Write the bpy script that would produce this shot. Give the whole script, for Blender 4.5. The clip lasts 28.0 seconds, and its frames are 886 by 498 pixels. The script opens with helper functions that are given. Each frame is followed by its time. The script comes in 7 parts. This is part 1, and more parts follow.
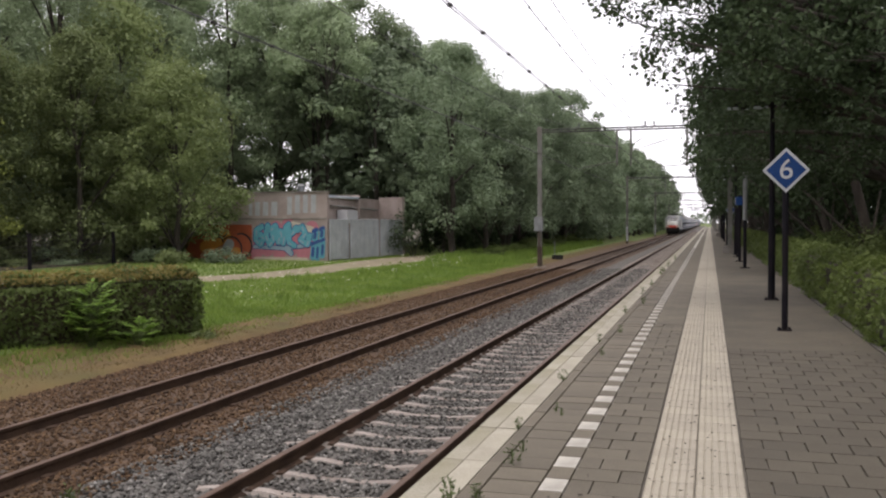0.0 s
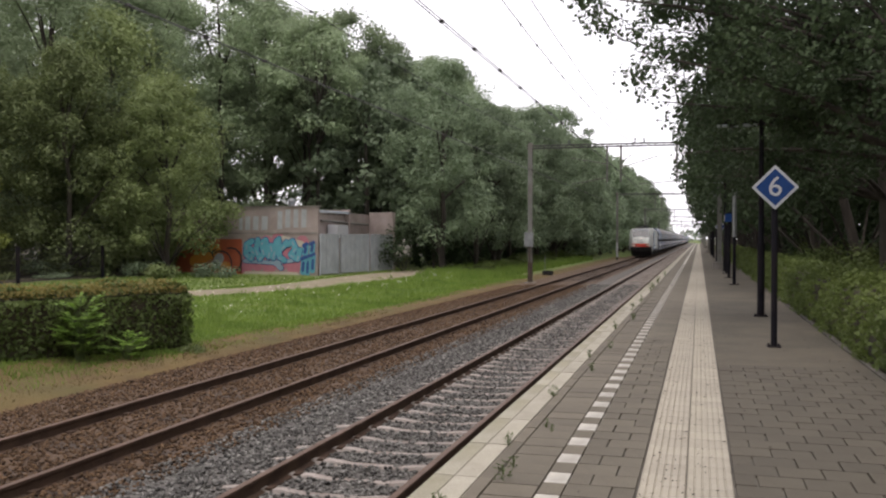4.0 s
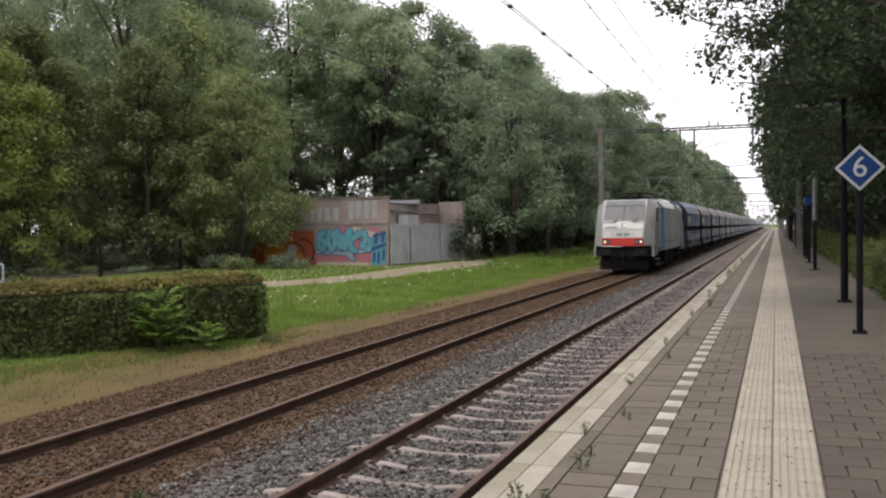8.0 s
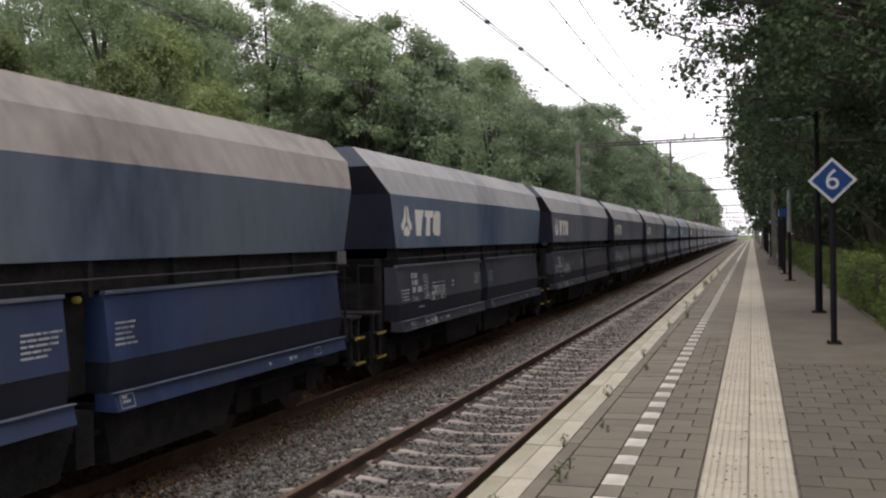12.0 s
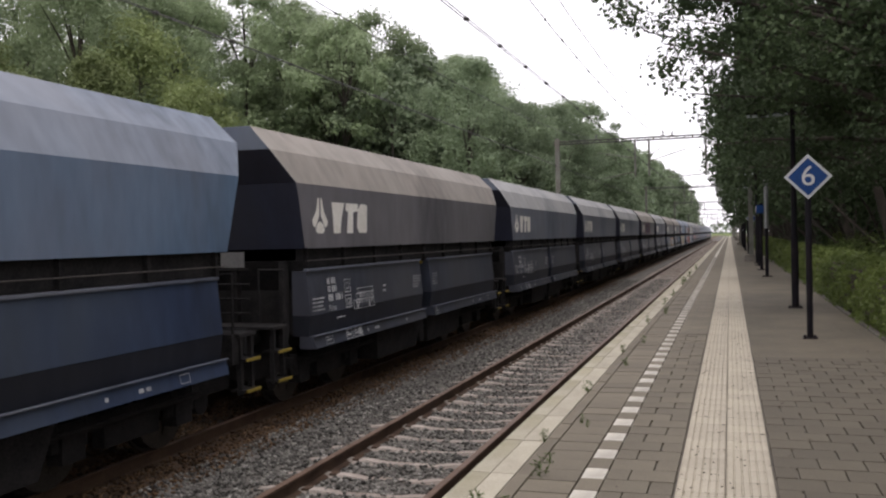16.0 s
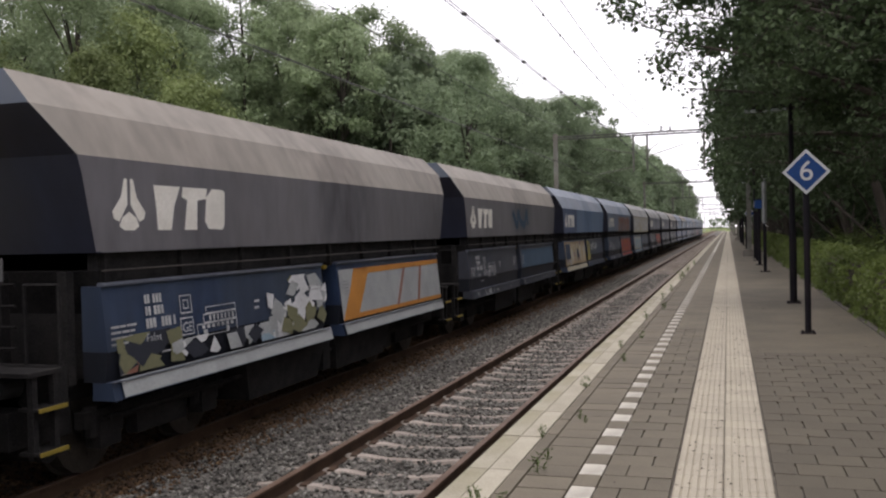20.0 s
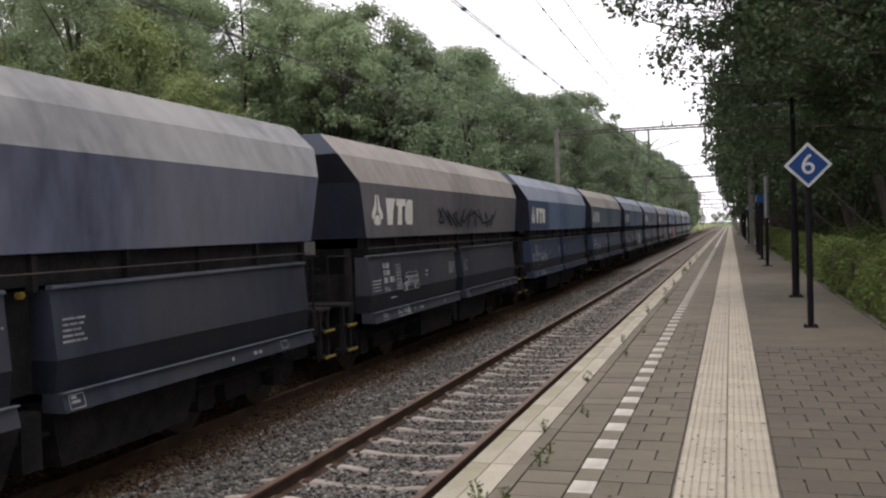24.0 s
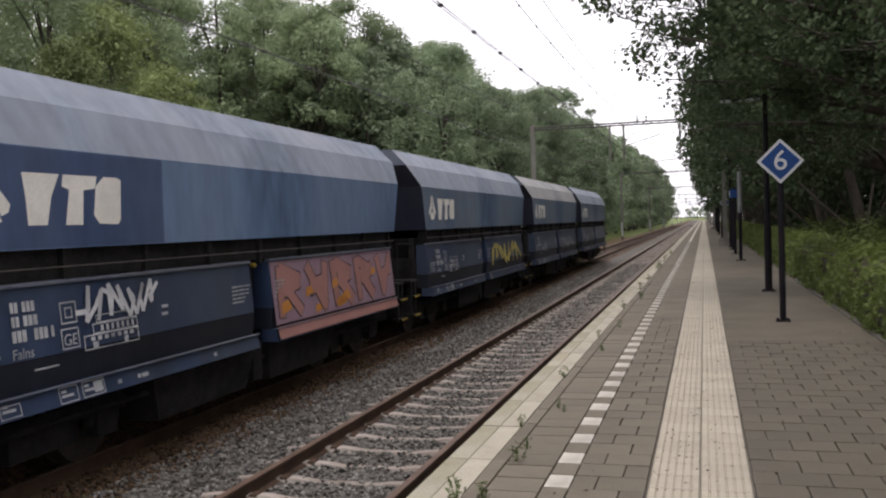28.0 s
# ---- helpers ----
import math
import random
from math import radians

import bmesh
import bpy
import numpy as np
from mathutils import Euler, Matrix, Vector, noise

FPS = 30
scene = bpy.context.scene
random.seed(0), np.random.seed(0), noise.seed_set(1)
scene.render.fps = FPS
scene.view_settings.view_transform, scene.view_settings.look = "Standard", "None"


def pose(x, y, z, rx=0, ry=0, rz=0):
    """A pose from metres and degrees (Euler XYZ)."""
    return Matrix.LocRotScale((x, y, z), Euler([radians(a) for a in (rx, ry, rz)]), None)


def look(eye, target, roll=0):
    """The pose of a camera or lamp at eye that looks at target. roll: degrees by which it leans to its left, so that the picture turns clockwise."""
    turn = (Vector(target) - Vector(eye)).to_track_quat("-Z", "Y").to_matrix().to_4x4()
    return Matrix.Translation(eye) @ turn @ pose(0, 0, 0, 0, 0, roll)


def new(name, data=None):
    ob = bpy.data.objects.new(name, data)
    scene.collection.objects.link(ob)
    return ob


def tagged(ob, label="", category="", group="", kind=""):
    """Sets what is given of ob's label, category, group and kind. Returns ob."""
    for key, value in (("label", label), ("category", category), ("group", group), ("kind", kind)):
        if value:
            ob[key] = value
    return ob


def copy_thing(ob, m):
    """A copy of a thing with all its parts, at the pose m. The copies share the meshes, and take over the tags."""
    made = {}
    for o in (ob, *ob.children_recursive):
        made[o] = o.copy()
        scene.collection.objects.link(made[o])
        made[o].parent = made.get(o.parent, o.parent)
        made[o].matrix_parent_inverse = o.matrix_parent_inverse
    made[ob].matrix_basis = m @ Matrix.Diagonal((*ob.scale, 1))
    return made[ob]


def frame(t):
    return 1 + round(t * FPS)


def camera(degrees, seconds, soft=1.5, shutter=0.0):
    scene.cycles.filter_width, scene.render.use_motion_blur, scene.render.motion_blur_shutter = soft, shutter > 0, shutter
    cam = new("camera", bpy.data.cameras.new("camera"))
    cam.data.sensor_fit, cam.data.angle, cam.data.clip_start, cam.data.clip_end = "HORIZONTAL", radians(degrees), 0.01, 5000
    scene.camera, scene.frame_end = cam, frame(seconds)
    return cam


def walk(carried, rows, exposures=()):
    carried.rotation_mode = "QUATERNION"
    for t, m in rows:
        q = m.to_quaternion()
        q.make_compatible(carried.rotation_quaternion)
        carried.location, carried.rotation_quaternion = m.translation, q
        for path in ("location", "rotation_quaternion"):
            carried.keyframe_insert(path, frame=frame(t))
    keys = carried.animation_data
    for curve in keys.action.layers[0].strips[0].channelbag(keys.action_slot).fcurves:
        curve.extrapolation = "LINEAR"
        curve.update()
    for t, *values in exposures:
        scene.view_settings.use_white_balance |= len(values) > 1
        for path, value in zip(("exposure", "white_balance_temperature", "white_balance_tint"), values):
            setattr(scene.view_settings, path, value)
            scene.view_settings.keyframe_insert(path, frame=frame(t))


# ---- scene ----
cam = camera(52.21, 28.0, soft=2.25)
# x to the right of the walking line, y along the tracks, z above the rail tops
PATH = [
    (0.0, pose(0.000, -0.000, 2.352, 88.363, 0.198, 16.427)),
    (0.5, pose(-0.003, -0.013, 2.347, 88.242, -0.012, 15.876)),
    (1.0, pose(-0.002, -0.013, 2.353, 88.725, -0.147, 15.859)),
    (1.5, pose(-0.006, -0.002, 2.359, 89.147, -0.265, 16.021)),
    (2.0, pose(-0.002, -0.005, 2.349, 89.289, -0.215, 15.645)),
    (2.5, pose(0.000, -0.010, 2.351, 89.313, 0.049, 15.665)),
    (4.5, pose(-0.007, -0.009, 2.350, 89.334, -0.098, 15.862)),
    (5.0, pose(-0.014, 0.015, 2.349, 88.951, 0.148, 16.342)),
    (5.5, pose(-0.033, 0.020, 2.353, 89.203, 0.313, 18.434)),
    (6.0, pose(-0.037, 0.026, 2.344, 89.312, 0.030, 19.324)),
    (6.5, pose(-0.037, 0.035, 2.345, 88.915, 0.368, 19.546)),
    (7.0, pose(-0.042, 0.047, 2.346, 88.662, 0.643, 19.963)),
    (7.5, pose(-0.039, 0.050, 2.345, 88.672, 0.694, 19.929)),
    (8.0, pose(-0.045, 0.050, 2.336, 88.673, 0.787, 20.230)),
    (8.5, pose(-0.042, 0.045, 2.337, 88.549, 0.798, 20.184)),
    (9.0, pose(-0.050, 0.052, 2.349, 88.372, 0.700, 20.183)),
    (9.5, pose(-0.039, 0.035, 2.351, 88.588, 0.787, 20.252)),
    (10.0, pose(-0.045, 0.014, 2.358, 89.119, 0.780, 20.339)),
    (10.5, pose(-0.050, 0.043, 2.349, 89.319, 0.691, 20.175)),
    (11.0, pose(-0.036, 0.019, 2.352, 89.345, 0.897, 19.574)),
    (11.5, pose(-0.030, 0.027, 2.353, 89.376, 0.944, 19.193)),
    (12.0, pose(-0.031, 0.010, 2.350, 89.456, 1.060, 18.880)),
    (12.5, pose(-0.032, 0.003, 2.353, 89.294, 1.170, 18.519)),
    (13.0, pose(-0.025, 0.002, 2.349, 89.343, 1.232, 18.352)),
    (13.5, pose(-0.027, 0.000, 2.346, 89.225, 1.207, 18.078)),
    (15.5, pose(-0.029, 0.008, 2.343, 89.247, 1.246, 17.714)),
    (16.0, pose(-0.026, -0.008, 2.340, 89.281, 1.249, 17.606)),
    (16.5, pose(-0.021, -0.015, 2.344, 89.321, 1.215, 17.489)),
    (17.0, pose(-0.024, -0.003, 2.342, 89.262, 1.196, 17.326)),
    (17.5, pose(-0.019, -0.013, 2.340, 89.052, 1.362, 17.163)),
    (18.0, pose(-0.013, 0.000, 2.338, 88.941, 1.519, 17.004)),
    (18.5, pose(-0.015, 0.000, 2.342, 89.046, 1.560, 16.953)),
    (19.0, pose(-0.026, 0.025, 2.333, 88.866, 1.325, 17.352)),
    (19.5, pose(-0.021, 0.007, 2.341, 88.952, 1.360, 17.520)),
    (20.0, pose(-0.026, 0.010, 2.343, 88.982, 1.315, 17.498)),
    (20.5, pose(-0.021, -0.004, 2.345, 89.239, 1.308, 17.436)),
    (21.0, pose(-0.019, -0.001, 2.344, 89.349, 1.315, 17.493)),
    (21.5, pose(-0.029, 0.005, 2.341, 89.339, 1.342, 17.598)),
    (23.5, pose(-0.013, 0.007, 2.341, 88.840, 1.634, 17.715)),
    (24.0, pose(-0.021, 0.025, 2.330, 88.777, 1.683, 17.624)),
    (24.5, pose(-0.016, 0.014, 2.341, 88.575, 1.765, 17.555)),
    (25.0, pose(-0.014, 0.004, 2.338, 88.621, 1.742, 17.484)),
    (25.5, pose(-0.013, 0.015, 2.343, 88.608, 1.765, 17.240)),
    (26.0, pose(-0.009, -0.008, 2.342, 88.380, 1.775, 16.971)),
    (26.5, pose(-0.002, 0.004, 2.345, 88.356, 1.818, 16.336)),
    (27.0, pose(-0.008, 0.002, 2.341, 88.360, 1.733, 16.078)),
    (27.5, pose(-0.017, -0.005, 2.342, 88.406, 1.694, 16.062)),
    (28.0, pose(-0.021, -0.006, 2.345, 88.403, 1.767, 16.107)),
]
walk(cam, PATH, exposures=[(0, 0.0, 6650, 15), (28, 0.0, 6650, 15)])

# ---- world and light: bright overcast day ----
world = bpy.data.worlds.new("overcast")
scene.world = world
world.use_nodes = True
wn, wl = world.node_tree.nodes, world.node_tree.links
wn.clear()
w_out = wn.new("ShaderNodeOutputWorld")
w_bg = wn.new("ShaderNodeBackground")
w_sky = wn.new("ShaderNodeTexSky")
w_sky.sky_type = "NISHITA"
w_sky.sun_disc = False
w_sky.sun_elevation, w_sky.sun_rotation = radians(72), radians(196)
w_sky.dust_density, w_sky.air_density = 4.0, 1.0
w_scale = wn.new("ShaderNodeVectorMath")
w_scale.operation = "SCALE"
w_scale.inputs["Scale"].default_value = 0.09
w_mix = wn.new("ShaderNodeMix")
w_mix.data_type = "RGBA"
w_mix.inputs["Factor"].default_value = 0.88          # cloud cover
w_mix.inputs["B"].default_value = (0.985, 0.978, 1.03, 1)
wl.new(w_sky.outputs[0], w_scale.inputs[0])
wl.new(w_scale.outputs[0], w_mix.inputs["A"])
wl.new(w_mix.outputs["Result"], w_bg.inputs["Color"])
w_bg.inputs["Strength"].default_value = 1.58
wl.new(w_bg.outputs[0], w_out.inputs[0])

sun = new("sun", bpy.data.lights.new("sun", "SUN"))
sun.data.energy, sun.data.angle, sun.data.color = 1.45, radians(40), (1.0, 0.96, 0.9)
sun.matrix_world = look((0, 0, 40), (3.5, 12.4, 0))
scene.view_settings.exposure = 0.0

# ---- materials ----
def node_mat(name):
    m = bpy.data.materials.new(name)
    m.use_nodes = True
    return m, m.node_tree.nodes, m.node_tree.links, m.node_tree.nodes["Principled BSDF"]


def ramp(nodes, stops):
    r = nodes.new("ShaderNodeValToRGB")
    while len(r.color_ramp.elements) < len(stops):
        r.color_ramp.elements.new(0.5)
    for e, (p, c) in zip(r.color_ramp.elements, stops):
        e.position, e.color = p, (*c, 1)
    return r


def surface(name, a, b, rough=0.8, scale=4.0, fine=40.0, bump=0.3, depth=0.01, metal=0.0, stretch=(1, 1, 1),
            vary=0.0, dirt=None, dirt_amount=0.5, dirt_scale=0.8, coat=0.0, spec=0.5):
    """Two colours mixed by coarse and fine noise, with fine relief, optional dirt and a piece-by-piece shift of value."""
    m, n, l, p = node_mat(name)
    tc = n.new("ShaderNodeTexCoord")
    mp = n.new("ShaderNodeMapping")
    mp.inputs["Scale"].default_value = stretch
    l.new(tc.outputs["Object"], mp.inputs[0])
    big, small = n.new("ShaderNodeTexNoise"), n.new("ShaderNodeTexNoise")
    big.inputs["Scale"].default_value, small.inputs["Scale"].default_value = scale, fine
    big.inputs["Detail"].default_value, small.inputs["Detail"].default_value = 5, 3
    l.new(mp.outputs[0], big.inputs["Vector"])
    l.new(mp.outputs[0], small.inputs["Vector"])
    mean = n.new("ShaderNodeMath")
    mean.operation = "MULTIPLY_ADD"
    mean.inputs[1].default_value = 0.45
    l.new(small.outputs[0], mean.inputs[0])
    half = n.new("ShaderNodeMath")
    half.operation = "MULTIPLY"
    half.inputs[1].default_value = 0.55
    l.new(big.outputs[0], half.inputs[0])
    l.new(half.outputs[0], mean.inputs[2])
    r = ramp(n, [(0.34, a), (0.66, b)])
    l.new(mean.outputs[0], r.inputs[0])
    colour = r.outputs[0]
    if dirt:
        dn = n.new("ShaderNodeTexNoise")
        dn.inputs["Scale"].default_value, dn.inputs["Detail"].default_value = dirt_scale, 6
        l.new(mp.outputs[0], dn.inputs["Vector"])
        dr = ramp(n, [(0.45, (0, 0, 0)), (0.7, (dirt_amount,) * 3)])
        l.new(dn.outputs[0], dr.inputs[0])
        mx = n.new("ShaderNodeMix")
        mx.data_type = "RGBA"
        mx.inputs["B"].default_value = (*dirt, 1)
        l.new(dr.outputs[0], mx.inputs["Factor"])
        l.new(colour, mx.inputs["A"])
        colour = mx.outputs["Result"]
    if vary:
        oi = n.new("ShaderNodeObjectInfo")
        hsv = n.new("ShaderNodeHueSaturation")
        mr = n.new("ShaderNodeMapRange")
        mr.inputs["To Min"].default_value, mr.inputs["To Max"].default_value = 1 - vary, 1 + vary
        l.new(oi.outputs["Random"], mr.inputs["Value"])
        l.new(mr.outputs[0], hsv.inputs["Value"])
        l.new(colour, hsv.inputs["Color"])
        colour = hsv.outputs[0]
    l.new(colour, p.inputs["Base Color"])
    if bump:
        bp = n.new("ShaderNodeBump")
        bp.inputs["Strength"].default_value, bp.inputs["Distance"].default_value = bump, depth
        l.new(mean.outputs[0], bp.inputs["Height"])
        l.new(bp.outputs[0], p.inputs["Normal"])
    p.inputs["Roughness"].default_value = rough
    p.inputs["Metallic"].default_value = metal
    p.inputs["Coat Weight"].default_value = coat
    p.inputs["Coat Roughness"].default_value = 0.16
    p.inputs["Specular IOR Level"].default_value = spec
    return m


def leaf_mat(name, dark, light, yellow=None, gloss=0.6, clear=0.45, single=0.2, spec=0.3):
    """Leaves: value differs from leaf to leaf and from branch to branch; some light comes through."""
    m, n, l, p = node_mat(name)
    geo = n.new("ShaderNodeNewGeometry")
    tc = n.new("ShaderNodeTexCoord")
    nz = n.new("ShaderNodeTexNoise")
    nz.inputs["Scale"].default_value, nz.inputs["Detail"].default_value = 0.5, 3
    l.new(tc.outputs["Object"], nz.inputs["Vector"])
    add = n.new("ShaderNodeMath")
    add.operation = "MULTIPLY_ADD"
    add.inputs[1].default_value = single
    l.new(geo.outputs["Random Per Island"], add.inputs[0])
    sc = n.new("ShaderNodeMath")
    sc.operation = "MULTIPLY"
    sc.inputs[1].default_value = 0.95 - single
    l.new(nz.outputs[0], sc.inputs[0])
    l.new(sc.outputs[0], add.inputs[2])
    stops = [(0.15, dark), (0.75, light)]
    if yellow:
        stops.append((0.98, yellow))
    r = ramp(n, stops)
    l.new(add.outputs[0], r.inputs[0])
    oi = n.new("ShaderNodeObjectInfo")
    mr = n.new("ShaderNodeMapRange")
    mr.inputs["To Min"].default_value, mr.inputs["To Max"].default_value = 0.78, 1.25
    l.new(oi.outputs["Random"], mr.inputs["Value"])
    hsv = n.new("ShaderNodeHueSaturation")
    l.new(mr.outputs[0], hsv.inputs["Value"])
    l.new(r.outputs[0], hsv.inputs["Color"])
    l.new(hsv.outputs[0], p.inputs["Base Color"])
    p.inputs["Roughness"].default_value = gloss
    p.inputs["Specular IOR Level"].default_value = spec
    tr = n.new("ShaderNodeBsdfTranslucent")
    l.new(hsv.outputs[0], tr.inputs["Color"])
    mix = n.new("ShaderNodeMixShader")
    mix.inputs[0].default_value = clear
    l.new(p.outputs[0], mix.inputs[1])
    l.new(tr.outputs[0], mix.inputs[2])
    l.new(mix.outputs[0], n["Material Output"].inputs["Surface"])
    return m


def glow(name, colour, strength):
    m, n, l, p = node_mat(name)
    p.inputs["Emission Color"].default_value = (*colour, 1)
    p.inputs["Emission Strength"].default_value = strength
    p.inputs["Base Color"].default_value = (0.8, 0.8, 0.75, 1)
    return m


GREY_STONE = surface("grey_ballast", (0.0418, 0.0373, 0.0323), (0.158, 0.145, 0.129), 0.95, 9, 60, 0.8, 0.02)
BROWN_STONE = surface("rusty_ballast", (0.034, 0.02, 0.0105), (0.125, 0.076, 0.042), 0.95, 9, 60, 0.8, 0.02)
STONE_PIECE = leaf_mat("ballast_stone", (0.033, 0.031, 0.028), (0.185, 0.178, 0.162), (0.52, 0.5, 0.46), 0.9, 0.0, 0.7)
RUST_PIECE = leaf_mat("rusty_stone", (0.032, 0.0185, 0.0095), (0.125, 0.075, 0.04), (0.27, 0.195, 0.12), 0.9, 0.0, 0.7)
RAIL = surface("rusty_rail_steel", (0.0375, 0.0229, 0.0152), (0.0863, 0.0544, 0.0361), 0.85, 3, 50, 0.3, 0.004, metal=0.0, spec=0.2)
RAIL_TOP = surface("worn_rail_head", (0.075, 0.045, 0.03), (0.14, 0.09, 0.065), 0.6, 3, 40, 0.1, 0.002, metal=0.2, spec=0.3)
CONC_SLEEPER = surface("sleeper_concrete", (0.212, 0.184, 0.16), (0.408, 0.36, 0.319), 0.9, 6, 50, 0.4, 0.005, vary=0.15, dirt=(0.102, 0.072, 0.0532), dirt_amount=0.7, dirt_scale=3)
WOOD_SLEEPER = surface("sleeper_timber", (0.03, 0.022, 0.017), (0.1, 0.07, 0.05), 0.95, 8, 60, 0.6, 0.01, stretch=(1, 6, 1), vary=0.2)
PAVER = surface("grey_paving_tile", (0.0874, 0.0741, 0.0537), (0.145, 0.126, 0.0911), 0.85, 2.0, 90, 0.25, 0.003, vary=0.13, dirt=(0.0672, 0.0612, 0.0433), dirt_amount=0.6, dirt_scale=0.7)
# Grimier tiles by the hedge, also darkened in colour for the oaks' shade
PAVER_DIRTY_SHADE = surface("shaded_grimy_paving_tile", (0.0624, 0.0523, 0.0366), (0.104, 0.0887, 0.0622), 0.85, 2.0, 90, 0.25, 0.003, vary=0.13, dirt=(0.0481, 0.0432, 0.0296), dirt_amount=0.8, dirt_scale=0.7)
PAVER_JOINT = surface("sandy_joint", (0.0599, 0.0555, 0.0479), (0.15, 0.135, 0.112), 1.0, 6, 80, 0.5, 0.01)
WHITE_BLOCK = surface("white_marker_block", (0.4, 0.378, 0.32), (0.53, 0.505, 0.435), 0.75, 6, 60, 0.2, 0.003, vary=0.1, dirt=(0.206, 0.193, 0.172), dirt_amount=0.6, dirt_scale=4)
TACTILE = surface("tactile_tile", (0.29, 0.262, 0.202), (0.42, 0.384, 0.306), 0.85, 3, 70, 0.2, 0.002, vary=0.07, dirt=(0.2, 0.177, 0.145), dirt_amount=0.7, dirt_scale=1.3)
EDGE_SLAB = surface("platform_edge_concrete", (0.26, 0.238, 0.185), (0.41, 0.38, 0.305), 0.9, 2.2, 60, 0.3, 0.004, vary=0.05, dirt=(0.2, 0.19, 0.13), dirt_amount=0.55, dirt_scale=1.3)
MOSSY_EDGE = surface("mossy_edge_concrete", (0.2, 0.182, 0.125), (0.37, 0.345, 0.275), 0.95, 1.6, 50, 0.4, 0.005, vary=0.1, dirt=(0.165, 0.15, 0.068), dirt_amount=0.9, dirt_scale=0.9)
WALL_CONC = surface("platform_wall", (0.16, 0.15, 0.13), (0.3, 0.28, 0.25), 0.95, 2, 40, 0.4, 0.006, dirt=(0.07, 0.06, 0.045), dirt_amount=0.8)
EARTH = surface("verge_soil", (0.061, 0.0387, 0.011), (0.143, 0.0936, 0.0279), 1.0, 1.6, 35, 0.9, 0.03, dirt=(0.064, 0.063, 0.0132), dirt_amount=0.75, dirt_scale=0.8)
GRASS_GROUND = surface("grass_ground", (0.062, 0.1, 0.02), (0.15, 0.2, 0.042), 1.0, 1.5, 40, 0.8, 0.03, dirt=(0.197, 0.141, 0.0536), dirt_amount=0.2, dirt_scale=0.35)
SAND = surface("sandy_track", (0.16, 0.132, 0.085), (0.265, 0.222, 0.15), 1.0, 2, 40, 0.4, 0.01, dirt=(0.104, 0.118, 0.0444), dirt_amount=0.4)
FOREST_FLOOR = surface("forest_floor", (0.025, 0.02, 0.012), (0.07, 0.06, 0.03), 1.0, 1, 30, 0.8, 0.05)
BARK = surface("bark", (0.022, 0.018, 0.014), (0.07, 0.058, 0.046), 1.0, 5, 40, 0.9, 0.03, stretch=(1, 1, 0.25))
OAK = leaf_mat("oak_leaves", (0.116, 0.16, 0.0968), (0.264, 0.336, 0.204), (0.44, 0.495, 0.303))
ELM = leaf_mat("maple_leaves", (0.081, 0.108, 0.045), (0.232, 0.283, 0.112), (0.4, 0.432, 0.16))
YOUNG_LEAF = leaf_mat("yellow_green_leaves", (0.13, 0.16, 0.04), (0.28, 0.32, 0.08), (0.42, 0.43, 0.13))
PINE = leaf_mat("dark_leaves", (0.174, 0.223, 0.133), (0.28, 0.353, 0.197), (0.422, 0.478, 0.267))
# Dark copy of the oak leaves: the shade is painted into the colour
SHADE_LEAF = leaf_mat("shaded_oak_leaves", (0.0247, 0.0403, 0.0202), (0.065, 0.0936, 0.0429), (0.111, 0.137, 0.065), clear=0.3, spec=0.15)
HEDGE = leaf_mat("hedge_leaves", (0.0673, 0.101, 0.0287), (0.168, 0.224, 0.0629), (0.45, 0.429, 0.125))
# Darker copy of HEDGE, with the shade under the trees in its colour
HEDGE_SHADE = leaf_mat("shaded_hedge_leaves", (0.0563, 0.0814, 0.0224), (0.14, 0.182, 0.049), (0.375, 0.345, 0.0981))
HEDGE_TOP = leaf_mat("clipped_hedge_top", (0.102, 0.0943, 0.0283), (0.255, 0.211, 0.066), (0.383, 0.288, 0.104))
BRIGHT_LEAF = leaf_mat("young_elder_leaves", (0.112, 0.2, 0.0312), (0.25, 0.4, 0.075), (0.375, 0.525, 0.125))
STRAW = leaf_mat("dry_grass_blades", (0.0877, 0.072, 0.028), (0.192, 0.152, 0.06), (0.288, 0.24, 0.112), 0.8, 0.3)
BLADE = leaf_mat("grass_blades", (0.085, 0.155, 0.026), (0.22, 0.31, 0.062), (0.46, 0.42, 0.14), 0.6, 0.4)
PETAL = leaf_mat("pale_flowers", (0.5, 0.5, 0.35), (0.7, 0.7, 0.6), None, 0.7, 0.2)
WEED = leaf_mat("weed_leaves", (0.06, 0.09, 0.03), (0.13, 0.17, 0.06), None, 0.6, 0.3)
POST_PAINT = surface("dark_blue_post_paint", (0.00504, 0.0049, 0.00756), (0.0126, 0.0112, 0.0142), 0.85, 3, 40, 0.05, 0.002, spec=0.15, dirt=(0.0294, 0.0158, 0.00945), dirt_amount=0.4)
SIGN_BLUE = surface("sign_blue", (0.00576, 0.03, 0.112), (0.0096, 0.045, 0.154), 0.5, 2, 30, 0.0, spec=0.2)
SIGN_WHITE = surface("sign_white", (0.375, 0.386, 0.397), (0.439, 0.445, 0.45), 0.4, 2, 30, 0.0)
GALV = surface("galvanised_steel", (0.154, 0.161, 0.161), (0.28, 0.287, 0.287), 0.5, 4, 40, 0.1, 0.003, metal=0.6)
BEAM = surface("dark_beam_steel", (0.03, 0.031, 0.028), (0.07, 0.07, 0.064), 0.8, 2, 30, 0.1, 0.004, dirt=(0.05, 0.035, 0.025), dirt_amount=0.5)
MAST_FOOT = surface("rust_stained_mast_foot", (0.045, 0.032, 0.022), (0.1, 0.072, 0.05), 0.9, 3, 40, 0.3, 0.004)
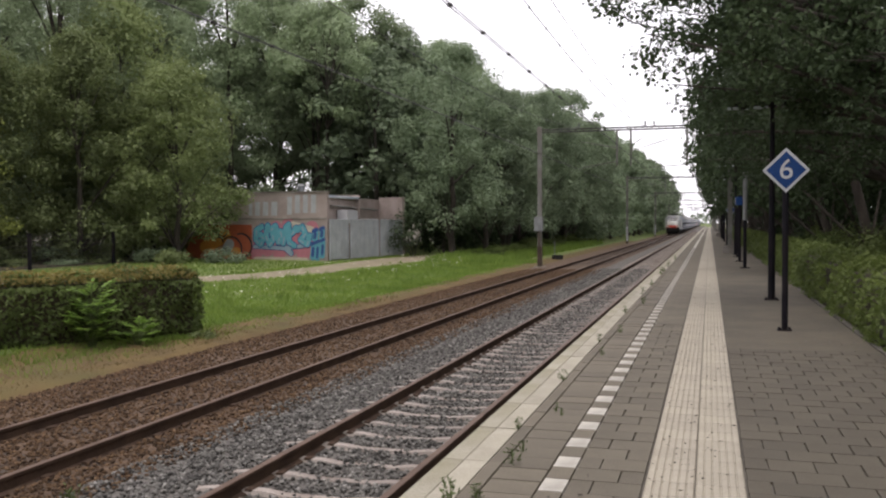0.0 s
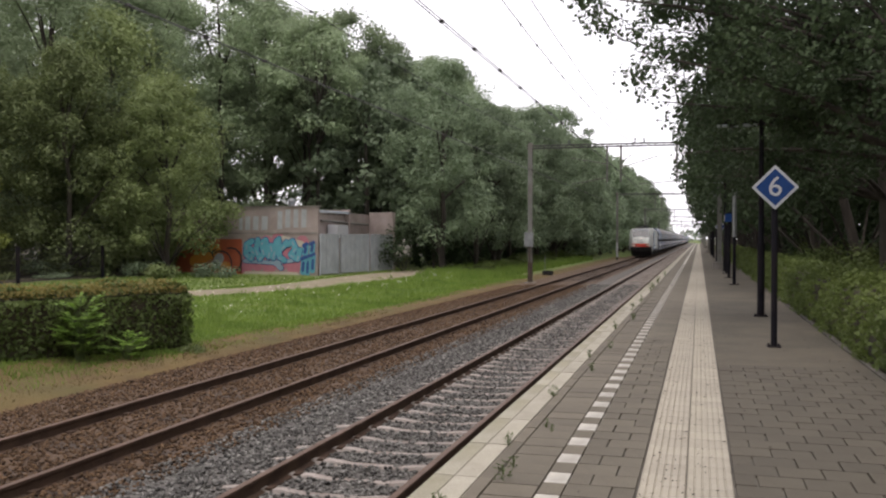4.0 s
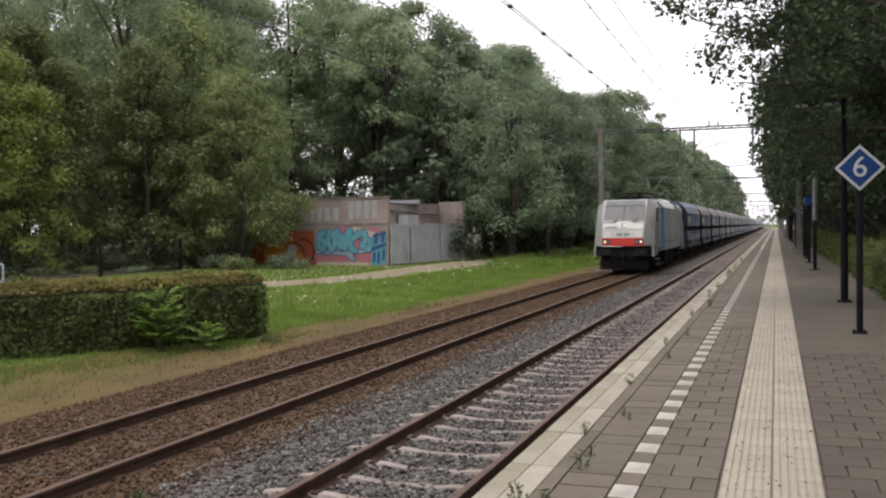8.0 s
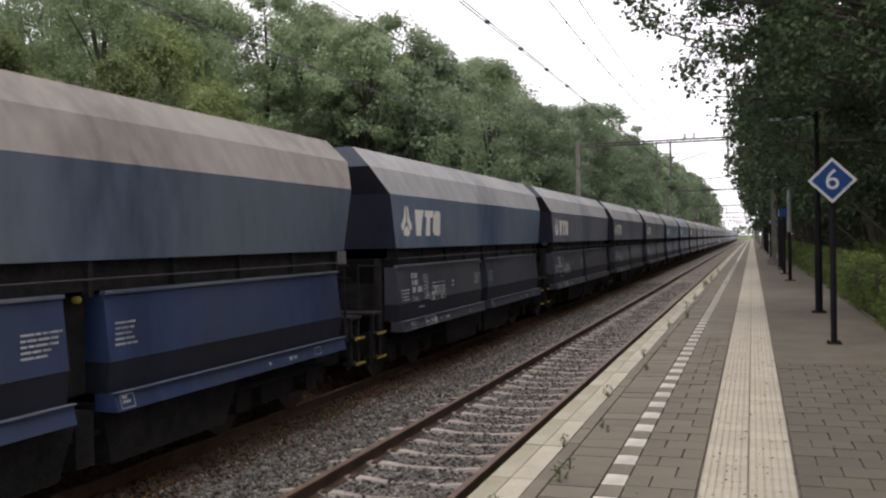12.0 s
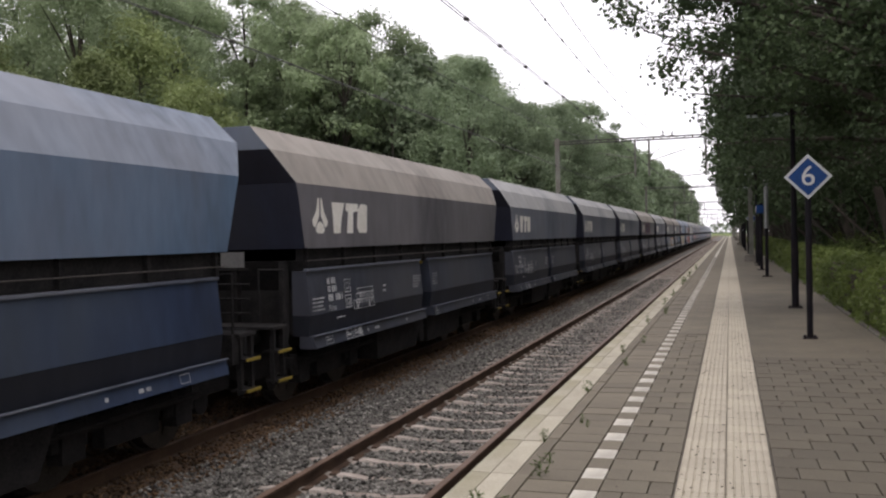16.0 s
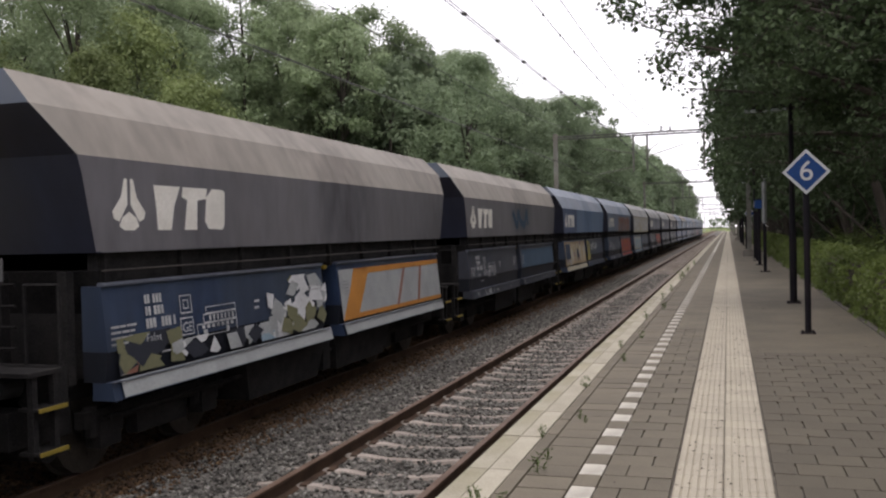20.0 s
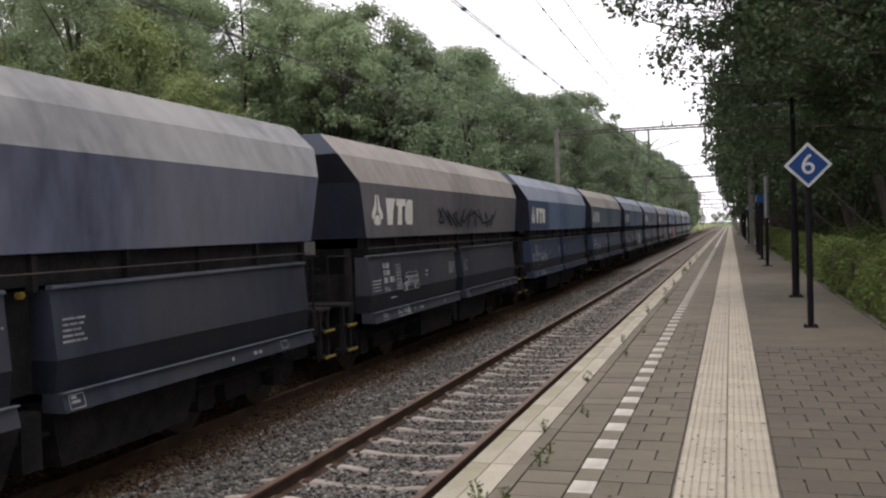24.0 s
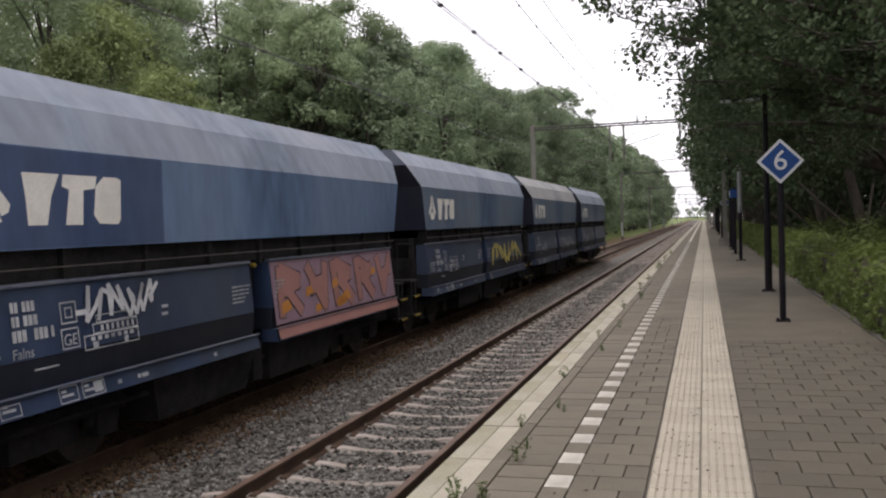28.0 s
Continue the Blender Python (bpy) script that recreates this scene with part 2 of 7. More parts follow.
MAST = surface("mast_steel", (0.11, 0.11, 0.097), (0.21, 0.21, 0.188), 0.65, 2, 30, 0.2, 0.004, metal=0.3, dirt=(0.0672, 0.0448, 0.028), dirt_amount=0.5)
WIRE = surface("wire", (0.035, 0.035, 0.035), (0.084, 0.0805, 0.077), 0.6, 3, 30, 0.0, metal=0.4)
BRICK_PINK = surface("painted_brickwork", (0.25, 0.197, 0.173), (0.35, 0.296, 0.27), 0.9, 1.5, 30, 0.3, 0.006, dirt=(0.166, 0.143, 0.13), dirt_amount=0.5)
GATE = surface("grey_gate_sheet", (0.363, 0.411, 0.459), (0.557, 0.605, 0.653), 0.55, 2, 30, 0.15, 0.004, metal=0.1, dirt=(0.302, 0.327, 0.327), dirt_amount=0.5)
YARD_GATE = surface("pale_yard_gate_sheet", (0.279, 0.307, 0.323), (0.429, 0.453, 0.46), 0.55, 2, 30, 0.15, 0.004, metal=0.1, dirt=(0.233, 0.245, 0.23), dirt_amount=0.5)
BLACK = surface("grimy_underframe", (0.00797, 0.00797, 0.00898), (0.0299, 0.0277, 0.0269), 0.92, 4, 40, 0.3, 0.006, spec=0.15)
WHEEL = surface("wheel_steel", (0.03, 0.026, 0.023), (0.08, 0.07, 0.06), 0.6, 5, 40, 0.1, 0.003, metal=0.5)
RUBBER = surface("black_rubber", (0.012, 0.012, 0.013), (0.028, 0.028, 0.03), 0.7, 5, 40, 0.1, 0.002)
YELLOW = surface("yellow_step_edge", (0.176, 0.125, 0.0117), (0.254, 0.187, 0.0234), 0.7, 6, 40, 0.1, 0.002)
LOCO_GREY = surface("silver_grey_paint", (0.368, 0.406, 0.384), (0.504, 0.554, 0.537), 0.42, 0.7, 20, 0.03, 0.002, stretch=(0.8, 0.8, 0.2), dirt=(0.246, 0.265, 0.239), dirt_amount=0.7, dirt_scale=1.2, coat=0.15)
LOCO_WHITE = surface("white_paint", (0.421, 0.435, 0.404), (0.519, 0.536, 0.503), 0.4, 1.2, 20, 0.03, 0.002, dirt=(0.295, 0.297, 0.263), dirt_amount=0.5, coat=0.2)
LOCO_RED = surface("red_paint", (0.5, 0.035, 0.022), (0.62, 0.05, 0.03), 0.4, 2, 20, 0.0, coat=0.2)
LOCO_BLUE = surface("bright_blue_paint", (0.005, 0.19, 0.52), (0.011, 0.26, 0.62), 0.4, 2, 20, 0.0, dirt=(0.06, 0.2, 0.4), dirt_amount=0.5, coat=0.2)
GLASS_DARK = surface("dark_cab_glass", (0.02, 0.023, 0.026), (0.034, 0.038, 0.042), 0.06, 1, 10, 0.0, spec=0.5)
LAMP_ON = glow("lit_headlamp", (1.0, 0.66, 0.36), 0.9)
LAMP_HOUSE = surface("dark_red_lamp_housing", (0.05, 0.012, 0.01), (0.09, 0.02, 0.015), 0.4, 3, 30, 0.0)
BROW_GREY = surface("grey_brow_paint", (0.11, 0.12, 0.135), (0.16, 0.17, 0.185), 0.5, 2, 30, 0.0)
LOCO_CAB = surface("pale_silver_cab_paint", (0.257, 0.268, 0.25), (0.336, 0.35, 0.332), 0.42, 0.9, 20, 0.03, 0.002, dirt=(0.179, 0.182, 0.165), dirt_amount=0.7, dirt_scale=0.8, coat=0.15)
LAMP_OFF = surface("lamp_glass", (0.2, 0.12, 0.1), (0.3, 0.2, 0.16), 0.15, 4, 30, 0.0)
MARK = surface("stencilled_white", (0.32, 0.328, 0.336), (0.496, 0.504, 0.504), 0.7, 4, 60, 0.0, dirt=(0.096, 0.104, 0.12), dirt_amount=0.8, dirt_scale=3)
LOGO = surface("cream_white_decal", (0.682, 0.66, 0.594), (0.858, 0.836, 0.77), 0.6, 3, 40, 0.0, dirt=(0.495, 0.473, 0.418), dirt_amount=0.5)
DULL_PLATE = surface("dull_grey_plate", (0.11, 0.11, 0.11), (0.17, 0.17, 0.165), 0.7, 4, 40, 0.0)
DARK_MARK = surface("dark_grey_decal", (0.06, 0.06, 0.065), (0.1, 0.1, 0.1), 0.6, 3, 40, 0.0)


def paint(name, a, b, dust, dull=False, fade=1.0):
    """Weathered wagon paint: streaks that run down, dusty patches; fade: factor on all its colours."""
    dust = tuple(fade * v for v in dust)
    return surface(name, tuple(0.72 * fade * v for v in a), tuple(1.18 * fade * v for v in b), 0.65 if dull else 0.48, 0.6, 4.5, 0.05, 0.003, stretch=(1, 1, 0.35), dirt=dust, dirt_amount=0.75, dirt_scale=0.45, coat=0.05 if dull else 0.16, spec=0.25 if dull else 0.4)


BLUE_A = paint("blue_paint", (0.0274, 0.0496, 0.0926), (0.0581, 0.0956, 0.154), (0.146, 0.163, 0.173), fade=1.4)
BLUE_B = paint("deep_blue_paint", (0.0112, 0.0216, 0.0552), (0.0261, 0.045, 0.0909), (0.0559, 0.0674, 0.0792))
BLUE_DOOR = paint("strong_blue_door_paint", (0.0129, 0.0239, 0.0644), (0.0258, 0.046, 0.106), (0.046, 0.0607, 0.0966))
TEAL_DULL = paint("faded_grey_blue_paint", (0.0523, 0.0747, 0.112), (0.0972, 0.128, 0.172), (0.149, 0.164, 0.179), fade=0.95)
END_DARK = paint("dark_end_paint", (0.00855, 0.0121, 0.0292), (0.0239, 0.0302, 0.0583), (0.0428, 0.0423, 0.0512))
# Door paint darkened to carry the shade of the down-facing undercut
UNDERCUT_SHADE = paint("shaded_navy_strip", (0.0072, 0.009, 0.0156), (0.0144, 0.0174, 0.0264), (0.018, 0.0192, 0.0228), True)
TEAL = paint("faded_blue_paint", (0.0554, 0.101, 0.168), (0.104, 0.167, 0.251), (0.167, 0.178, 0.215), fade=1.05)
FADED_NAVY = paint("sun_faded_navy_paint", (0.0528, 0.0923, 0.167), (0.0978, 0.157, 0.255), (0.144, 0.193, 0.27), fade=1.15)
NAVY = paint("fresh_navy_paint", (0.0253, 0.0432, 0.107), (0.0483, 0.0792, 0.163), (0.0805, 0.108, 0.169))
GREY_A = paint("dusty_dark_grey_paint", (0.067, 0.0785, 0.11), (0.135, 0.152, 0.195), (0.19, 0.197, 0.216), fade=0.88)
GREY_B = paint("sooty_blue_grey_paint", (0.0623, 0.0734, 0.114), (0.13, 0.146, 0.201), (0.233, 0.223, 0.237), fade=0.92)
DOOR_GREY = paint("sooty_door_paint", (0.019, 0.023, 0.0367), (0.0394, 0.046, 0.0651), (0.0707, 0.07, 0.0763))
BROWN_A = paint("brown_grey_paint", (0.0748, 0.0704, 0.0769), (0.131, 0.129, 0.141), (0.186, 0.177, 0.184), fade=1.0)
# Roof slope tones, paler than the side panels
TOP_BLUE = paint("pale_blue_roof_paint", (0.0982, 0.126, 0.174), (0.172, 0.208, 0.262), (0.213, 0.226, 0.254), True)
TOP_GREY = paint("pale_grey_roof_paint", (0.144, 0.15, 0.158), (0.229, 0.234, 0.234), (0.28, 0.274, 0.261), True)
TOP_BROWN = paint("pale_brown_roof_paint", (0.144, 0.127, 0.111), (0.22, 0.197, 0.171), (0.254, 0.236, 0.206), True)
SPRAY = {k: surface("spray_" + k, tuple(0.6 * v for v in c), tuple(0.82 * v for v in c), 0.65, 2.5, 30, 0.0) for k, c in {
    "white": (0.72, 0.73, 0.74), "red": (0.5, 0.07, 0.05), "orange": (0.6, 0.25, 0.04), "pink": (0.55, 0.2, 0.24),
    "cyan": (0.12, 0.42, 0.5), "black": (0.02, 0.025, 0.04), "green": (0.12, 0.4, 0.2), "purple": (0.3, 0.14, 0.4),
    "yellow": (0.62, 0.52, 0.14), "tan": (0.55, 0.42, 0.24), "rose": (0.42, 0.2, 0.17), "brown": (0.3, 0.13, 0.09), "grey": (0.42, 0.44, 0.44), "cream": (0.6, 0.55, 0.42),
    "olive": (0.2, 0.2, 0.11), "mauve": (0.34, 0.22, 0.27), "blue": (0.03, 0.09, 0.28), "rust": (0.42, 0.1, 0.04), "paleblue": (0.3, 0.42, 0.5), "dullblue": (0.05, 0.1, 0.16)}.items()}

# ---- building blocks ----
class Geo:
    """Collects plain pieces into one mesh."""
    def __init__(self):
        self.v, self.f = [], []

    def add(self, verts, faces):
        k = len(self.v)
        self.v += [tuple(p) for p in verts]
        self.f += [tuple(i + k for i in q) for q in faces]
        return self

    def box(self, x0, x1, y0, y1, z0, z1):
        return self.hexa([(x0, y0, z0), (x1, y0, z0), (x1, y1, z0), (x0, y1, z0), (x0, y0, z1), (x1, y0, z1), (x1, y1, z1), (x0, y1, z1)])

    def hexa(self, p):
        return self.add(p, [(3, 2, 1, 0), (4, 5, 6, 7), (0, 1, 5, 4), (1, 2, 6, 5), (2, 3, 7, 6), (3, 0, 4, 7)])

    def prism(self, prof, y0, y1, cap=True):
        """A closed profile of (x, z) points run along y."""
        n = len(prof)
        v = [(x, y0, z) for x, z in prof] + [(x, y1, z) for x, z in prof]
        f = [(i, (i + 1) % n, n + (i + 1) % n, n + i) for i in range(n)]
        if cap:
            f += [tuple(range(n))[::-1], tuple(range(n, 2 * n))]
        return self.add(v, f)

    def tube(self, a, b, r0, r1=None, n=8, cap=True):
        a, b = Vector(a), Vector(b)
        r1 = r0 if r1 is None else r1
        q = (b - a).to_track_quat("Z", "Y")
        ring = [Vector((math.cos(2 * math.pi * i / n), math.sin(2 * math.pi * i / n), 0)) for i in range(n)]
        v = [a + q @ (p * r0) for p in ring] + [b + q @ (p * r1) for p in ring]
        f = [(i, (i + 1) % n, n + (i + 1) % n, n + i) for i in range(n)]
        if cap:
            f += [tuple(range(n))[::-1], tuple(range(n, 2 * n))]
        return self.add(v, f)

    def poly(self, pts, off, axis="x"):
        """A flat outline of (along, up) points, standing off a face."""
        if axis == "x":
            v = [(off, a, b) for a, b in pts]
        else:
            v = [(a, off, b) for a, b in pts]
        return self.add(v, [tuple(range(len(pts)))])

    def mesh(self, name, bevel=0.0, smooth=False):
        me = bpy.data.meshes.new(name)
        me.from_pydata(self.v, [], self.f)
        bm = bmesh.new()
        bm.from_mesh(me)
        if bevel:
            bmesh.ops.bevel(bm, geom=[e for e in bm.edges if e.is_manifold and e.calc_face_angle(0) > 0.5], offset=bevel, segments=2, affect="EDGES", clamp_overlap=True)
        bmesh.ops.recalc_face_normals(bm, faces=bm.faces)
        bm.to_mesh(me)
        bm.free()
        if smooth:
            me.shade_smooth()
        return me


def np_mesh(name, verts, faces):
    """A mesh from arrays: verts (n, 3), faces (m, 3 or 4)."""
    me = bpy.data.meshes.new(name)
    k = faces.shape[1]
    me.vertices.add(len(verts))
    me.vertices.foreach_set("co", np.ascontiguousarray(verts, dtype=np.float32).ravel())
    me.loops.add(faces.size)
    me.loops.foreach_set("vertex_index", np.ascontiguousarray(faces, dtype=np.int32).ravel())
    me.polygons.add(len(faces))
    me.polygons.foreach_set("loop_start", np.arange(0, faces.size, k, dtype=np.int32))
    me.update(calc_edges=True)
    return me


def part(name, geo, material, parent=None, label="", bevel=0.0, smooth=False):
    me = geo.mesh(name, bevel, smooth) if isinstance(geo, Geo) else geo
    if not me.materials:
        me.materials.append(material)
    ob = new(name, me)
    if parent is not None:
        ob.parent = parent
    return tagged(ob, label)


def empty(name, label, category, group="", kind="", at=(0, 0, 0), turn=0):
    ob = new(name)
    ob.empty_display_size = 0.3
    ob.matrix_basis = pose(*at, 0, 0, turn)
    return tagged(ob, label, category, group, kind)


PLAT = 0.72
EDGE_X = -1.77
NEAR_C, FAR_C = -3.43, -7.08


def ground_z(x, y):
    """Height of the ground: trackbed, a verge that rises to the wood, the bank behind the platform."""
    xs = [-400, -40, -30, -22, -16, -12, -10.2, -9.4, -1.9, 1.9, 2.1, 3, 8, 400]
    zs = [0.3, 0.3, 0.2, 0.1, -0.05, -0.2, -0.24, -0.6, -0.6, -0.6, 0.6, 0.62, 0.6, 0.6]
    return float(np.interp(x, xs, zs)) + (0.04 * noise.noise(Vector((x * 0.3, y * 0.3, 0))) if x < -10.2 or x > 2.2 else 0)


def sheet(name, xs, ys, material, lift=0.0, zf=ground_z):
    v = np.array([(x, y, zf(x, y) + lift) for y in ys for x in xs])
    n = len(xs)
    f = np.array([(j * n + i, j * n + i + 1, (j + 1) * n + i + 1, (j + 1) * n + i) for j in range(len(ys) - 1) for i in range(n - 1)])
    return part(name, np_mesh(name, v, f), material)


# ---- ground ----
gx = [-900, -300, -120, -60, -44, -38, -34, -30, -28, -26, -24, -22, -20, -18, -17, -16, -15, -14, -13, -12, -11, -10.2, -9.4, -1.9, 1.9, 2.1, 3, 5, 8, 14, 30, 100, 300, 900]
gy = [-300, -60, -20] + list(range(-10, 90, 3)) + list(range(90, 240, 10)) + [260, 320, 420, 600, 1000, 2500]
ground = tagged(sheet("ground", gx, gy, GRASS_GROUND), "grassy ground beside the railway", "ground", kind="structure")
woodland = tagged(sheet("woodland_floor", [-900, -300, -120, -60, -44, -36, -31], gy, FOREST_FLOOR, 0.03), "dark leaf-littered woodland floor", "ground", kind="structure")
bank = tagged(sheet("bank_floor", [2.25, 3, 5, 8, 14, 30, 100, 300], gy, FOREST_FLOOR, 0.03), "dark leaf-littered bank behind the platform", "ground", kind="structure")


tagged(sheet("verge", [-15.5, -14.5, -13.5, -12.8, -12.2, -11.6, -11.2, -10.8, -10.4, -10.2, -9.9, -9.5], list(range(-10, 24, 1)) + list(range(24, 130, 2)), EARTH, 0, lambda x, y: max(ground_z(x, y) + (0.016 if x > np.interp(y, [10, 16, 22, 30], [-14.2, -13.0, -11.7, -11.3]) else -0.06), -0.31)), "bare sandy verge along the ballast", "verge", kind="structure")
# sandy service track to the shed
tv, tf = [], []
track_line = [(-30, 23, 1.6), (-24, 28.5, 1.6), (-20.4, 32.5, 1.6), (-18.9, 37, 1.5), (-18.7, 43, 1.7), (-18.8, 49, 2.0), (-18.9, 55, 1.9), (-18.8, 60, 1.4), (-18.6, 66, 0.8)]
for i, (x, y, w) in enumerate(track_line):
    for s in (-1, -0.33, 0.33, 1):
        px, py = x + s * w * 0.8, y - s * w * 0.35
        tv.append((px, py, ground_z(px, py) + 0.03 - 0.03 * abs(s)))
for i in range(len(track_line) - 1):
    for j in range(3):
        tf.append((i * 4 + j, i * 4 + j + 1, i * 4 + j + 5, i * 4 + j + 4))
tagged(part("service_path", Geo().add(tv, tf), SAND), "pale sandy service path through the grass", "path", kind="structure")

# ---- ballast beds ----
def bed_z(x, y):
    base = float(np.interp(x, [-10.3, -9.5, -9.0, -5.6, -5.3, -5.0, -1.9], [-0.32, -0.19, -0.15, -0.15, -0.2, -0.17, -0.175]))
    return base + 0.025 * noise.noise(Vector((x * 2.2, y * 2.2, 0))) + 0.012 * noise.noise(Vector((x * 7, y * 7, 3)))


bed_y = list(np.arange(-12, 30, 0.35)) + list(np.arange(30, 100, 2.0)) + list(np.arange(100, 620, 20.0))
tagged(sheet("ballast_bed_far", list(np.arange(-10.3, -5.55, 0.3)) + [-5.55], bed_y, BROWN_STONE, 0, bed_z), "rusty brown ballast bed of the far track", "ballast", kind="structure")
tagged(sheet("ballast_bed_near", list(np.arange(-5.55, -1.9, 0.3)) + [-1.85], bed_y, GREY_STONE, 0, bed_z), "grey stone ballast bed of the near track", "ballast", kind="structure")


def stones(name, n, x0, x1, y0, y1, size, material, keep, label):
    """Loose angular stones, each a skewed octahedron, sitting half in the bed."""
    rng = np.random.default_rng(7)
    yy = y0 + (y1 - y0) * rng.random(n) ** 1.75
    xx = x0 + (x1 - x0) * rng.random(n)
    ok = keep(xx, yy)
    xx, yy = xx[ok], yy[ok]
    n = len(xx)
    zz = -0.012 + np.interp(xx, [-10.3, -9.5, -9.0, -5.6, -5.3, -5.0, -1.9], [-0.32, -0.19, -0.15, -0.15, -0.2, -0.17, -0.175]) + 0.012 + 0.03 * rng.random(n)
    base = np.array([(1, 0, 0), (0, 1, 0), (-1, 0, 0), (0, -1, 0), (0, 0, 1), (0, 0, -1)], float)
    tri = np.array([(0, 1, 4), (1, 2, 4), (2, 3, 4), (3, 0, 4), (1, 0, 5), (2, 1, 5), (3, 2, 5), (0, 3, 5)])
    s = size * (0.55 + 0.7 * rng.random((n, 1, 1))) * (0.6 + 0.6 * rng.random((n, 6, 1)))
    q = rng.normal(size=(n, 4))
    q /= np.linalg.norm(q, axis=1, keepdims=True)
    w, x, y, z = q.T
    rot = np.stack([np.stack([1 - 2 * (y * y + z * z), 2 * (x * y - z * w), 2 * (x * z + y * w)], -1),
                    np.stack([2 * (x * y + z * w), 1 - 2 * (x * x + z * z), 2 * (y * z - x * w)], -1),
                    np.stack([2 * (x * z - y * w), 2 * (y * z + x * w), 1 - 2 * (x * x + y * y)], -1)], 1)
    v = np.einsum("nij,nkj->nki", rot, base[None] * s) * np.array([1, 1, 0.75]) + np.stack([xx, yy, zz], -1)[:, None]
    f = tri[None] + (np.arange(n) * 6)[:, None, None]
    ob = part(name, np_mesh(name, v.reshape(-1, 3), f.reshape(-1, 3)), material)
    return tagged(ob, label, "stones", kind="stuff")


def off_rails(c, shift=None):
    def keep(x, y):
        ok = np.abs(np.abs(x - c) - 0.753) > 0.1
        if shift is not None:          # few stones lie on the sleepers
            d = np.abs((y - shift + SLEEPER_STEP / 2) % SLEEPER_STEP - SLEEPER_STEP / 2)
            lottery = (np.sin(x * 913.7 + y * 377.1) * 43758.5) % 1
            ok &= ~((d < 0.062) & (np.abs(x - c) < 1.22) & (lottery > 0.1 + 0.35 * (np.abs(x - c) < 0.3)))
        return ok
    return keep


SLEEPER_STEP = 0.606


stones("loose_ballast", 64000, -5.7, -1.85, 2.5, 50, 0.03, STONE_PIECE, off_rails(NEAR_C, 0.27), "loose grey ballast stones between the rails")
stones("rusty_loose_ballast", 54000, -10.4, -5.4, 4.5, 48, 0.028, RUST_PIECE, off_rails(FAR_C), "loose rust-brown ballast stones round the far rails")

# ---- tracks ----
RAIL_PROFILE = [(-0.07, -0.172), (0.07, -0.172), (0.07, -0.158), (0.012, -0.138), (0.012, -0.045), (0.036, -0.034), (0.036, -0.006), (-0.036, -0.006), (-0.036, -0.034), (-0.012, -0.045), (-0.012, -0.138), (-0.07, -0.158)]
HEAD_PROFILE = [(-0.036, -0.006), (0.036, -0.006), (0.032, 0.0), (-0.032, 0.0)]


def sleeper_mesh(name, concrete):
    g = Geo()
    if concrete:   # two blocks that slope to a waist
        prof = [(-1.26, -0.16), (-0.95, -0.125), (-0.5, -0.125), (-0.3, -0.15), (0.3, -0.15), (0.5, -0.125), (0.95, -0.125), (1.26, -0.16)]
        for (xa, za), (xb, zb) in zip(prof, prof[1:]):
            g.hexa([(xa, -0.14, -0.33), (xb, -0.14, -0.33), (xb, 0.14, -0.33), (xa, 0.14, -0.33), (xa, -0.055, za), (xb, -0.055, zb), (xb, 0.055, zb), (xa, 0.055, za)])
    else:
        g.box(-1.3, 1.3, -0.125, 0.125, -0.3, -0.145)
    return g.mesh(name)


def track(label, cx, concrete, shift):
    t = empty("railway_track", label, "railway track", "railway tracks", "structure", (cx, 0, 0))
    for s in (-0.753, 0.753):
        rail = part("rail", Geo().prism([(x + s, z) for x, z in RAIL_PROFILE], -14, 620), RAIL, t, "rust-brown steel rail")
        part("rail_head", Geo().prism([(x + s, z) for x, z in HEAD_PROFILE], -14, 620), RAIL_TOP, rail, "dull worn running surface")
    me = sleeper_mesh("sleeper", concrete)
    mat = CONC_SLEEPER if concrete else WOOD_SLEEPER
    clip = Geo()
    for s in (-0.753, 0.753):
        for d in (-0.1, 0.1):
            clip.box(s + d - 0.04, s + d + 0.04, -0.06, 0.06, -0.15, -0.115)
    clip_me = clip.mesh("rail_fastening")
    first = -16
    for i in range(first, first + 104):
        ob = part("sleeper", me, mat, t)
        ob.location = (0.02 * math.sin(i * 5.1), shift + i * SLEEPER_STEP, -0.006 * (i % 3))
        fast = part("rail_fastening", clip_me, RAIL, ob)
    rest = Geo()
    for i in range(first + 104, first + 434):
        y = shift + i * SLEEPER_STEP
        w = 0.05 if concrete else 0.12
        rest.box(-1.26, 1.26, y - w, y + w, -0.3, -0.14)
    tagged(part("far_sleepers", rest, mat, t), kind="stuff")
    return t


track("near railway track on grey ballast with concrete sleepers", NEAR_C, True, 0.27)
track("far railway track on rusty ballast with old timber sleepers", FAR_C, False, 0.1)

# ---- platform ----
END_Y, START_Y = 330, -14
platform = empty("platform", "long grey tiled station platform with a pale concrete edge", "platform", kind="structure")
body = part("platform_body", Geo().box(EDGE_X + 0.06, 2.1, START_Y, END_Y, -0.7, PLAT - 0.02), PAVER_JOINT, platform)
part("edge_wall", Geo().box(EDGE_X + 0.05, EDGE_X + 0.056, START_Y, END_Y, -0.6, PLAT - 0.07), WALL_CONC, platform, "grimy concrete platform wall")
kerb = Geo().box(2.07, 2.15, START_Y, END_Y, 0.3, PLAT + 0.005)
part("back_kerb", kerb, PAVER_JOINT, platform, "narrow dirty kerb")
ROW = 0.285
TILE = 0.3
X_EDGE = (EDGE_X, -1.45)
X_SMALL = (-1.443, -1.345)
X_BIG = (-1.337, -1.012)
X_BLOCK = (-1.004, -0.848)
X_TACT = (-0.378, 0.226)


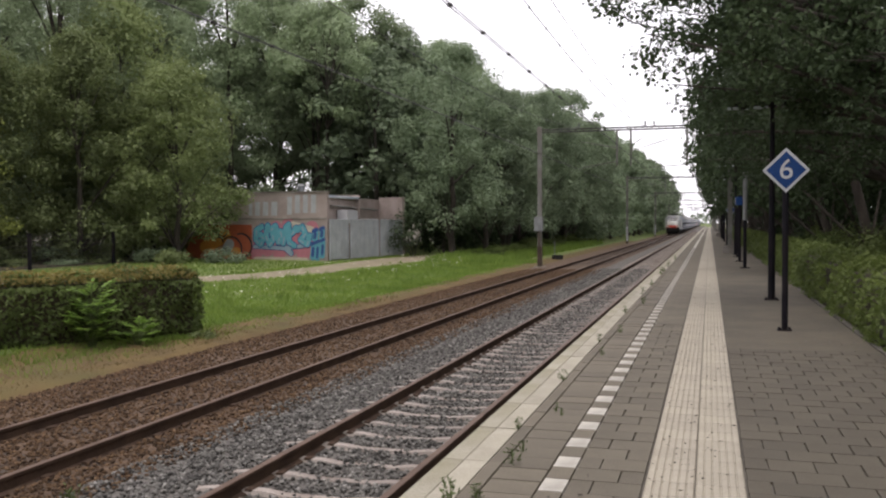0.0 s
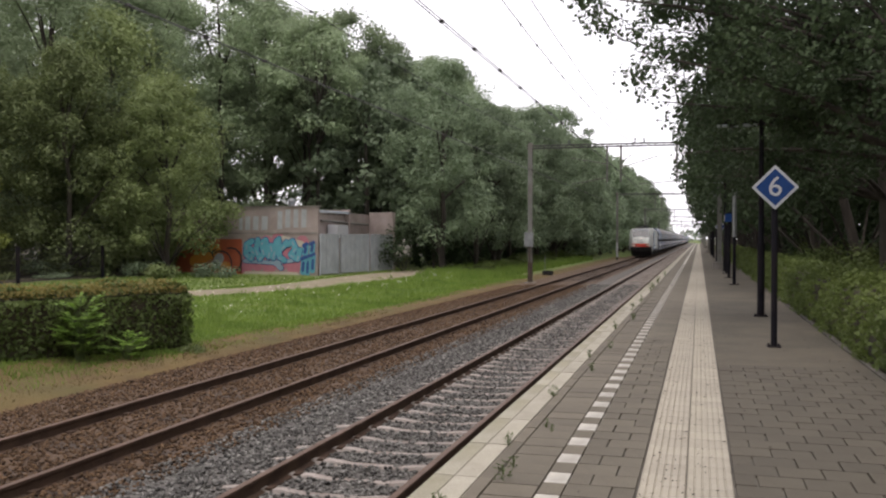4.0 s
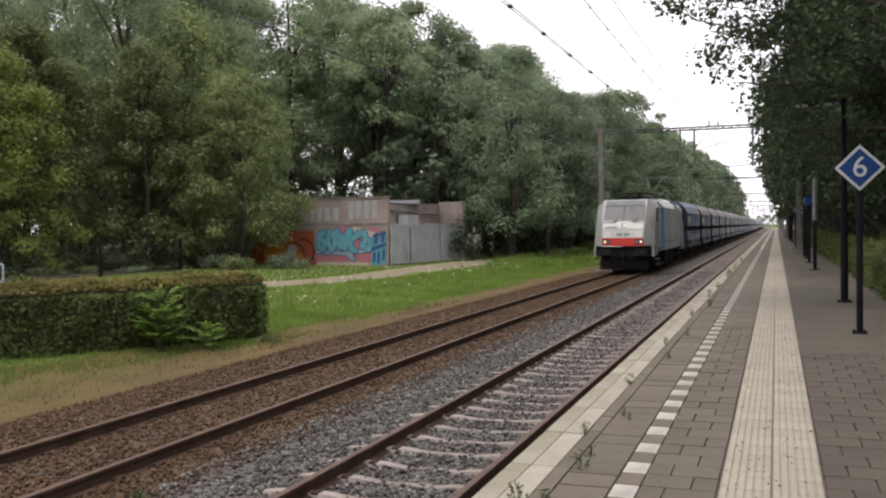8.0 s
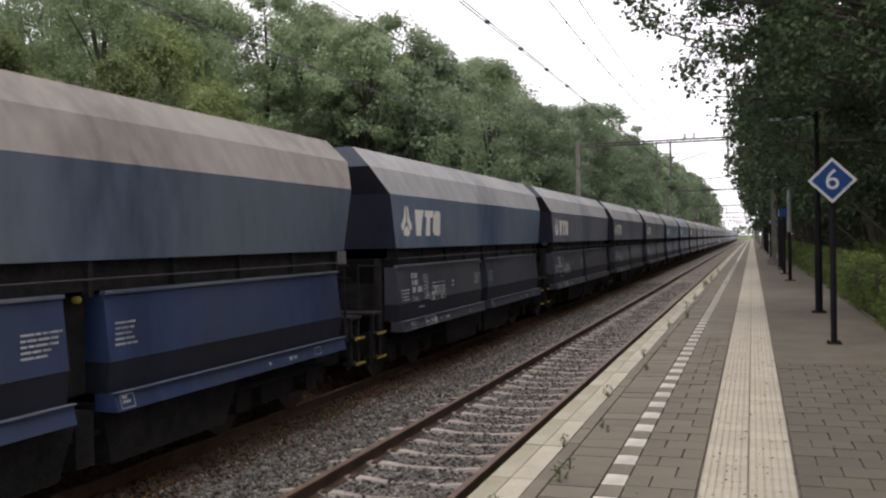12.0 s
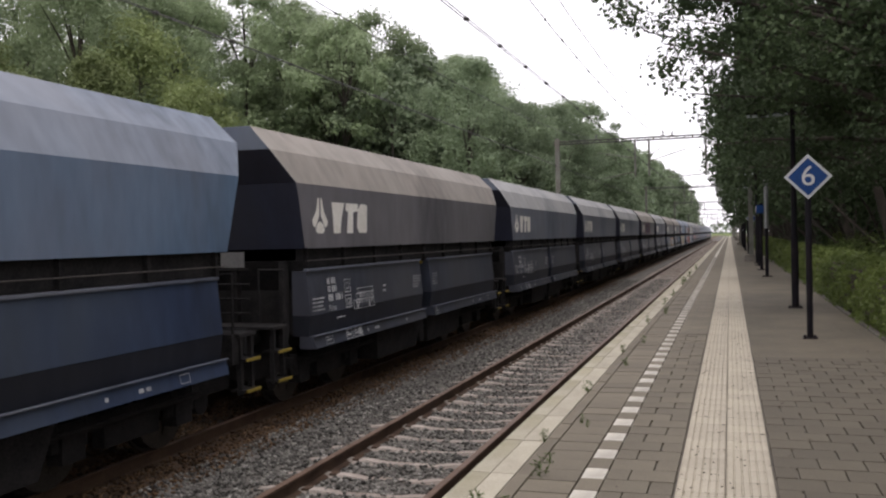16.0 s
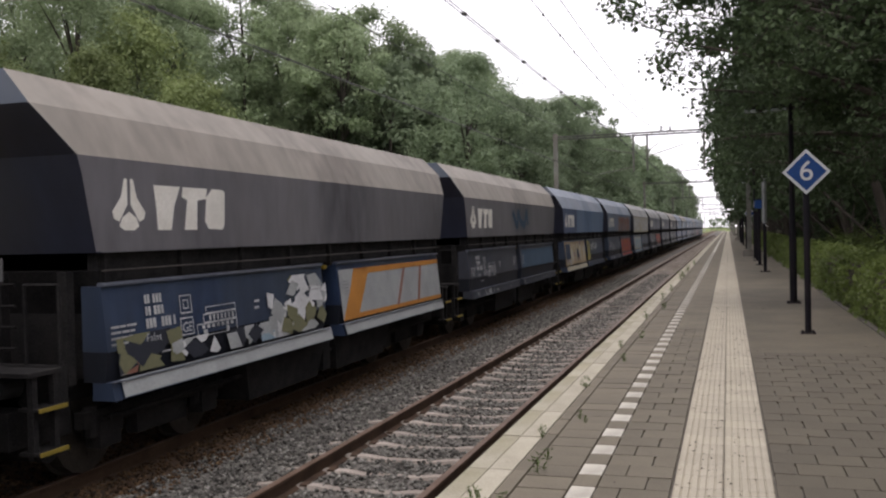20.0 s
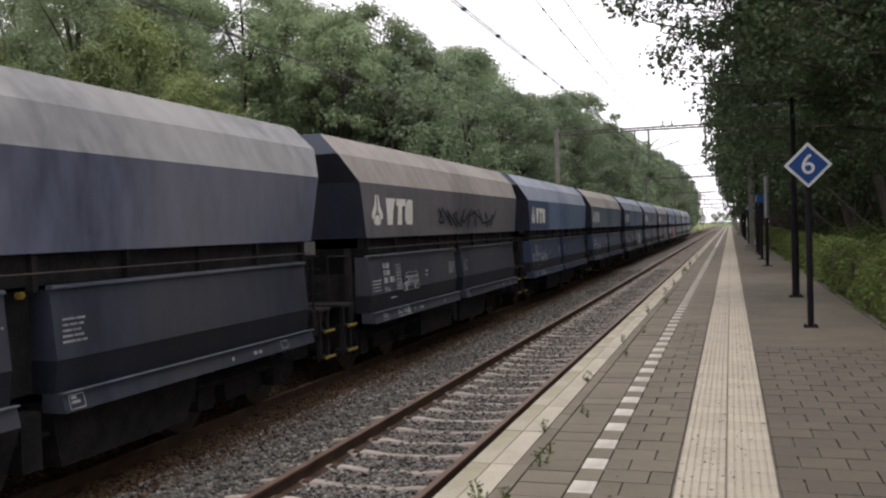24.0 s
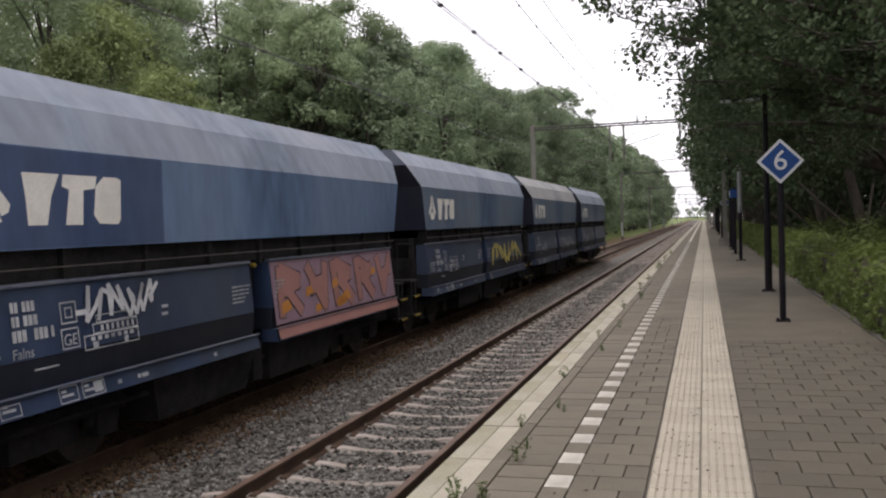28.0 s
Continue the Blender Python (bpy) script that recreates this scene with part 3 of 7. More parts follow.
def slab(x0, x1, y0, y1, top, chamfer=0.006):
    c = chamfer
    return Geo().hexa([(x0, y0, top - 0.06), (x1, y0, top - 0.06), (x1, y1, top - 0.06), (x0, y1, top - 0.06), (x0 + c, y0 + c, top), (x1 - c, y0 + c, top), (x1 - c, y1 - c, top), (x0 + c, y1 - c, top)])


def run_slabs(name, x0, x1, step, mat, y0, y1, gap=0.005, shift=0.0, parent=platform, jit=0.0015, label="", sub=0):
    """A row of equal pieces along the platform, sharing one mesh."""
    me = slab(x0, x1, 0, step - gap, PLAT, 0.003).mesh(name)
    y, k = y0 + shift, 0
    while y < y1:
        ob = part(name, me, mat, parent)
        ob.location = (0, y, jit * math.sin(k * 12.9898 + x0 * 78.2))
        ob.rotation_euler = (0, 0.002 * math.sin(k * 7.7 + x0), 0)
        y += step
        k += 1
    return y


def far_rows(name, spans, step, mat, y0, label=""):
    g = Geo()
    y = y0
    while y < END_Y - 1:
        for x0, x1 in spans:
            g.add([(x0, y, PLAT), (x1, y, PLAT), (x1, y + step - 0.012, PLAT), (x0, y + step - 0.012, PLAT)], [(0, 1, 2, 3)])
        y += step
    tagged(part(name, g, mat, platform), kind="stuff")


NEAR_Y, BACK_Y = 3.6, 3.6 - 34 * 0.285
# edge slabs and the narrow row beside them
edge_end = run_slabs("edge_slab", -1.62, X_EDGE[1], 1.0, EDGE_SLAB, -8, 60, gap=0.002)
run_slabs("edge_nosing", X_EDGE[0], -1.621, 1.0, MOSSY_EDGE, -8, 60, gap=0.002)
far_rows("far_edge_slabs", [X_EDGE], 1.0, EDGE_SLAB, edge_end)
small_end = run_slabs("narrow_tile", X_SMALL[0], X_SMALL[1], ROW * 2, PAVER, BACK_Y, 40, shift=0.1)
far_rows("far_narrow_tiles", [X_SMALL], ROW * 2, PAVER, small_end)
big_end = run_slabs("wide_tile", X_BIG[0], X_BIG[1], ROW, PAVER, BACK_Y, 32)
far_rows("far_wide_tiles", [X_BIG], ROW, PAVER, big_end)
# white marker blocks every second row
block_shift = 0.11
marker_end = run_slabs("marker_block", X_BLOCK[0], X_BLOCK[1], ROW * 2, WHITE_BLOCK, BACK_Y + block_shift, 60, gap=ROW + 0.01)
far_rows("far_marker_blocks", [X_BLOCK], ROW * 2, WHITE_BLOCK, marker_end)
run_slabs("half_tile", X_BLOCK[0], X_BLOCK[1], ROW * 2, PAVER, BACK_Y + block_shift + ROW, 32, gap=ROW + 0.008)


def bond(x0, x1, near_end, odd, mat):
    """Half-bond tiles between two lines, the near rows piece by piece."""
    y, k = BACK_Y + block_shift, odd
    cache = {}
    far = Geo()
    while y < END_Y - 1:
        xs = [x0] + list(np.arange(x0 + (TILE if k % 2 else TILE / 2), x1 - 0.05, TILE)) + [x1]
        for a, b in zip(xs, xs[1:]):
            w = round(b - a, 3)
            if NEAR_Y - 0.1 < y < near_end:
                if w not in cache:
                    cache[w] = slab(0, w - 0.007, 0, ROW - 0.003, PLAT, 0.003).mesh("paving_tile")
                ob = part("paving_tile", cache[w], mat, platform)
                ob.location = (a, y, 0.0016 * math.sin(a * 91 + y * 37))
                ob.rotation_euler = (0.003 * math.sin(y * 31 + a * 5), 0.003 * math.sin(a * 17 + y * 9), 0)
            else:
                far.add([(a, y, PLAT), (b - 0.013, y, PLAT), (b - 0.013, y + ROW - 0.005, PLAT), (a, y + ROW - 0.005, PLAT)], [(0, 1, 2, 3)])
        y += ROW
        k += 1
    tagged(part("far_paving_tiles", far, mat, platform), kind="stuff")


bond(X_BLOCK[1] + 0.008, X_TACT[0] - 0.008, 15, 0, PAVER)
# right-hand tiles: dirt plus painted-in shade of the overhanging trees
bond(X_TACT[1] + 0.008, 2.06, 12, 1, PAVER_DIRTY_SHADE)


def tactile_mesh(w, length):
    """A ribbed guide tile: flat-topped ribs along the walking line."""
    n = 6
    prof = []
    for i in range(n):
        a = w * i / n
        prof += [(a + 0.006, -0.004), (a + 0.01, 0.004), (a + w / n - 0.007, 0.004), (a + w / n - 0.003, -0.004)]
    g = Geo()
    top = [(0.0, -0.001)] + prof + [(w, -0.001)]
    v = [(x, 0, PLAT + z) for x, z in top] + [(x, length, PLAT + z) for x, z in top]
    m = len(top)
    g.add(v, [(i, i + 1, m + i + 1, m + i) for i in range(m - 1)])
    g.add([(0, 0, PLAT - 0.05), (w, 0, PLAT - 0.05), (w, 0, PLAT), (0, 0, PLAT)], [(0, 1, 2, 3)])
    return g.mesh("tactile_tile")


tact_me = tactile_mesh(0.296, TILE - 0.003)
tact_end = 0
for c in range(2):
    y = 3.4 - 32 * TILE
    while y < 34:
        ob = part("tactile_tile", tact_me, TACTILE, platform)
        ob.location = (X_TACT[0] + 0.302 * c, y, 0.001 * math.sin(y * 23 + c))
        y += TILE
        tact_end = y
strip = Geo()
for c in range(2):
    x0 = X_TACT[0] + 0.302 * c
    for i in range(6):
        a = x0 + 0.296 * i / 6
        strip.add([(a + 0.006, tact_end, PLAT + 0.004), (a + 0.047, tact_end, PLAT + 0.004), (a + 0.047, END_Y, PLAT + 0.004), (a + 0.006, END_Y, PLAT + 0.004)], [(0, 1, 2, 3)])
    strip.add([(x0, tact_end, PLAT), (x0 + 0.296, tact_end, PLAT), (x0 + 0.296, END_Y, PLAT), (x0, END_Y, PLAT)], [(0, 1, 2, 3)])
tagged(part("far_tactile_strip", strip, TACTILE, platform), kind="stuff")
# fallen twigs and droppings on the tactile strip and tiles
rng = np.random.default_rng(3)
litter = Geo()
for i in range(420):
    x, y = rng.uniform(-0.36, 0.22) if i % 3 else rng.uniform(-1.0, 2.0), 3.6 + 22 * rng.random() ** 1.6
    a, s = rng.uniform(0, 6.3), rng.uniform(0.006, 0.02)
    c, d = math.cos(a) * s, math.sin(a) * s
    litter.add([(x - c, y - d, PLAT + 0.006), (x + d * 0.6, y - c * 0.6, PLAT + 0.007), (x + c, y + d, PLAT + 0.009), (x - d * 0.5, y + c * 0.5, PLAT + 0.014)], [(0, 1, 2, 3), (0, 1, 3)])
tagged(part("litter", litter, BARK), "dark fallen twigs and bark crumbs on the platform", "litter", kind="stuff")

# ---- plants ----
def leaf_quads(centres, normals, size, rng, aspect=0.6):
    """A pointed leaf quad, bent along its midrib, at every centre."""
    n = len(centres)
    normals = normals / (np.linalg.norm(normals, axis=1, keepdims=True) + 1e-9)
    t = rng.normal(size=(n, 3))
    t -= normals * (t * normals).sum(1, keepdims=True)
    t /= np.linalg.norm(t, axis=1, keepdims=True) + 1e-9
    b = np.cross(normals, t)
    s = (size * (0.6 + 0.8 * rng.random(n)))[:, None]
    v = np.stack([centres - t * s * 0.5, centres + b * s * aspect * 0.5 + normals * s * 0.12, centres + t * s * 0.5, centres - b * s * aspect * 0.5 + normals * s * 0.12], 1)
    f = np.arange(n * 4).reshape(n, 4)
    return v.reshape(-1, 3), f


def crown(seed, height, radius, base, clumps, per, leaf, lean=(0, 0), squash=1.0, cone=0.0, lump=0.34):
    """Leaf clumps inside an uneven egg-shaped envelope; returns the mesh and the clump centres."""
    rng = np.random.default_rng(seed)
    pts = []
    while len(pts) < clumps:
        u = rng.random()
        z = base + (height - base) * u
        env = radius * (0.45 + 0.55 * math.sin(math.pi * min(1, 0.18 + 0.72 * u))) * (1 if u < 0.7 else math.sqrt(max(0.05, 1 - ((u - 0.7) / 0.3) ** 2)))
        a = rng.uniform(0, 2 * math.pi)
        env *= 0.92 + 0.12 * math.sin(3 * a + seed) + 0.1 * math.sin(5 * a + 7 * u)
        env *= 1 - cone * u
        r = env * rng.random() ** 0.28
        pts.append((r * math.cos(a) + lean[0] * u, r * math.sin(a) * squash + lean[1] * u, z))
    pts = np.array(pts)
    rad = rng.uniform(0.5, 1.2, clumps) * radius * lump
    d = rng.normal(size=(clumps, per, 3))
    d /= np.linalg.norm(d, axis=2, keepdims=True)
    k = rng.random((clumps, per, 1)) ** 0.4
    c = pts[:, None] + d * k * rad[:, None, None] * np.array([1, 1, 0.72])
    out = d + np.array([0, 0, 0.7]) + 0.5 * rng.normal(size=d.shape)
    v, f = leaf_quads(c.reshape(-1, 3), out.reshape(-1, 3), leaf, rng)
    return np_mesh("crown", v, f), pts


def wood(seed, pts, height, girth, lean=(0, 0), limbs=14, bare=0.0):
    rng = np.random.default_rng(seed + 50)
    g = Geo()
    top = height * 0.86
    line = [Vector((lean[0] * (i / 6) * 0.8 + rng.uniform(-0.12, 0.12) * (i > 0), lean[1] * (i / 6) * 0.8 + rng.uniform(-0.12, 0.12) * (i > 0), -0.3 + (top + 0.3) * i / 6)) for i in range(7)]
    for i in range(6):
        g.tube(line[i], line[i + 1], girth * (1 - i / 6.5), girth * (1 - (i + 1) / 6.5), 8, False)
    order = rng.permutation(len(pts))[:limbs]
    for j in order:
        p = Vector(pts[j])
        i = min(5, max(1, int(6 * (p.z - 1.5) / top)))
        a = line[i].lerp(line[i - 1], 0.5)
        m = a.lerp(p, 0.55) + Vector((0, 0, 0.3))
        g.tube(a, m, girth * 0.32, girth * 0.2, 5, False)
        g.tube(m, p, girth * 0.2, girth * 0.05, 5, False)
    return g.mesh("trunk", smooth=True)


class Kind:
    def __init__(self, seed, height, radius, base, clumps, per, leaf, girth, mat, lean=(0, 0), limbs=14, cone=0.0, lump=0.3):
        self.crown, pts = crown(seed, height, radius, base, clumps, per, leaf, lean, cone=cone, lump=lump)
        self.trunk = wood(seed, pts, height, girth, lean, limbs)
        self.mat = mat

    def plant(self, x, y, z, turn, scale, label, group, name="tree", mat=None):
        t = empty(name, label, "tree", group, at=(x, y, z), turn=turn)
        t.scale = (scale, scale, scale)
        part("trunk", self.trunk, BARK, t, "dark ridged bark")
        c = part("crown", self.crown, self.mat, t)
        if mat:
            c.material_slots[0].link = "OBJECT"
            c.material_slots[0].material = mat
        return t


OAK_A = Kind(1, 16, 5.0, 2.6, 110, 190, 0.24, 0.28, OAK, lump=0.27)
OAK_B = Kind(2, 17, 5.4, 3.0, 115, 190, 0.25, 0.3, OAK, lump=0.27)
OAK_C = Kind(3, 15, 4.6, 2.2, 105, 190, 0.23, 0.24, OAK, lump=0.27)
MAPLE_HIGH = Kind(14, 12.5, 4.5, 2.0, 170, 165, 0.185, 0.22, ELM, limbs=18, cone=0.25, lump=0.24)
MAPLE = Kind(4, 12.8, 4.9, 0.3, 190, 165, 0.185, 0.22, ELM, limbs=18, cone=0.42, lump=0.24)
TALL = Kind(5, 24, 6.0, 3.5, 150, 230, 0.235, 0.34, PINE, lump=0.27)
BARE = Kind(8, 20, 4.4, 10.5, 56, 200, 0.26, 0.26, PINE)
FAR_A = Kind(9, 16, 5.2, 1.2, 75, 85, 0.5, 0.28, OAK, limbs=6)
FAR_B = Kind(10, 17, 5.4, 1.6, 75, 85, 0.52, 0.3, OAK, limbs=6)
DIM = Kind(11, 14, 4.8, 1.0, 60, 90, 0.42, 0.26, SHADE_LEAF, limbs=10)
rng = random.Random(11)

# the wood across the tracks: edge row, then two rows behind
WOOD = "trees of the wood across the tracks"
y = 62.0
while y < 330:
    k = rng.choice((OAK_A, OAK_B, OAK_C) if y < 105 else (FAR_A, FAR_B))
    k.plant(-16.2 - rng.uniform(0, 1.6) + 2.6 * min(1, max(0, (y - 90) / 50)), y, -0.05, rng.uniform(0, 360), rng.uniform(0.9, 1.04) * (0.86 + 0.14 * min(1, (y - 62) / 40)), "broad oak with dense leaves at the edge of the wood", WOOD)
    y += rng.uniform(4.6, 6.2) * (1 if y < 130 else 1.5)
y = 66.0
while y < 260:
    k = rng.choice((FAR_B, TALL) if y < 120 else (FAR_A, FAR_B))
    k.plant(-24 - rng.uniform(0, 3), y, 0.1, rng.uniform(0, 360), rng.uniform(0.74, 0.84) * (1 if k is TALL else 1.25), "tall oak inside the dark wood", WOOD)
    y += rng.uniform(5.5, 7.5) * (1 if y < 130 else 1.6)
for x, yy, s in [(-27, 75, 0.8), (-37.5, 66, 0.95), (-38, 75, 1.0), (-25, 88, 0.85), (-45, 90, 1.15), (-42, 62, 0.95), (-47, 66, 1.0), (-54, 60, 1.0), (-30, 86, 0.8), (-50, 78, 1.1), (-58, 70, 1.1)]:
    TALL.plant(x, yy, 0.2, rng.uniform(0, 360), s * rng.uniform(0.95, 1.04), "tall dark tree behind the shed", WOOD)
for x, yy, s in [(-38.5, 47, 0.78), (-44, 40, 0.85), (-50, 47, 0.95), (-45, 56, 0.95), (-51, 34, 0.9), (-57, 41, 1.0), (-40, 57, 0.85), (-60, 52, 1.05), (-48, 26, 0.85), (-56, 24, 0.95), (-58, 14, 0.95)]:
    TALL.plant(x, yy, 0.2, rng.uniform(0, 360), s * rng.uniform(0.95, 1.05), "tall dense tree behind the wire fence", WOOD)
for x, yy, s in [(-30.2, 67, 0.95), (-33.2, 76, 1.0), (-36.5, 80, 1.05), (-41, 92, 1.1), (-32.0, 70, 1.0), (-35, 69, 1.05), (-28.5, 65, 0.95), (-31, 82, 1.0), (-29, 72, 1.05)]:
    BARE.plant(x, yy, 0.2, rng.uniform(0, 360), s, "slender tree with a bare trunk and a high crown", WOOD)
for i, (x, yy) in enumerate([(-58, 62), (-64, 56), (-69, 62), (-62, 70), (-74, 54), (-66, 46), (-72, 40), (-55, 72)]):
    FAR_A.plant(x, yy, 0.2, 40 * i, 0.62, "low dark tree deep in the wood", WOOD)
for i, (x, yy) in enumerate([(-52, 90), (-60, 84), (-46, 102), (-67, 76), (-74, 66), (-62, 60), (-68, 40), (-74, 30), (-78, 50), (-36, 98), (-56, 34)]):
    FAR_B.plant(x, yy, 0.2, 70 * i, 1.3, "tall dark tree deep in the wood", WOOD)
# unseen trees added southward on both sides of the tracks, to darken windscreen reflections
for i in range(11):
    FAR_B.plant(-18.5 - 2.0 * (i % 2), -14 - 9.5 * i, 0, 50 * i, 0.95, "unseen broad oak added beside the line to darken reflections", WOOD)
    FAR_A.plant(8.0 + 1.6 * (i % 3), -12 - 9.5 * i, 0.6, 70 * i, 0.85, "unseen dark oak added behind the platform to darken reflections", "trees behind the platform hedge")
# rounder, lighter trees in front
for x, yy, s, lab in [(-29.6, 46.0, 0.93, "broad green maple that hangs over the graffiti wall"), (-34.0, 43.0, 1.0, "broad green maple behind the wire fence"), (-38.0, 38.0, 1.06, "broad green maple behind the wire fence"), (-36.0, 34.0, 0.88, "bright yellow-green young maple behind the hedge"), (-42.5, 33.0, 1.05, "broad green maple behind the wire fence"), (-35.0, 48.5, 1.25, "broad green maple behind the wire fence")]:
    (MAPLE_HIGH if "graffiti" in lab else MAPLE).plant(x, yy, 0.1, rng.uniform(0, 360), s, lab, "maples behind the fence", mat=YOUNG_LEAF if "young" in lab else None)

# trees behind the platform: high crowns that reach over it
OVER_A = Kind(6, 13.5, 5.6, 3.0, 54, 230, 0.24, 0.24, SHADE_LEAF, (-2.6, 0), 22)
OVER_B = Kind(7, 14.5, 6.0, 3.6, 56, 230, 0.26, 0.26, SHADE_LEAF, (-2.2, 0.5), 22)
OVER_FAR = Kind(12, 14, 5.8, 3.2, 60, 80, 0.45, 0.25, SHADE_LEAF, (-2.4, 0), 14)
BACK = "trees behind the platform hedge"
y = 35.0
while y < 260:
    k = rng.choice((OVER_A, OVER_B) if y < 62 else (OVER_FAR,))
    k.plant(5.2 + rng.uniform(-0.3, 1.2), y, 0.6, rng.uniform(-25, 25), rng.uniform(0.86, 1.0), "tall oak that reaches over the platform", BACK)
    y += rng.uniform(5.0, 7.0) * (1 if y < 110 else 1.6)
for x, yy in [(9.5, 13), (11.5, 19), (9.5, 26), (12.5, 32), (10.5, 39), (13.5, 25), (16, 16), (17, 33), (11, 48), (14, 56), (11, 66), (12, 78), (19, 24), (20, 42), (8.5, 7), (13, 8), (18, 8)]:
    DIM.plant(x, yy, 0.6, rng.uniform(0, 360), rng.uniform(0.9, 1.1), "dark oak in the shade behind the platform", BACK)
for x, yy in [(-22, 400), (-12, 430), (-3, 460), (6, 420), (14, 450), (-32, 450), (-8, 520), (2, 540), (22, 480), (-5, 440), (-16, 480), (-27, 420), (9, 500), (0, 410)]:
    FAR_A.plant(x * 1.6, yy + 240, 0.2, rng.uniform(0, 360), 0.55, "distant tree where the tracks fade away", "distant trees")


# a big oak whose boughs hang out over the platform edge
def bough_tree(x, y, z, ends, label, seed, mat):
    t = empty("tree", label, "tree", BACK, at=(x, y, z))
    g = np.random.default_rng(seed)
    wood_g = Geo()
    trunk = [Vector((0.15 * math.sin(k * 1.3), 0.1 * math.cos(k), -0.3 + 1.6 * k)) for k in range(9)]
    for k in range(8):
        wood_g.tube(trunk[k], trunk[k + 1], 0.3 * (1 - k / 9), 0.3 * (1 - (k + 1) / 9), 9, False)
    cs = []
    for ex, ey, ez, spread in ends:
        a = trunk[min(7, max(2, int((ez - z) / 2.1)))]
        b = Vector((ex - x, ey - y, ez - z))
        m = a.lerp(b, 0.5) + Vector((0, 0, 0.55))
        pts = [a.lerp(m, k / 4).lerp(m.lerp(b, k / 4), k / 4) for k in range(5)]
        for k in range(4):
            wood_g.tube(pts[k], pts[k + 1], 0.09 * (1 - k / 4.6), 0.09 * (1 - (k + 1) / 4.6), 6, False)
        n = int(9 + spread * 7)
        for k in range(n):
            u = 0.35 + 0.65 * g.random() ** 0.8
            p = a.lerp(m, u).lerp(m.lerp(b, u), u)
            q = p + Vector((g.normal() * 0.5 * spread, g.normal() * 0.8 * spread, g.normal() * 0.42 * spread))
            wood_g.tube(p, q, 0.014, 0.005, 4, False)
            cs.append(tuple(q))
    cs = np.array(cs)
    per = 85
    d = g.normal(size=(len(cs), per, 3))
    d /= np.linalg.norm(d, axis=2, keepdims=True)
    c = cs[:, None] + d * g.random((len(cs), per, 1)) ** 0.55 * np.array([0.5, 0.5, 0.34])
    v, f = leaf_quads(c.reshape(-1, 3), (0.6 * d + g.normal(size=d.shape) * 0.7 + np.array([0, 0, 0.6])).reshape(-1, 3), 0.115, g, 0.62)
    part("trunk", wood_g.mesh("trunk", smooth=True), BARK, t, "dark trunk with long thin boughs")
    part("crown", np_mesh("crown", v, f), mat, t)


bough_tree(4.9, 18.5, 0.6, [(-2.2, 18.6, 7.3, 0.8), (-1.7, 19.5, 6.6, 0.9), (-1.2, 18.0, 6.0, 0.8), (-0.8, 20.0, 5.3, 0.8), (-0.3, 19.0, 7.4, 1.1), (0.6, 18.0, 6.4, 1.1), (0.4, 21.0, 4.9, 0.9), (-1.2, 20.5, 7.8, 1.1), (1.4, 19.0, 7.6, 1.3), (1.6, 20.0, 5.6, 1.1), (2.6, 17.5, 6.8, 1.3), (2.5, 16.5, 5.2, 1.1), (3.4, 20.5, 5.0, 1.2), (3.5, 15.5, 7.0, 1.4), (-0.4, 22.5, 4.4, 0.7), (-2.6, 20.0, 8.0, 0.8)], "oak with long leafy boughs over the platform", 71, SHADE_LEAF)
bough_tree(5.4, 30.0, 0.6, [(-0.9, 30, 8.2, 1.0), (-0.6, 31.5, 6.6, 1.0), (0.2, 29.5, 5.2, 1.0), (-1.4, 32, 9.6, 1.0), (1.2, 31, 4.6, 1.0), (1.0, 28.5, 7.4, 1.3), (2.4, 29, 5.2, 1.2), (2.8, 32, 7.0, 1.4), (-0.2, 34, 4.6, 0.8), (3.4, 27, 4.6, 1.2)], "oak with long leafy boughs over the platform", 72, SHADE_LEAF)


def leafy_box(name, x0, x1, y0, y1, z0, z1, n, leaf, mat, seed, wave=0.1, shear=0.0):
    """Leaves spread over the faces of a clipped hedge, a little ragged."""
    r = np.random.default_rng(seed)
    areas = np.array([(y1 - y0) * (z1 - z0), (y1 - y0) * (z1 - z0), (y1 - y0) * (x1 - x0), (x1 - x0) * (z1 - z0), (x1 - x0) * (z1 - z0)])
    face = r.choice(5, n, p=areas / areas.sum())
    u, w = r.random(n), r.random(n)
    c, nn = np.zeros((n, 3)), np.zeros((n, 3))
    lo, hi = np.array([x0, y0, z0]), np.array([x1, y1, z1])
    for k, (ax, side, a1, a2) in enumerate([(0, 0, 1, 2), (0, 1, 1, 2), (2, 1, 0, 1), (1, 0, 0, 2), (1, 1, 0, 2)]):
        m = face == k
        c[m, a1] = lo[a1] + u[m] * (hi[a1] - lo[a1])
        c[m, a2] = lo[a2] + w[m] * (hi[a2] - lo[a2])
        c[m, ax] = (hi if side else lo)[ax]
        nn[m, ax] = 1 if side else -1
    bulge = wave * (np.sin(c[:, 1] * 1.7 + seed) * np.sin(c[:, 2] * 2.6 + c[:, 0] * 2.1) + 0.6 * np.sin(c[:, 1] * 5.3 + c[:, 2] * 4.1)) + 0.05 * r.normal(size=n)
    c += nn * bulge[:, None]
    mid = (lo + hi) / 2
    rel = (c - mid) / (hi - lo) * 2                   # rounded corners
    over = np.clip(np.abs(rel[:, [0, 2]]).min(1) - 0.72, 0, 1)
    c[:, [0, 2]] -= rel[:, [0, 2]] * (over * 0.5)[:, None] * np.minimum((hi - lo)[[0, 2]], 1.2)
    return leaf_quads(c, nn + 0.75 * r.normal(size=(n, 3)) + np.array([0, 0, 0.35]), leaf, r)


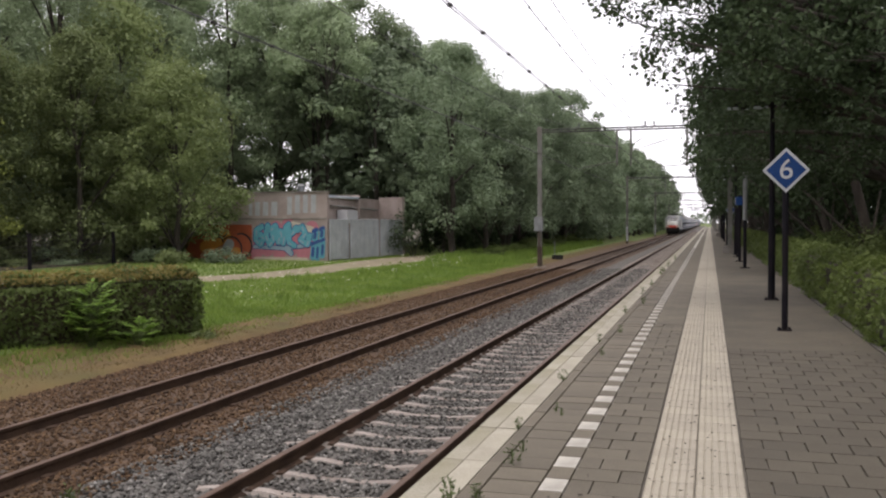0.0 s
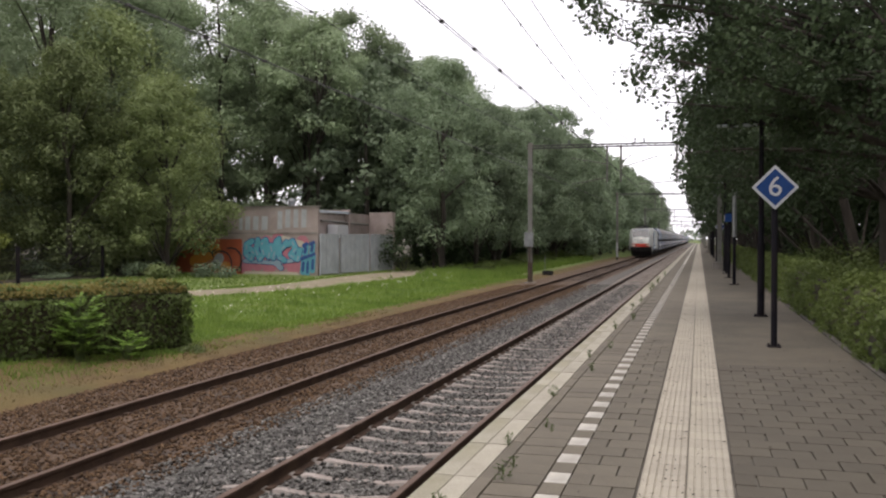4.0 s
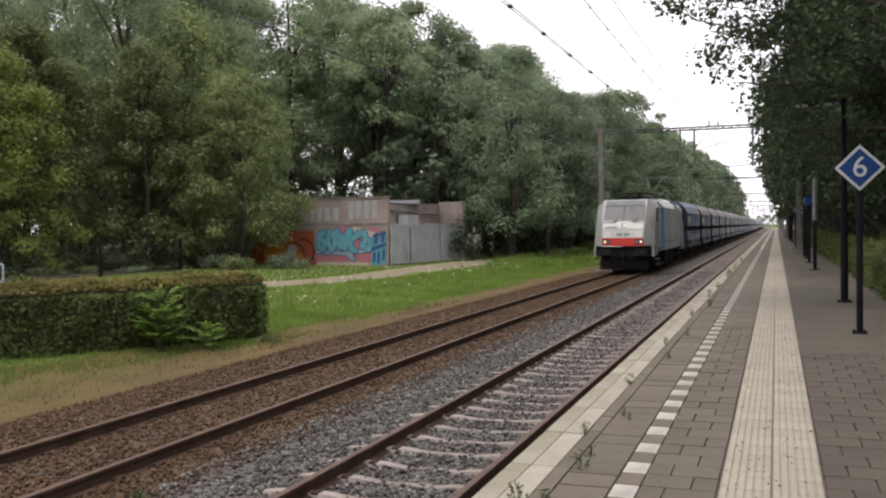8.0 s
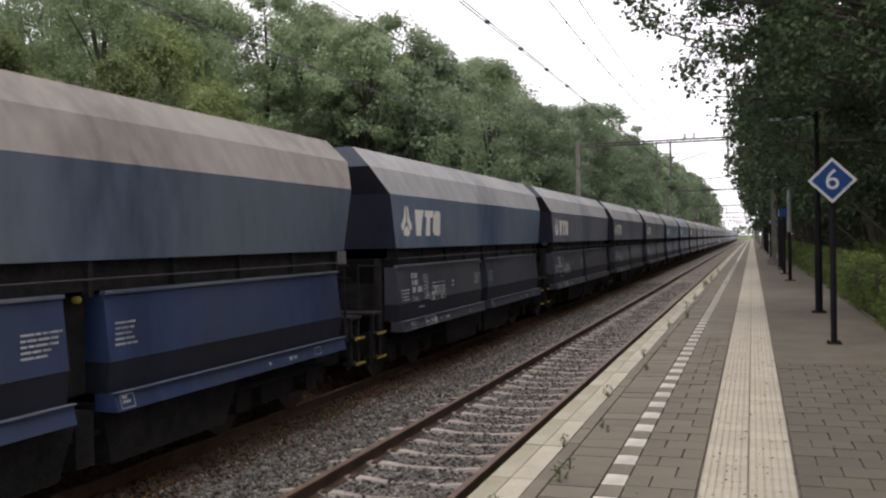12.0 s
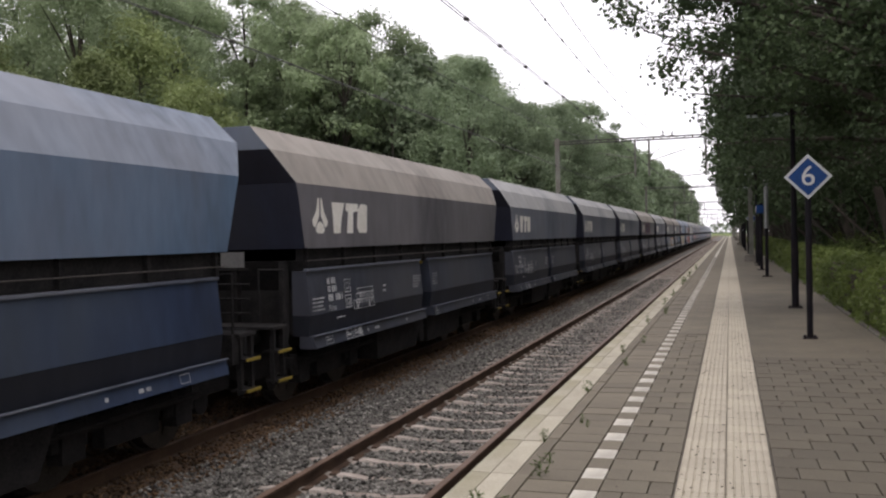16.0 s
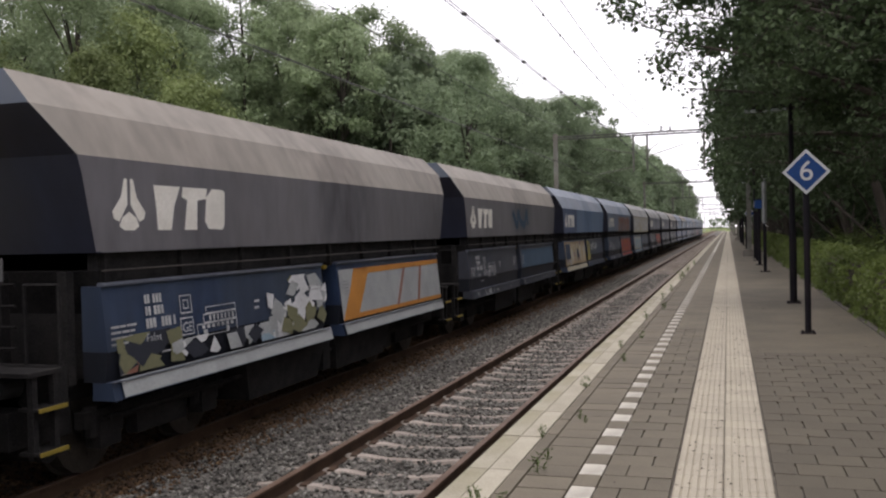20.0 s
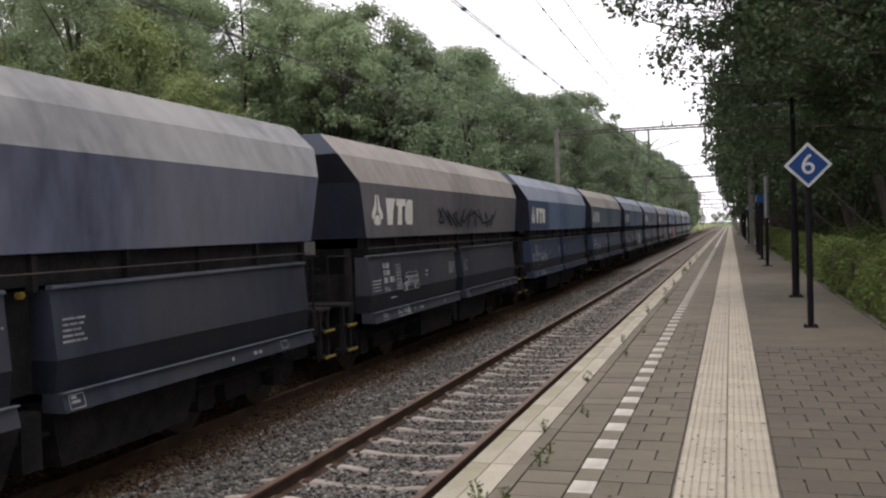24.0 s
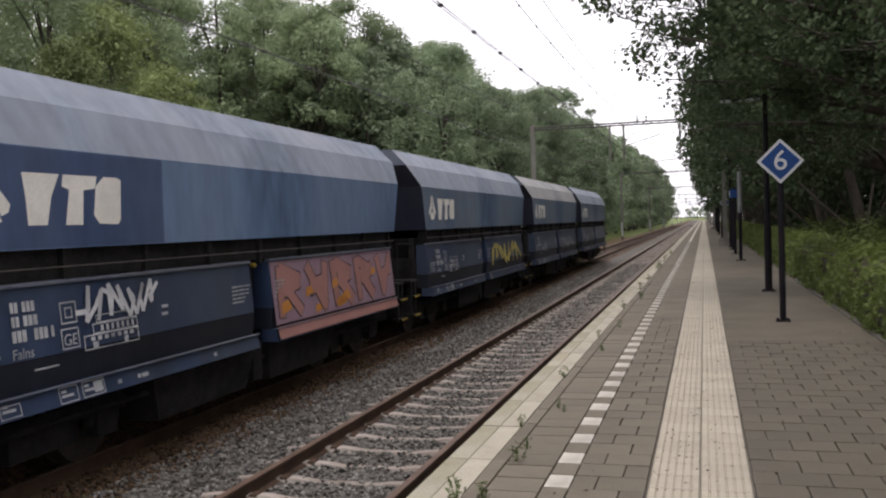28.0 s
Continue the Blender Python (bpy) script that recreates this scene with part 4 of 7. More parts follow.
# clipped hedge on the far verge, at an angle to the track
def hedge(label, at, turn, length, width, height, n, leaf, seed, mat=HEDGE, top=None):
    h = empty("hedge", label, "hedge", at=at, turn=turn)
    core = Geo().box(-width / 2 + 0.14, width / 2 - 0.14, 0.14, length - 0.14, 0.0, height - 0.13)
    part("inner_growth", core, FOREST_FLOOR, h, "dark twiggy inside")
    v, f = leafy_box("leaves", -width / 2, width / 2, 0, length, 0.03, height, n, leaf, mat, seed)
    part("leaves", np_mesh("leaves", v, f), mat, h)
    if top:
        v, f = leafy_box("clipped_top", -width / 2 + 0.1, width / 2 - 0.1, 0.1, length - 0.1, height - 0.12, height + 0.06, int(n * 0.5), leaf * 0.7, top, seed + 1, 0.03)
        part("clipped_top", np_mesh("clipped_top", v, f), top, h, "yellowed freshly clipped top")
    return h


hedge("thick clipped hedge with a yellowed flat top beside the track", (-11.85, 18.75, -0.28), 150, 16, 1.35, 1.5, 34000, 0.1, 21, top=HEDGE_TOP)
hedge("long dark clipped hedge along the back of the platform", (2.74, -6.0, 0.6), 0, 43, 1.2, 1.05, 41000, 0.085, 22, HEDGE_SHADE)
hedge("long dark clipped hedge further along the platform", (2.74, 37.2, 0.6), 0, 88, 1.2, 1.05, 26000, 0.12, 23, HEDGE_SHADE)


def bush(name, label, x, y, z, r, h, n, leaf, mat, seed, group=""):
    g = np.random.default_rng(seed)
    k = max(5, int(n / 160))
    a = g.uniform(0, 6.28, k)
    cr = r * g.random(k) ** 0.5 * 0.8
    cc = np.stack([cr * np.cos(a), cr * np.sin(a), h * (0.25 + 0.6 * g.random(k) * (1 - 0.5 * cr / r))], -1)
    d = g.normal(size=(k, n // k, 3))
    d /= np.linalg.norm(d, axis=2, keepdims=True)
    c = cc[:, None] + d * g.random((k, n // k, 1)) ** 0.4 * np.array([0.42 * r, 0.42 * r, 0.3 * h])
    v, f = leaf_quads(c.reshape(-1, 3), (d + np.array([0, 0, 0.6])).reshape(-1, 3), leaf, g, 0.5)
    b = empty(name, label, "bush", group, at=(x, y, z))
    part("leaves", np_mesh("leaves", v, f), mat, b)
    stem = Geo()
    for j in range(5):
        stem.tube((0, 0, -0.1), cc[j], 0.03, 0.01, 5, False)
    part("stem", stem, BARK, b)
    return b


def frond_bush(x, y, z, r, h, n, seed, label):
    """Arching stems that carry feathered leaves, leaflets in pairs."""
    g = np.random.default_rng(seed)
    b = empty("elder_bush", label, "bush", at=(x, y, z))
    quads, stem = [], Geo()
    for i in range(n):
        a = g.uniform(0, 6.28)
        out = Vector((math.cos(a), math.sin(a), 0))
        foot = Vector((0, 0, h * g.uniform(0.2, 0.85))) + out * r * 0.25 * g.random()
        l = g.uniform(0.35, 0.62) * r
        tip = foot + out * l + Vector((0, 0, l * g.uniform(0.1, 0.7)))
        mid = foot.lerp(tip, 0.5) + Vector((0, 0, 0.14 * l))
        side = out.cross(Vector((0, 0, 1))).normalized()
        stem.tube((0, 0, -0.05), foot, 0.014, 0.008, 4, False)
        stem.tube(foot, mid, 0.007, 0.005, 4, False)
        stem.tube(mid, tip, 0.005, 0.003, 4, False)
        for k in range(7):
            t = 0.22 + 0.13 * k
            p = foot.lerp(mid, t).lerp(mid.lerp(tip, t), t)
            for sd in ((-1, 1) if k < 6 else (0,)):
                d = (side * sd + (tip - foot).normalized() * (0.7 if sd else 1.4) + Vector((0, 0, g.uniform(-0.4, 0.1)))).normalized()
                ll = 0.17 * (1 - 0.4 * abs(t - 0.55)) * g.uniform(0.8, 1.2)
                w = d.cross(Vector((0, 0, 1))).normalized() * ll * 0.26
                quads += [p, p + d * ll * 0.45 + w + Vector((0, 0, 0.008)), p + d * ll, p + d * ll * 0.45 - w + Vector((0, 0, 0.008))]
    v = np.array([tuple(q) for q in quads])
    part("leaves", np_mesh("leaves", v, np.arange(len(v)).reshape(-1, 4)), BRIGHT_LEAF, b)
    part("stem", stem, WEED, b)


frond_bush(-12.15, 15.7, -0.3, 0.72, 1.45, 50, 31, "bright green self-sown elder growing out of the hedge")
frond_bush(-11.6, 16.5, -0.3, 0.6, 0.55, 14, 32, "bright green self-sown sprig at the foot of the hedge")
bush("bramble_bush", "low brambles at the foot of the hedge end", -11.0, 18.1, -0.3, 0.4, 0.4, 240, 0.09, ELM, 33)
for i, (x, yy, r, h) in enumerate([(-26.3, 45.2, 1.5, 1.1), (-28.2, 43.0, 1.4, 1.0), (-30.3, 44.6, 1.6, 1.3), (-32.4, 42.6, 1.5, 1.0), (-34.5, 41.0, 1.7, 1.2), (-33.5, 38.2, 1.6, 0.6), (-35.5, 36.0, 1.7, 0.7), (-37.5, 34.4, 1.8, 0.8), (-32.2, 40.2, 1.5, 0.5), (-36.5, 39.5, 1.8, 1.0), (-38.5, 36.9, 1.8, 1.0), (-40.5, 34.5, 1.9, 1.1)]):
    bush("ivy_bush", "low ivy and brambles under the trees", x, yy, 0.1, r, h, 1000, 0.16, ELM if i % 2 else OAK, 40 + i, "brambles under the trees")
y, i = 60, 0
while y < 150:             # undergrowth between the trunks, canopy shade put into the leaf colour
    bush("forest_bush", "dense dark undergrowth under the first row of oaks", -18.6 - rng.uniform(0, 1.2), y, -0.05, 2.4, rng.uniform(3.0, 4.2), 900, 0.26, SHADE_LEAF, 300 + i, "undergrowth of the wood")
    y += 3.3
    i += 1
y, i = 62, 0
while y < 130:
    bush("forest_edge_bush", "low dark brambles along the edge of the wood", -14.8 - rng.uniform(0, 1.4), y, -0.1, 1.6, rng.uniform(0.6, 1.3), 1000, 0.15, HEDGE_SHADE, 60 + i, "brambles along the wood")
    y += 3.6
    i += 1
for i, (x, yy, r_, h) in enumerate([(-33.5, 72, 2.6, 4.6), (-37.5, 84, 3.0, 5.0), (-30.5, 66, 2.2, 3.8), (-42, 96, 3.2, 5.5), (-27, 66, 2.2, 3.5), (-36, 62, 2.2, 3.5)]):
    bush("forest_bush", "tall dark bush behind the shed", x, yy, 0.1, r_, h, 2400, 0.22, HEDGE_SHADE, 120 + i, "bushes behind the shed")
for i in range(30):
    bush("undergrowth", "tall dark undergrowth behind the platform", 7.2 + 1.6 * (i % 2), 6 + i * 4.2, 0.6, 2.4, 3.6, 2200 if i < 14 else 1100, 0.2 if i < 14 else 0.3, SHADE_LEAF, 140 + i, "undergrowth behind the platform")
for i, (yy, h) in enumerate([(11, 1.5), (14.5, 1.7), (18.5, 1.6), (22, 1.9), (26, 1.7), (31, 1.9), (37, 1.8), (44, 2.0)]):
    bush("shrub", "leafy shrub behind the platform hedge", 4.3 + 0.6 * (i % 2), yy, 0.6, 1.2, h, 1500, 0.12, HEDGE_SHADE if i % 3 else HEDGE, 90 + i, "shrubs behind the platform hedge")


# grass: blades over the verge, longer along the wood
def blades(name, n, x0, x1, y0, y1, h0, h1, seed, keep=None, width=0.012, mat=None, label="long green grass on the verge"):
    r = np.random.default_rng(seed)
    x, yb = r.uniform(x0, x1, n), y0 + (y1 - y0) * r.random(n) ** 1.3
    ok = (noise_grid(x, yb) > -3) & (keep(x, yb) if keep else True)
    x, yb = x[ok], yb[ok]
    n = len(x)
    z = np.interp(x, [-40, -30, -22, -16, -12, -10.2], [0.3, 0.2, 0.1, -0.05, -0.2, -0.24]) - 0.03
    h = r.uniform(h0, h1, n) * (0.7 + 0.6 * r.random(n))
    a = r.uniform(0, 6.28, n)
    lean = r.uniform(0.1, 0.55, n) * h
    b = r.uniform(0, 6.28, n)
    w = width * (1 + yb / 25)
    p = np.stack([x, yb, z], -1)
    side = np.stack([np.cos(a) * w, np.sin(a) * w, 0 * w], -1)
    tip = p + np.stack([np.cos(b) * lean, np.sin(b) * lean, h], -1)
    v = np.stack([p - side, p + side, tip], 1).reshape(-1, 3)
    ob = part(name, np_mesh(name, v, np.arange(3 * n).reshape(n, 3)), mat or BLADE)
    return tagged(ob, label, "grass", kind="stuff")


def noise_grid(x, y):
    return np.sin(x * 0.9 + 1.3 * np.sin(y * 0.37)) * np.sin(y * 0.53 + x * 0.31) + 0.4 * np.sin(x * 2.9 + y * 1.7)


def off_path(x, y):
    d = np.full(x.shape, 99.0)
    for (ax, ay, aw), (bx, by, bw) in zip(track_line, track_line[1:]):
        t = np.clip(((x - ax) * (bx - ax) + (y - ay) * (by - ay)) / ((bx - ax) ** 2 + (by - ay) ** 2), 0, 1)
        d = np.minimum(d, np.hypot(x - ax - t * (bx - ax), y - ay - t * (by - ay)) - 0.9 * (aw + t * (bw - aw)))
    return d > 0


blades("grass", 76000, -21, -11.3, 17, 62, 0.06, 0.15, 5, off_path)
blades("tall_grass", 26000, -18, -12.2, 50, 110, 0.2, 0.5, 6, lambda x, y: off_path(x, y) & (y > 54) & (x < -12.4) | (y > 62) & (x < -11.6))
blades("grass_tufts", 9000, -18, -11.9, 20, 52, 0.15, 0.36, 16, lambda x, y: (noise_grid(2 * x, 2 * y) > 0.75) & off_path(x + 1.5, y))
blades("short_grass", 9000, -12.2, -10.7, 10, 60, 0.05, 0.13, 8)
blades("verge_tufts", 30000, -15.0, -10.8, 9, 24, 0.04, 0.15, 10, lambda x, y: x < np.interp(y, [10, 16, 22, 30], [-12.2, -11.6, -11.1, -11.0]) + 0.35 * noise_grid(3 * x, 2 * y))
blades("dry_grass", 26000, -14.5, -10.3, 8, 30, 0.03, 0.1, 11, lambda x, y: (x > np.interp(y, [10, 16, 22, 30], [-13.4, -12.4, -11.6, -11.4])) & (noise_grid(4 * x, 3 * y) > -0.45), mat=STRAW, label="dry yellow-brown grass between hedge and ballast")
blades("track_grass", 5000, -30, -20, 32, 48, 0.08, 0.2, 9, off_path)
r = np.random.default_rng(12)
fx, fy = r.uniform(-19.5, -13.5, 160), r.uniform(24, 56, 160)
fc = np.stack([fx, fy, np.interp(fx, [-22, -16, -12], [0.1, -0.05, -0.2]) + r.uniform(0.2, 0.42, 160)], -1)
v, f = leaf_quads(fc, np.tile([0.2, -0.4, 1.0], (160, 1)) + 0.3 * r.normal(size=(160, 3)), 0.06, r, 1.0)
tagged(part("flowers", np_mesh("flowers", v, f), PETAL), "small pale yellow and white flowers in the grass", "flowers", kind="stuff")


def weed(x, y, z, size, seed, label="small green weed in a joint of the platform edge"):
    g = np.random.default_rng(seed)
    n = 40
    a, h = g.uniform(0, 6.28, n), g.random(n) * size
    rad = size * 0.45 * g.random(n)
    c = np.stack([rad * np.cos(a), rad * np.sin(a), h], -1)
    v, f = leaf_quads(c, g.normal(size=(n, 3)) + np.array([0, 0, 0.8]), size * 0.3, g, 0.28)
    w = empty("weed", label, "weed", "weeds along the platform edge", at=(x, y, z))
    part("leaves", np_mesh("leaves", v, f), WEED, w)
    st = Geo()
    for j in range(5):
        st.tube((0, 0, -0.01), c[j], 0.004, 0.002, 4, False)
    part("stem", st, WEED, w)


for i, (x, y, s) in enumerate([(-1.45, 5.05, 0.2), (-1.3, 5.1, 0.16), (-1.27, 5.95, 0.2), (-1.27, 6.3, 0.12), (-1.45, 7.0, 0.13), (-1.27, 7.75, 0.1), (-1.2, 7.6, 0.09), (-1.45, 9.3, 0.16), (-1.27, 11.2, 0.14), (-1.45, 12.5, 0.15), (-1.27, 13.6, 0.16), (-1.45, 16.5, 0.2), (-1.27, 18.5, 0.2), (-1.45, 21, 0.24), (-1.45, 24, 0.22), (-1.45, 29, 0.35), (-1.45, 30.5, 0.3), (-1.45, 34, 0.35), (-1.45, 41, 0.3)]):
    weed(x, y, PLAT, 0.7 * s, 200 + i)
weed(-5.35, 6.6, -0.16, 0.28, 300, "scraggy weed in the ballast between the tracks")

# ---- the freight train ----
PITCH = 12.54        # wagon to wagon
WAGONS = 31
WHEEL_R = 0.46


def wheelset_mesh(name="wheelset"):
    g = Geo()
    for s in (-1, 1):
        g.tube((s * 0.69, 0, 0), (s * 0.83, 0, 0), WHEEL_R, WHEEL_R - 0.01, 18)
        g.tube((s * 0.66, 0, 0), (s * 0.69, 0, 0), WHEEL_R + 0.028, WHEEL_R + 0.028, 18)
        g.tube((s * 0.83, 0, 0), (s * 0.88, 0, 0), 0.14, 0.12, 12)
        for k in range(6):       # holes' rims, so that the turn shows
            a = k * math.pi / 3
            g.tube((s * 0.83, 0.27 * math.cos(a), 0.27 * math.sin(a)), (s * 0.838, 0.27 * math.cos(a), 0.27 * math.sin(a)), 0.05, 0.05, 8)
    g.tube((-0.95, 0, 0), (0.95, 0, 0), 0.08, 0.08, 10)
    return g.mesh(name)


WHEELSET = wheelset_mesh()


def bogie_mesh(name, half, wide=1.05):
    g = Geo()
    for s in (-1, 1):
        x = s * wide
        g.box(x - 0.06, x + 0.06, -half - 0.35, half + 0.35, 0.52, 0.68)
        g.box(x - 0.07, x + 0.07, -0.45, 0.45, 0.32, 0.55)
        for k in (-1, 1):
            g.box(x - 0.09, x + 0.09, k * half - 0.16, k * half + 0.16, 0.3, 0.6)
            for d in (-0.2, 0.2):
                g.tube((x, k * half + d, 0.42), (x, k * half + d, 0.72), 0.07, 0.07, 8)
        for d in (-0.16, 0, 0.16):
            g.tube((x, d, 0.34), (x, d, 0.7), 0.065, 0.065, 8)
    g.box(-wide, wide, -0.25, 0.25, 0.55, 0.72)
    return g.mesh(name)


def add_bogie(parent, y, mesh, half):
    b = part("bogie", mesh, BLACK, parent, "grimy black bogie frame")
    b.location = (0, y, 0)
    for k in (-1, 1):
        w = part("wheelset", WHEELSET, WHEEL, b, "dull steel wheelset")
        w.matrix_parent_inverse = Matrix.Translation((0, k * half, WHEEL_R))


def buffer_mesh(name, wide=0.2):
    g = Geo()
    g.tube((0, 0, 0), (0, -0.28, 0), 0.11, 0.1, 14)
    g.tube((0, -0.28, 0), (0, -0.5, 0), 0.075, 0.075, 12)
    g.box(-wide, wide, -0.55, -0.5, -0.17, 0.17)
    return g.mesh(name, 0.02)


def bars(g, y0, y1, z0, z1, rows, x, seed, fill=0.8):
    """Plain bars in place of small lettering on a side wall."""
    r = random.Random(seed)
    h = (z1 - z0) / rows
    for i in range(rows):
        y = y0
        end = y0 + (y1 - y0) * r.uniform(0.6, 1.0)
        while y < end - 0.02:
            w = r.uniform(0.06, 0.16)
            b = min(y + w, end)
            g.add([(x, y, z0 + i * h), (x, b, z0 + i * h), (x, b, z0 + (i + 0.42) * h), (x, y, z0 + (i + 0.42) * h)], [(0, 1, 2, 3)])
            y = b + 0.014


# hopper wagon, facing the way the train goes (towards -y)
HALF = 5.45
wagon = empty("hopper_wagon", "dark blue bogie hopper wagon with sloping roof sides", "freight wagon", "hopper wagons of the train")
up = Geo()
prof = [(1.46, 2.23), (1.46, 3.13), (1.25, 3.57), (0.93, 3.9)]


def hopper_ring(s):
    """One end of the hopper: it leans out as it rises, and in again at the top."""
    ys = [5.22 * s, 5.52 * s, 5.86 * s, 5.8 * s]
    return [(x, y, z) for (x, z), y in zip(prof, ys)]


ra, rb = hopper_ring(-1), hopper_ring(1)
mirror = lambda ring: [(-x, y, z) for x, y, z in ring]
up.add(ra[:2] + rb[:2], [(0, 2, 3, 1)]).add(mirror(ra[:2]) + mirror(rb[:2]), [(0, 1, 3, 2)])
part("side_panel", up, BLUE_A, wagon, "painted steel side panel")
for ring, s in ((ra, -1), (rb, 1)):
    other = mirror(ring)
    e = Geo()
    e.add([p for k in range(3) for p in (ring[k], other[k])], [(2 * k, 2 * k + 1, 2 * k + 3, 2 * k + 2) for k in range(2)])
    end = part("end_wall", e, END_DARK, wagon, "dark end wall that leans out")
    part("end_cap", Geo().add([ring[2], other[2], other[3], ring[3]], [(0, 1, 2, 3)]), BLUE_B, end, "dark upper end strip below the roof")
    part("end_chute", Geo().hexa([(-1.38, s * 5.2, 2.06), (1.38, s * 5.2, 2.06), (1.38, s * 4.9, 2.06), (-1.38, s * 4.9, 2.06), (-1.1, s * 4.7, 1.0), (1.1, s * 4.7, 1.0), (1.1, s * 4.4, 1.0), (-1.1, s * 4.4, 1.0)]), BLACK, wagon, "black sloping chute end")
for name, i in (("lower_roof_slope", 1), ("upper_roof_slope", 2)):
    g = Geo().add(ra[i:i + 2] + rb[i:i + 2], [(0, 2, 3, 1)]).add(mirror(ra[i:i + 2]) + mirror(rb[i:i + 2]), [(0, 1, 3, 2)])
    part(name, g, TOP_BLUE, wagon, "roof slope in a lighter tone than the side")
part("roof_cover", Geo().add([ra[3], mirror(ra)[3], mirror(rb)[3], rb[3]], [(0, 1, 2, 3)]), TOP_GREY, wagon, "pale grey top")
rim = Geo()
for s in (-1, 1):
    rim.box(s * 1.3 - 0.06, s * 1.3 + 0.06, -5.15, 5.15, 1.95, 2.24)
    for k in range(9):
        y = -5.1 + k * 1.27
        rim.box(s * 1.38 - 0.04, s * 1.38 + 0.04, y - 0.03, y + 0.03, 1.9, 2.24)
part("recess_beam", rim, BLACK, wagon, "black recessed beam under the hopper")
pipe = Geo()
for s in (-1, 1):
    pipe.tube((s * 1.445, -5.2, 2.06), (s * 1.445, 5.2, 2.06), 0.008, 0.008, 6)
part("side_pipe", pipe, WHEEL, wagon, "thin dull pipe along the side")
DOORS = ((-5.2, -0.38), (0.14, 5.05))
for s in (-1, 1):
    for y0, y1 in DOORS:
        d = part("side_door", Geo().hexa([(s * 1.2, y0, 1.29), (s * 1.48, y0, 1.29), (s * 1.48, y1, 1.29), (s * 1.2, y1, 1.29), (s * 1.2, y0, 1.91), (s * 1.42, y0, 1.91), (s * 1.42, y1, 1.91), (s * 1.2, y1, 1.91)]), BLUE_B, wagon, "dark painted discharge door")
        part("door_undercut", Geo().hexa([(s * 1.2, y0, 1.0), (s * 1.44, y0, 1.0), (s * 1.44, y1, 1.0), (s * 1.2, y1, 1.0), (s * 1.2, y0, 1.29), (s * 1.475, y0, 1.288), (s * 1.475, y1, 1.288), (s * 1.2, y1, 1.29)]), UNDERCUT_SHADE, d, "inward-leaning strip with its underside shade in the colour")
        part("door_lip", Geo().hexa([(s * 1.3, y0, 0.83), (s * 1.55, y0, 0.83), (s * 1.55, y1, 0.83), (s * 1.3, y1, 0.83), (s * 1.3, y0, 1.0), (s * 1.51, y0, 1.0), (s * 1.51, y1, 1.0), (s * 1.3, y1, 1.0)]), BLUE_B, d, "projecting lower lip")
        part("lip_edge", Geo().box(s * 1.53 - 0.02, s * 1.53 + 0.02, y0, y1, 1.0, 1.012), GREY_A, d, "dusty upper edge of the lip")
        part("door_rim", Geo().box(s * 1.42 - 0.05, s * 1.42 + 0.035, y0, y1, 1.91, 1.945), GREY_A, d, "dusty upper rim", 0.008)
frame_g = Geo().box(-0.9, 0.9, -5.7, 5.7, 0.78, 1.0).box(-1.2, 1.2, -5.0, 5.0, 1.0, 1.9)
for s in (-1, 1):
    frame_g.box(-1.3, 1.3, s * 5.62 - 0.08, s * 5.62 + 0.08, 0.85, 1.22)
    for x in (-1.15, -0.4, 0.4, 1.15):
        frame_g.box(x - 0.05, x + 0.05, s * 5.35 - 0.05, s * 5.35 + 0.05, 1.0, 2.06)
    frame_g.box(-1.35, 1.35, s * 5.85 - 0.22, s * 5.85 + 0.2, 1.18, 1.22)
    for sx in (-1, 1):
        frame_g.box(sx * 1.3 - 0.03, sx * 1.3 + 0.03, s * 5.72 - 0.03, s * 5.72 + 0.03, 0.46, 1.2)
        frame_g.box(sx * 1.3 - 0.03, sx * 1.3 + 0.03, s * 5.98 - 0.03, s * 5.98 + 0.03, 0.46, 1.2)
        frame_g.tube((sx * 1.28, s * 5.6, 1.2), (sx * 1.28, s * 5.6, 1.95), 0.02, 0.02, 6)
        frame_g.tube((sx * 1.28, s * 5.6, 1.95), (sx * 0.9, s * 5.6, 1.95), 0.02, 0.02, 6)
        frame_g.tube((sx * 0.9, s * 5.6, 1.95), (sx * 0.9, s * 5.6, 1.2), 0.02, 0.02, 6)
    for k in range(4):
        frame_g.tube((0.2, s * 5.5, 1.35 + 0.2 * k), (0.7, s * 5.5, 1.35 + 0.2 * k), 0.018, 0.018, 6)
    frame_g.tube((-0.5, s * 5.45, 1.5), (0.1, s * 5.45, 1.5), 0.16, 0.16, 12)
    frame_g.tube((0, s * 5.6, 0.98), (0, s * 6.15, 0.98), 0.06, 0.05, 8)
part("underframe", frame_g, BLACK, wagon, "black steel underframe and end platform")
for s in (-1, 1):
    for y0, y1 in ((-2.5, -0.15), (0.15, 2.5)):
        part("discharge_chute", Geo().hexa([(s * 0.75, y0 + 0.2, 0.3), (s * 1.3, y0 + 0.2, 0.3), (s * 1.3, y1 - 0.2, 0.3), (s * 0.75, y1 - 0.2, 0.3), (s * 0.3, y0, 0.9), (s * 1.38, y0, 0.9), (s * 1.38, y1, 0.9), (s * 0.3, y1, 0.9)]), BLACK, wagon, "black discharge chute")
    part("brake_rod", Geo().tube((s * 1.25, -4.9, 0.62), (s * 1.25, 4.9, 0.62), 0.03, 0.03, 6).box(s * 1.2 - 0.1, s * 1.2 + 0.1, -0.12, 0.12, 0.35, 0.85), BLACK, wagon)
BUFFER = buffer_mesh("buffer")
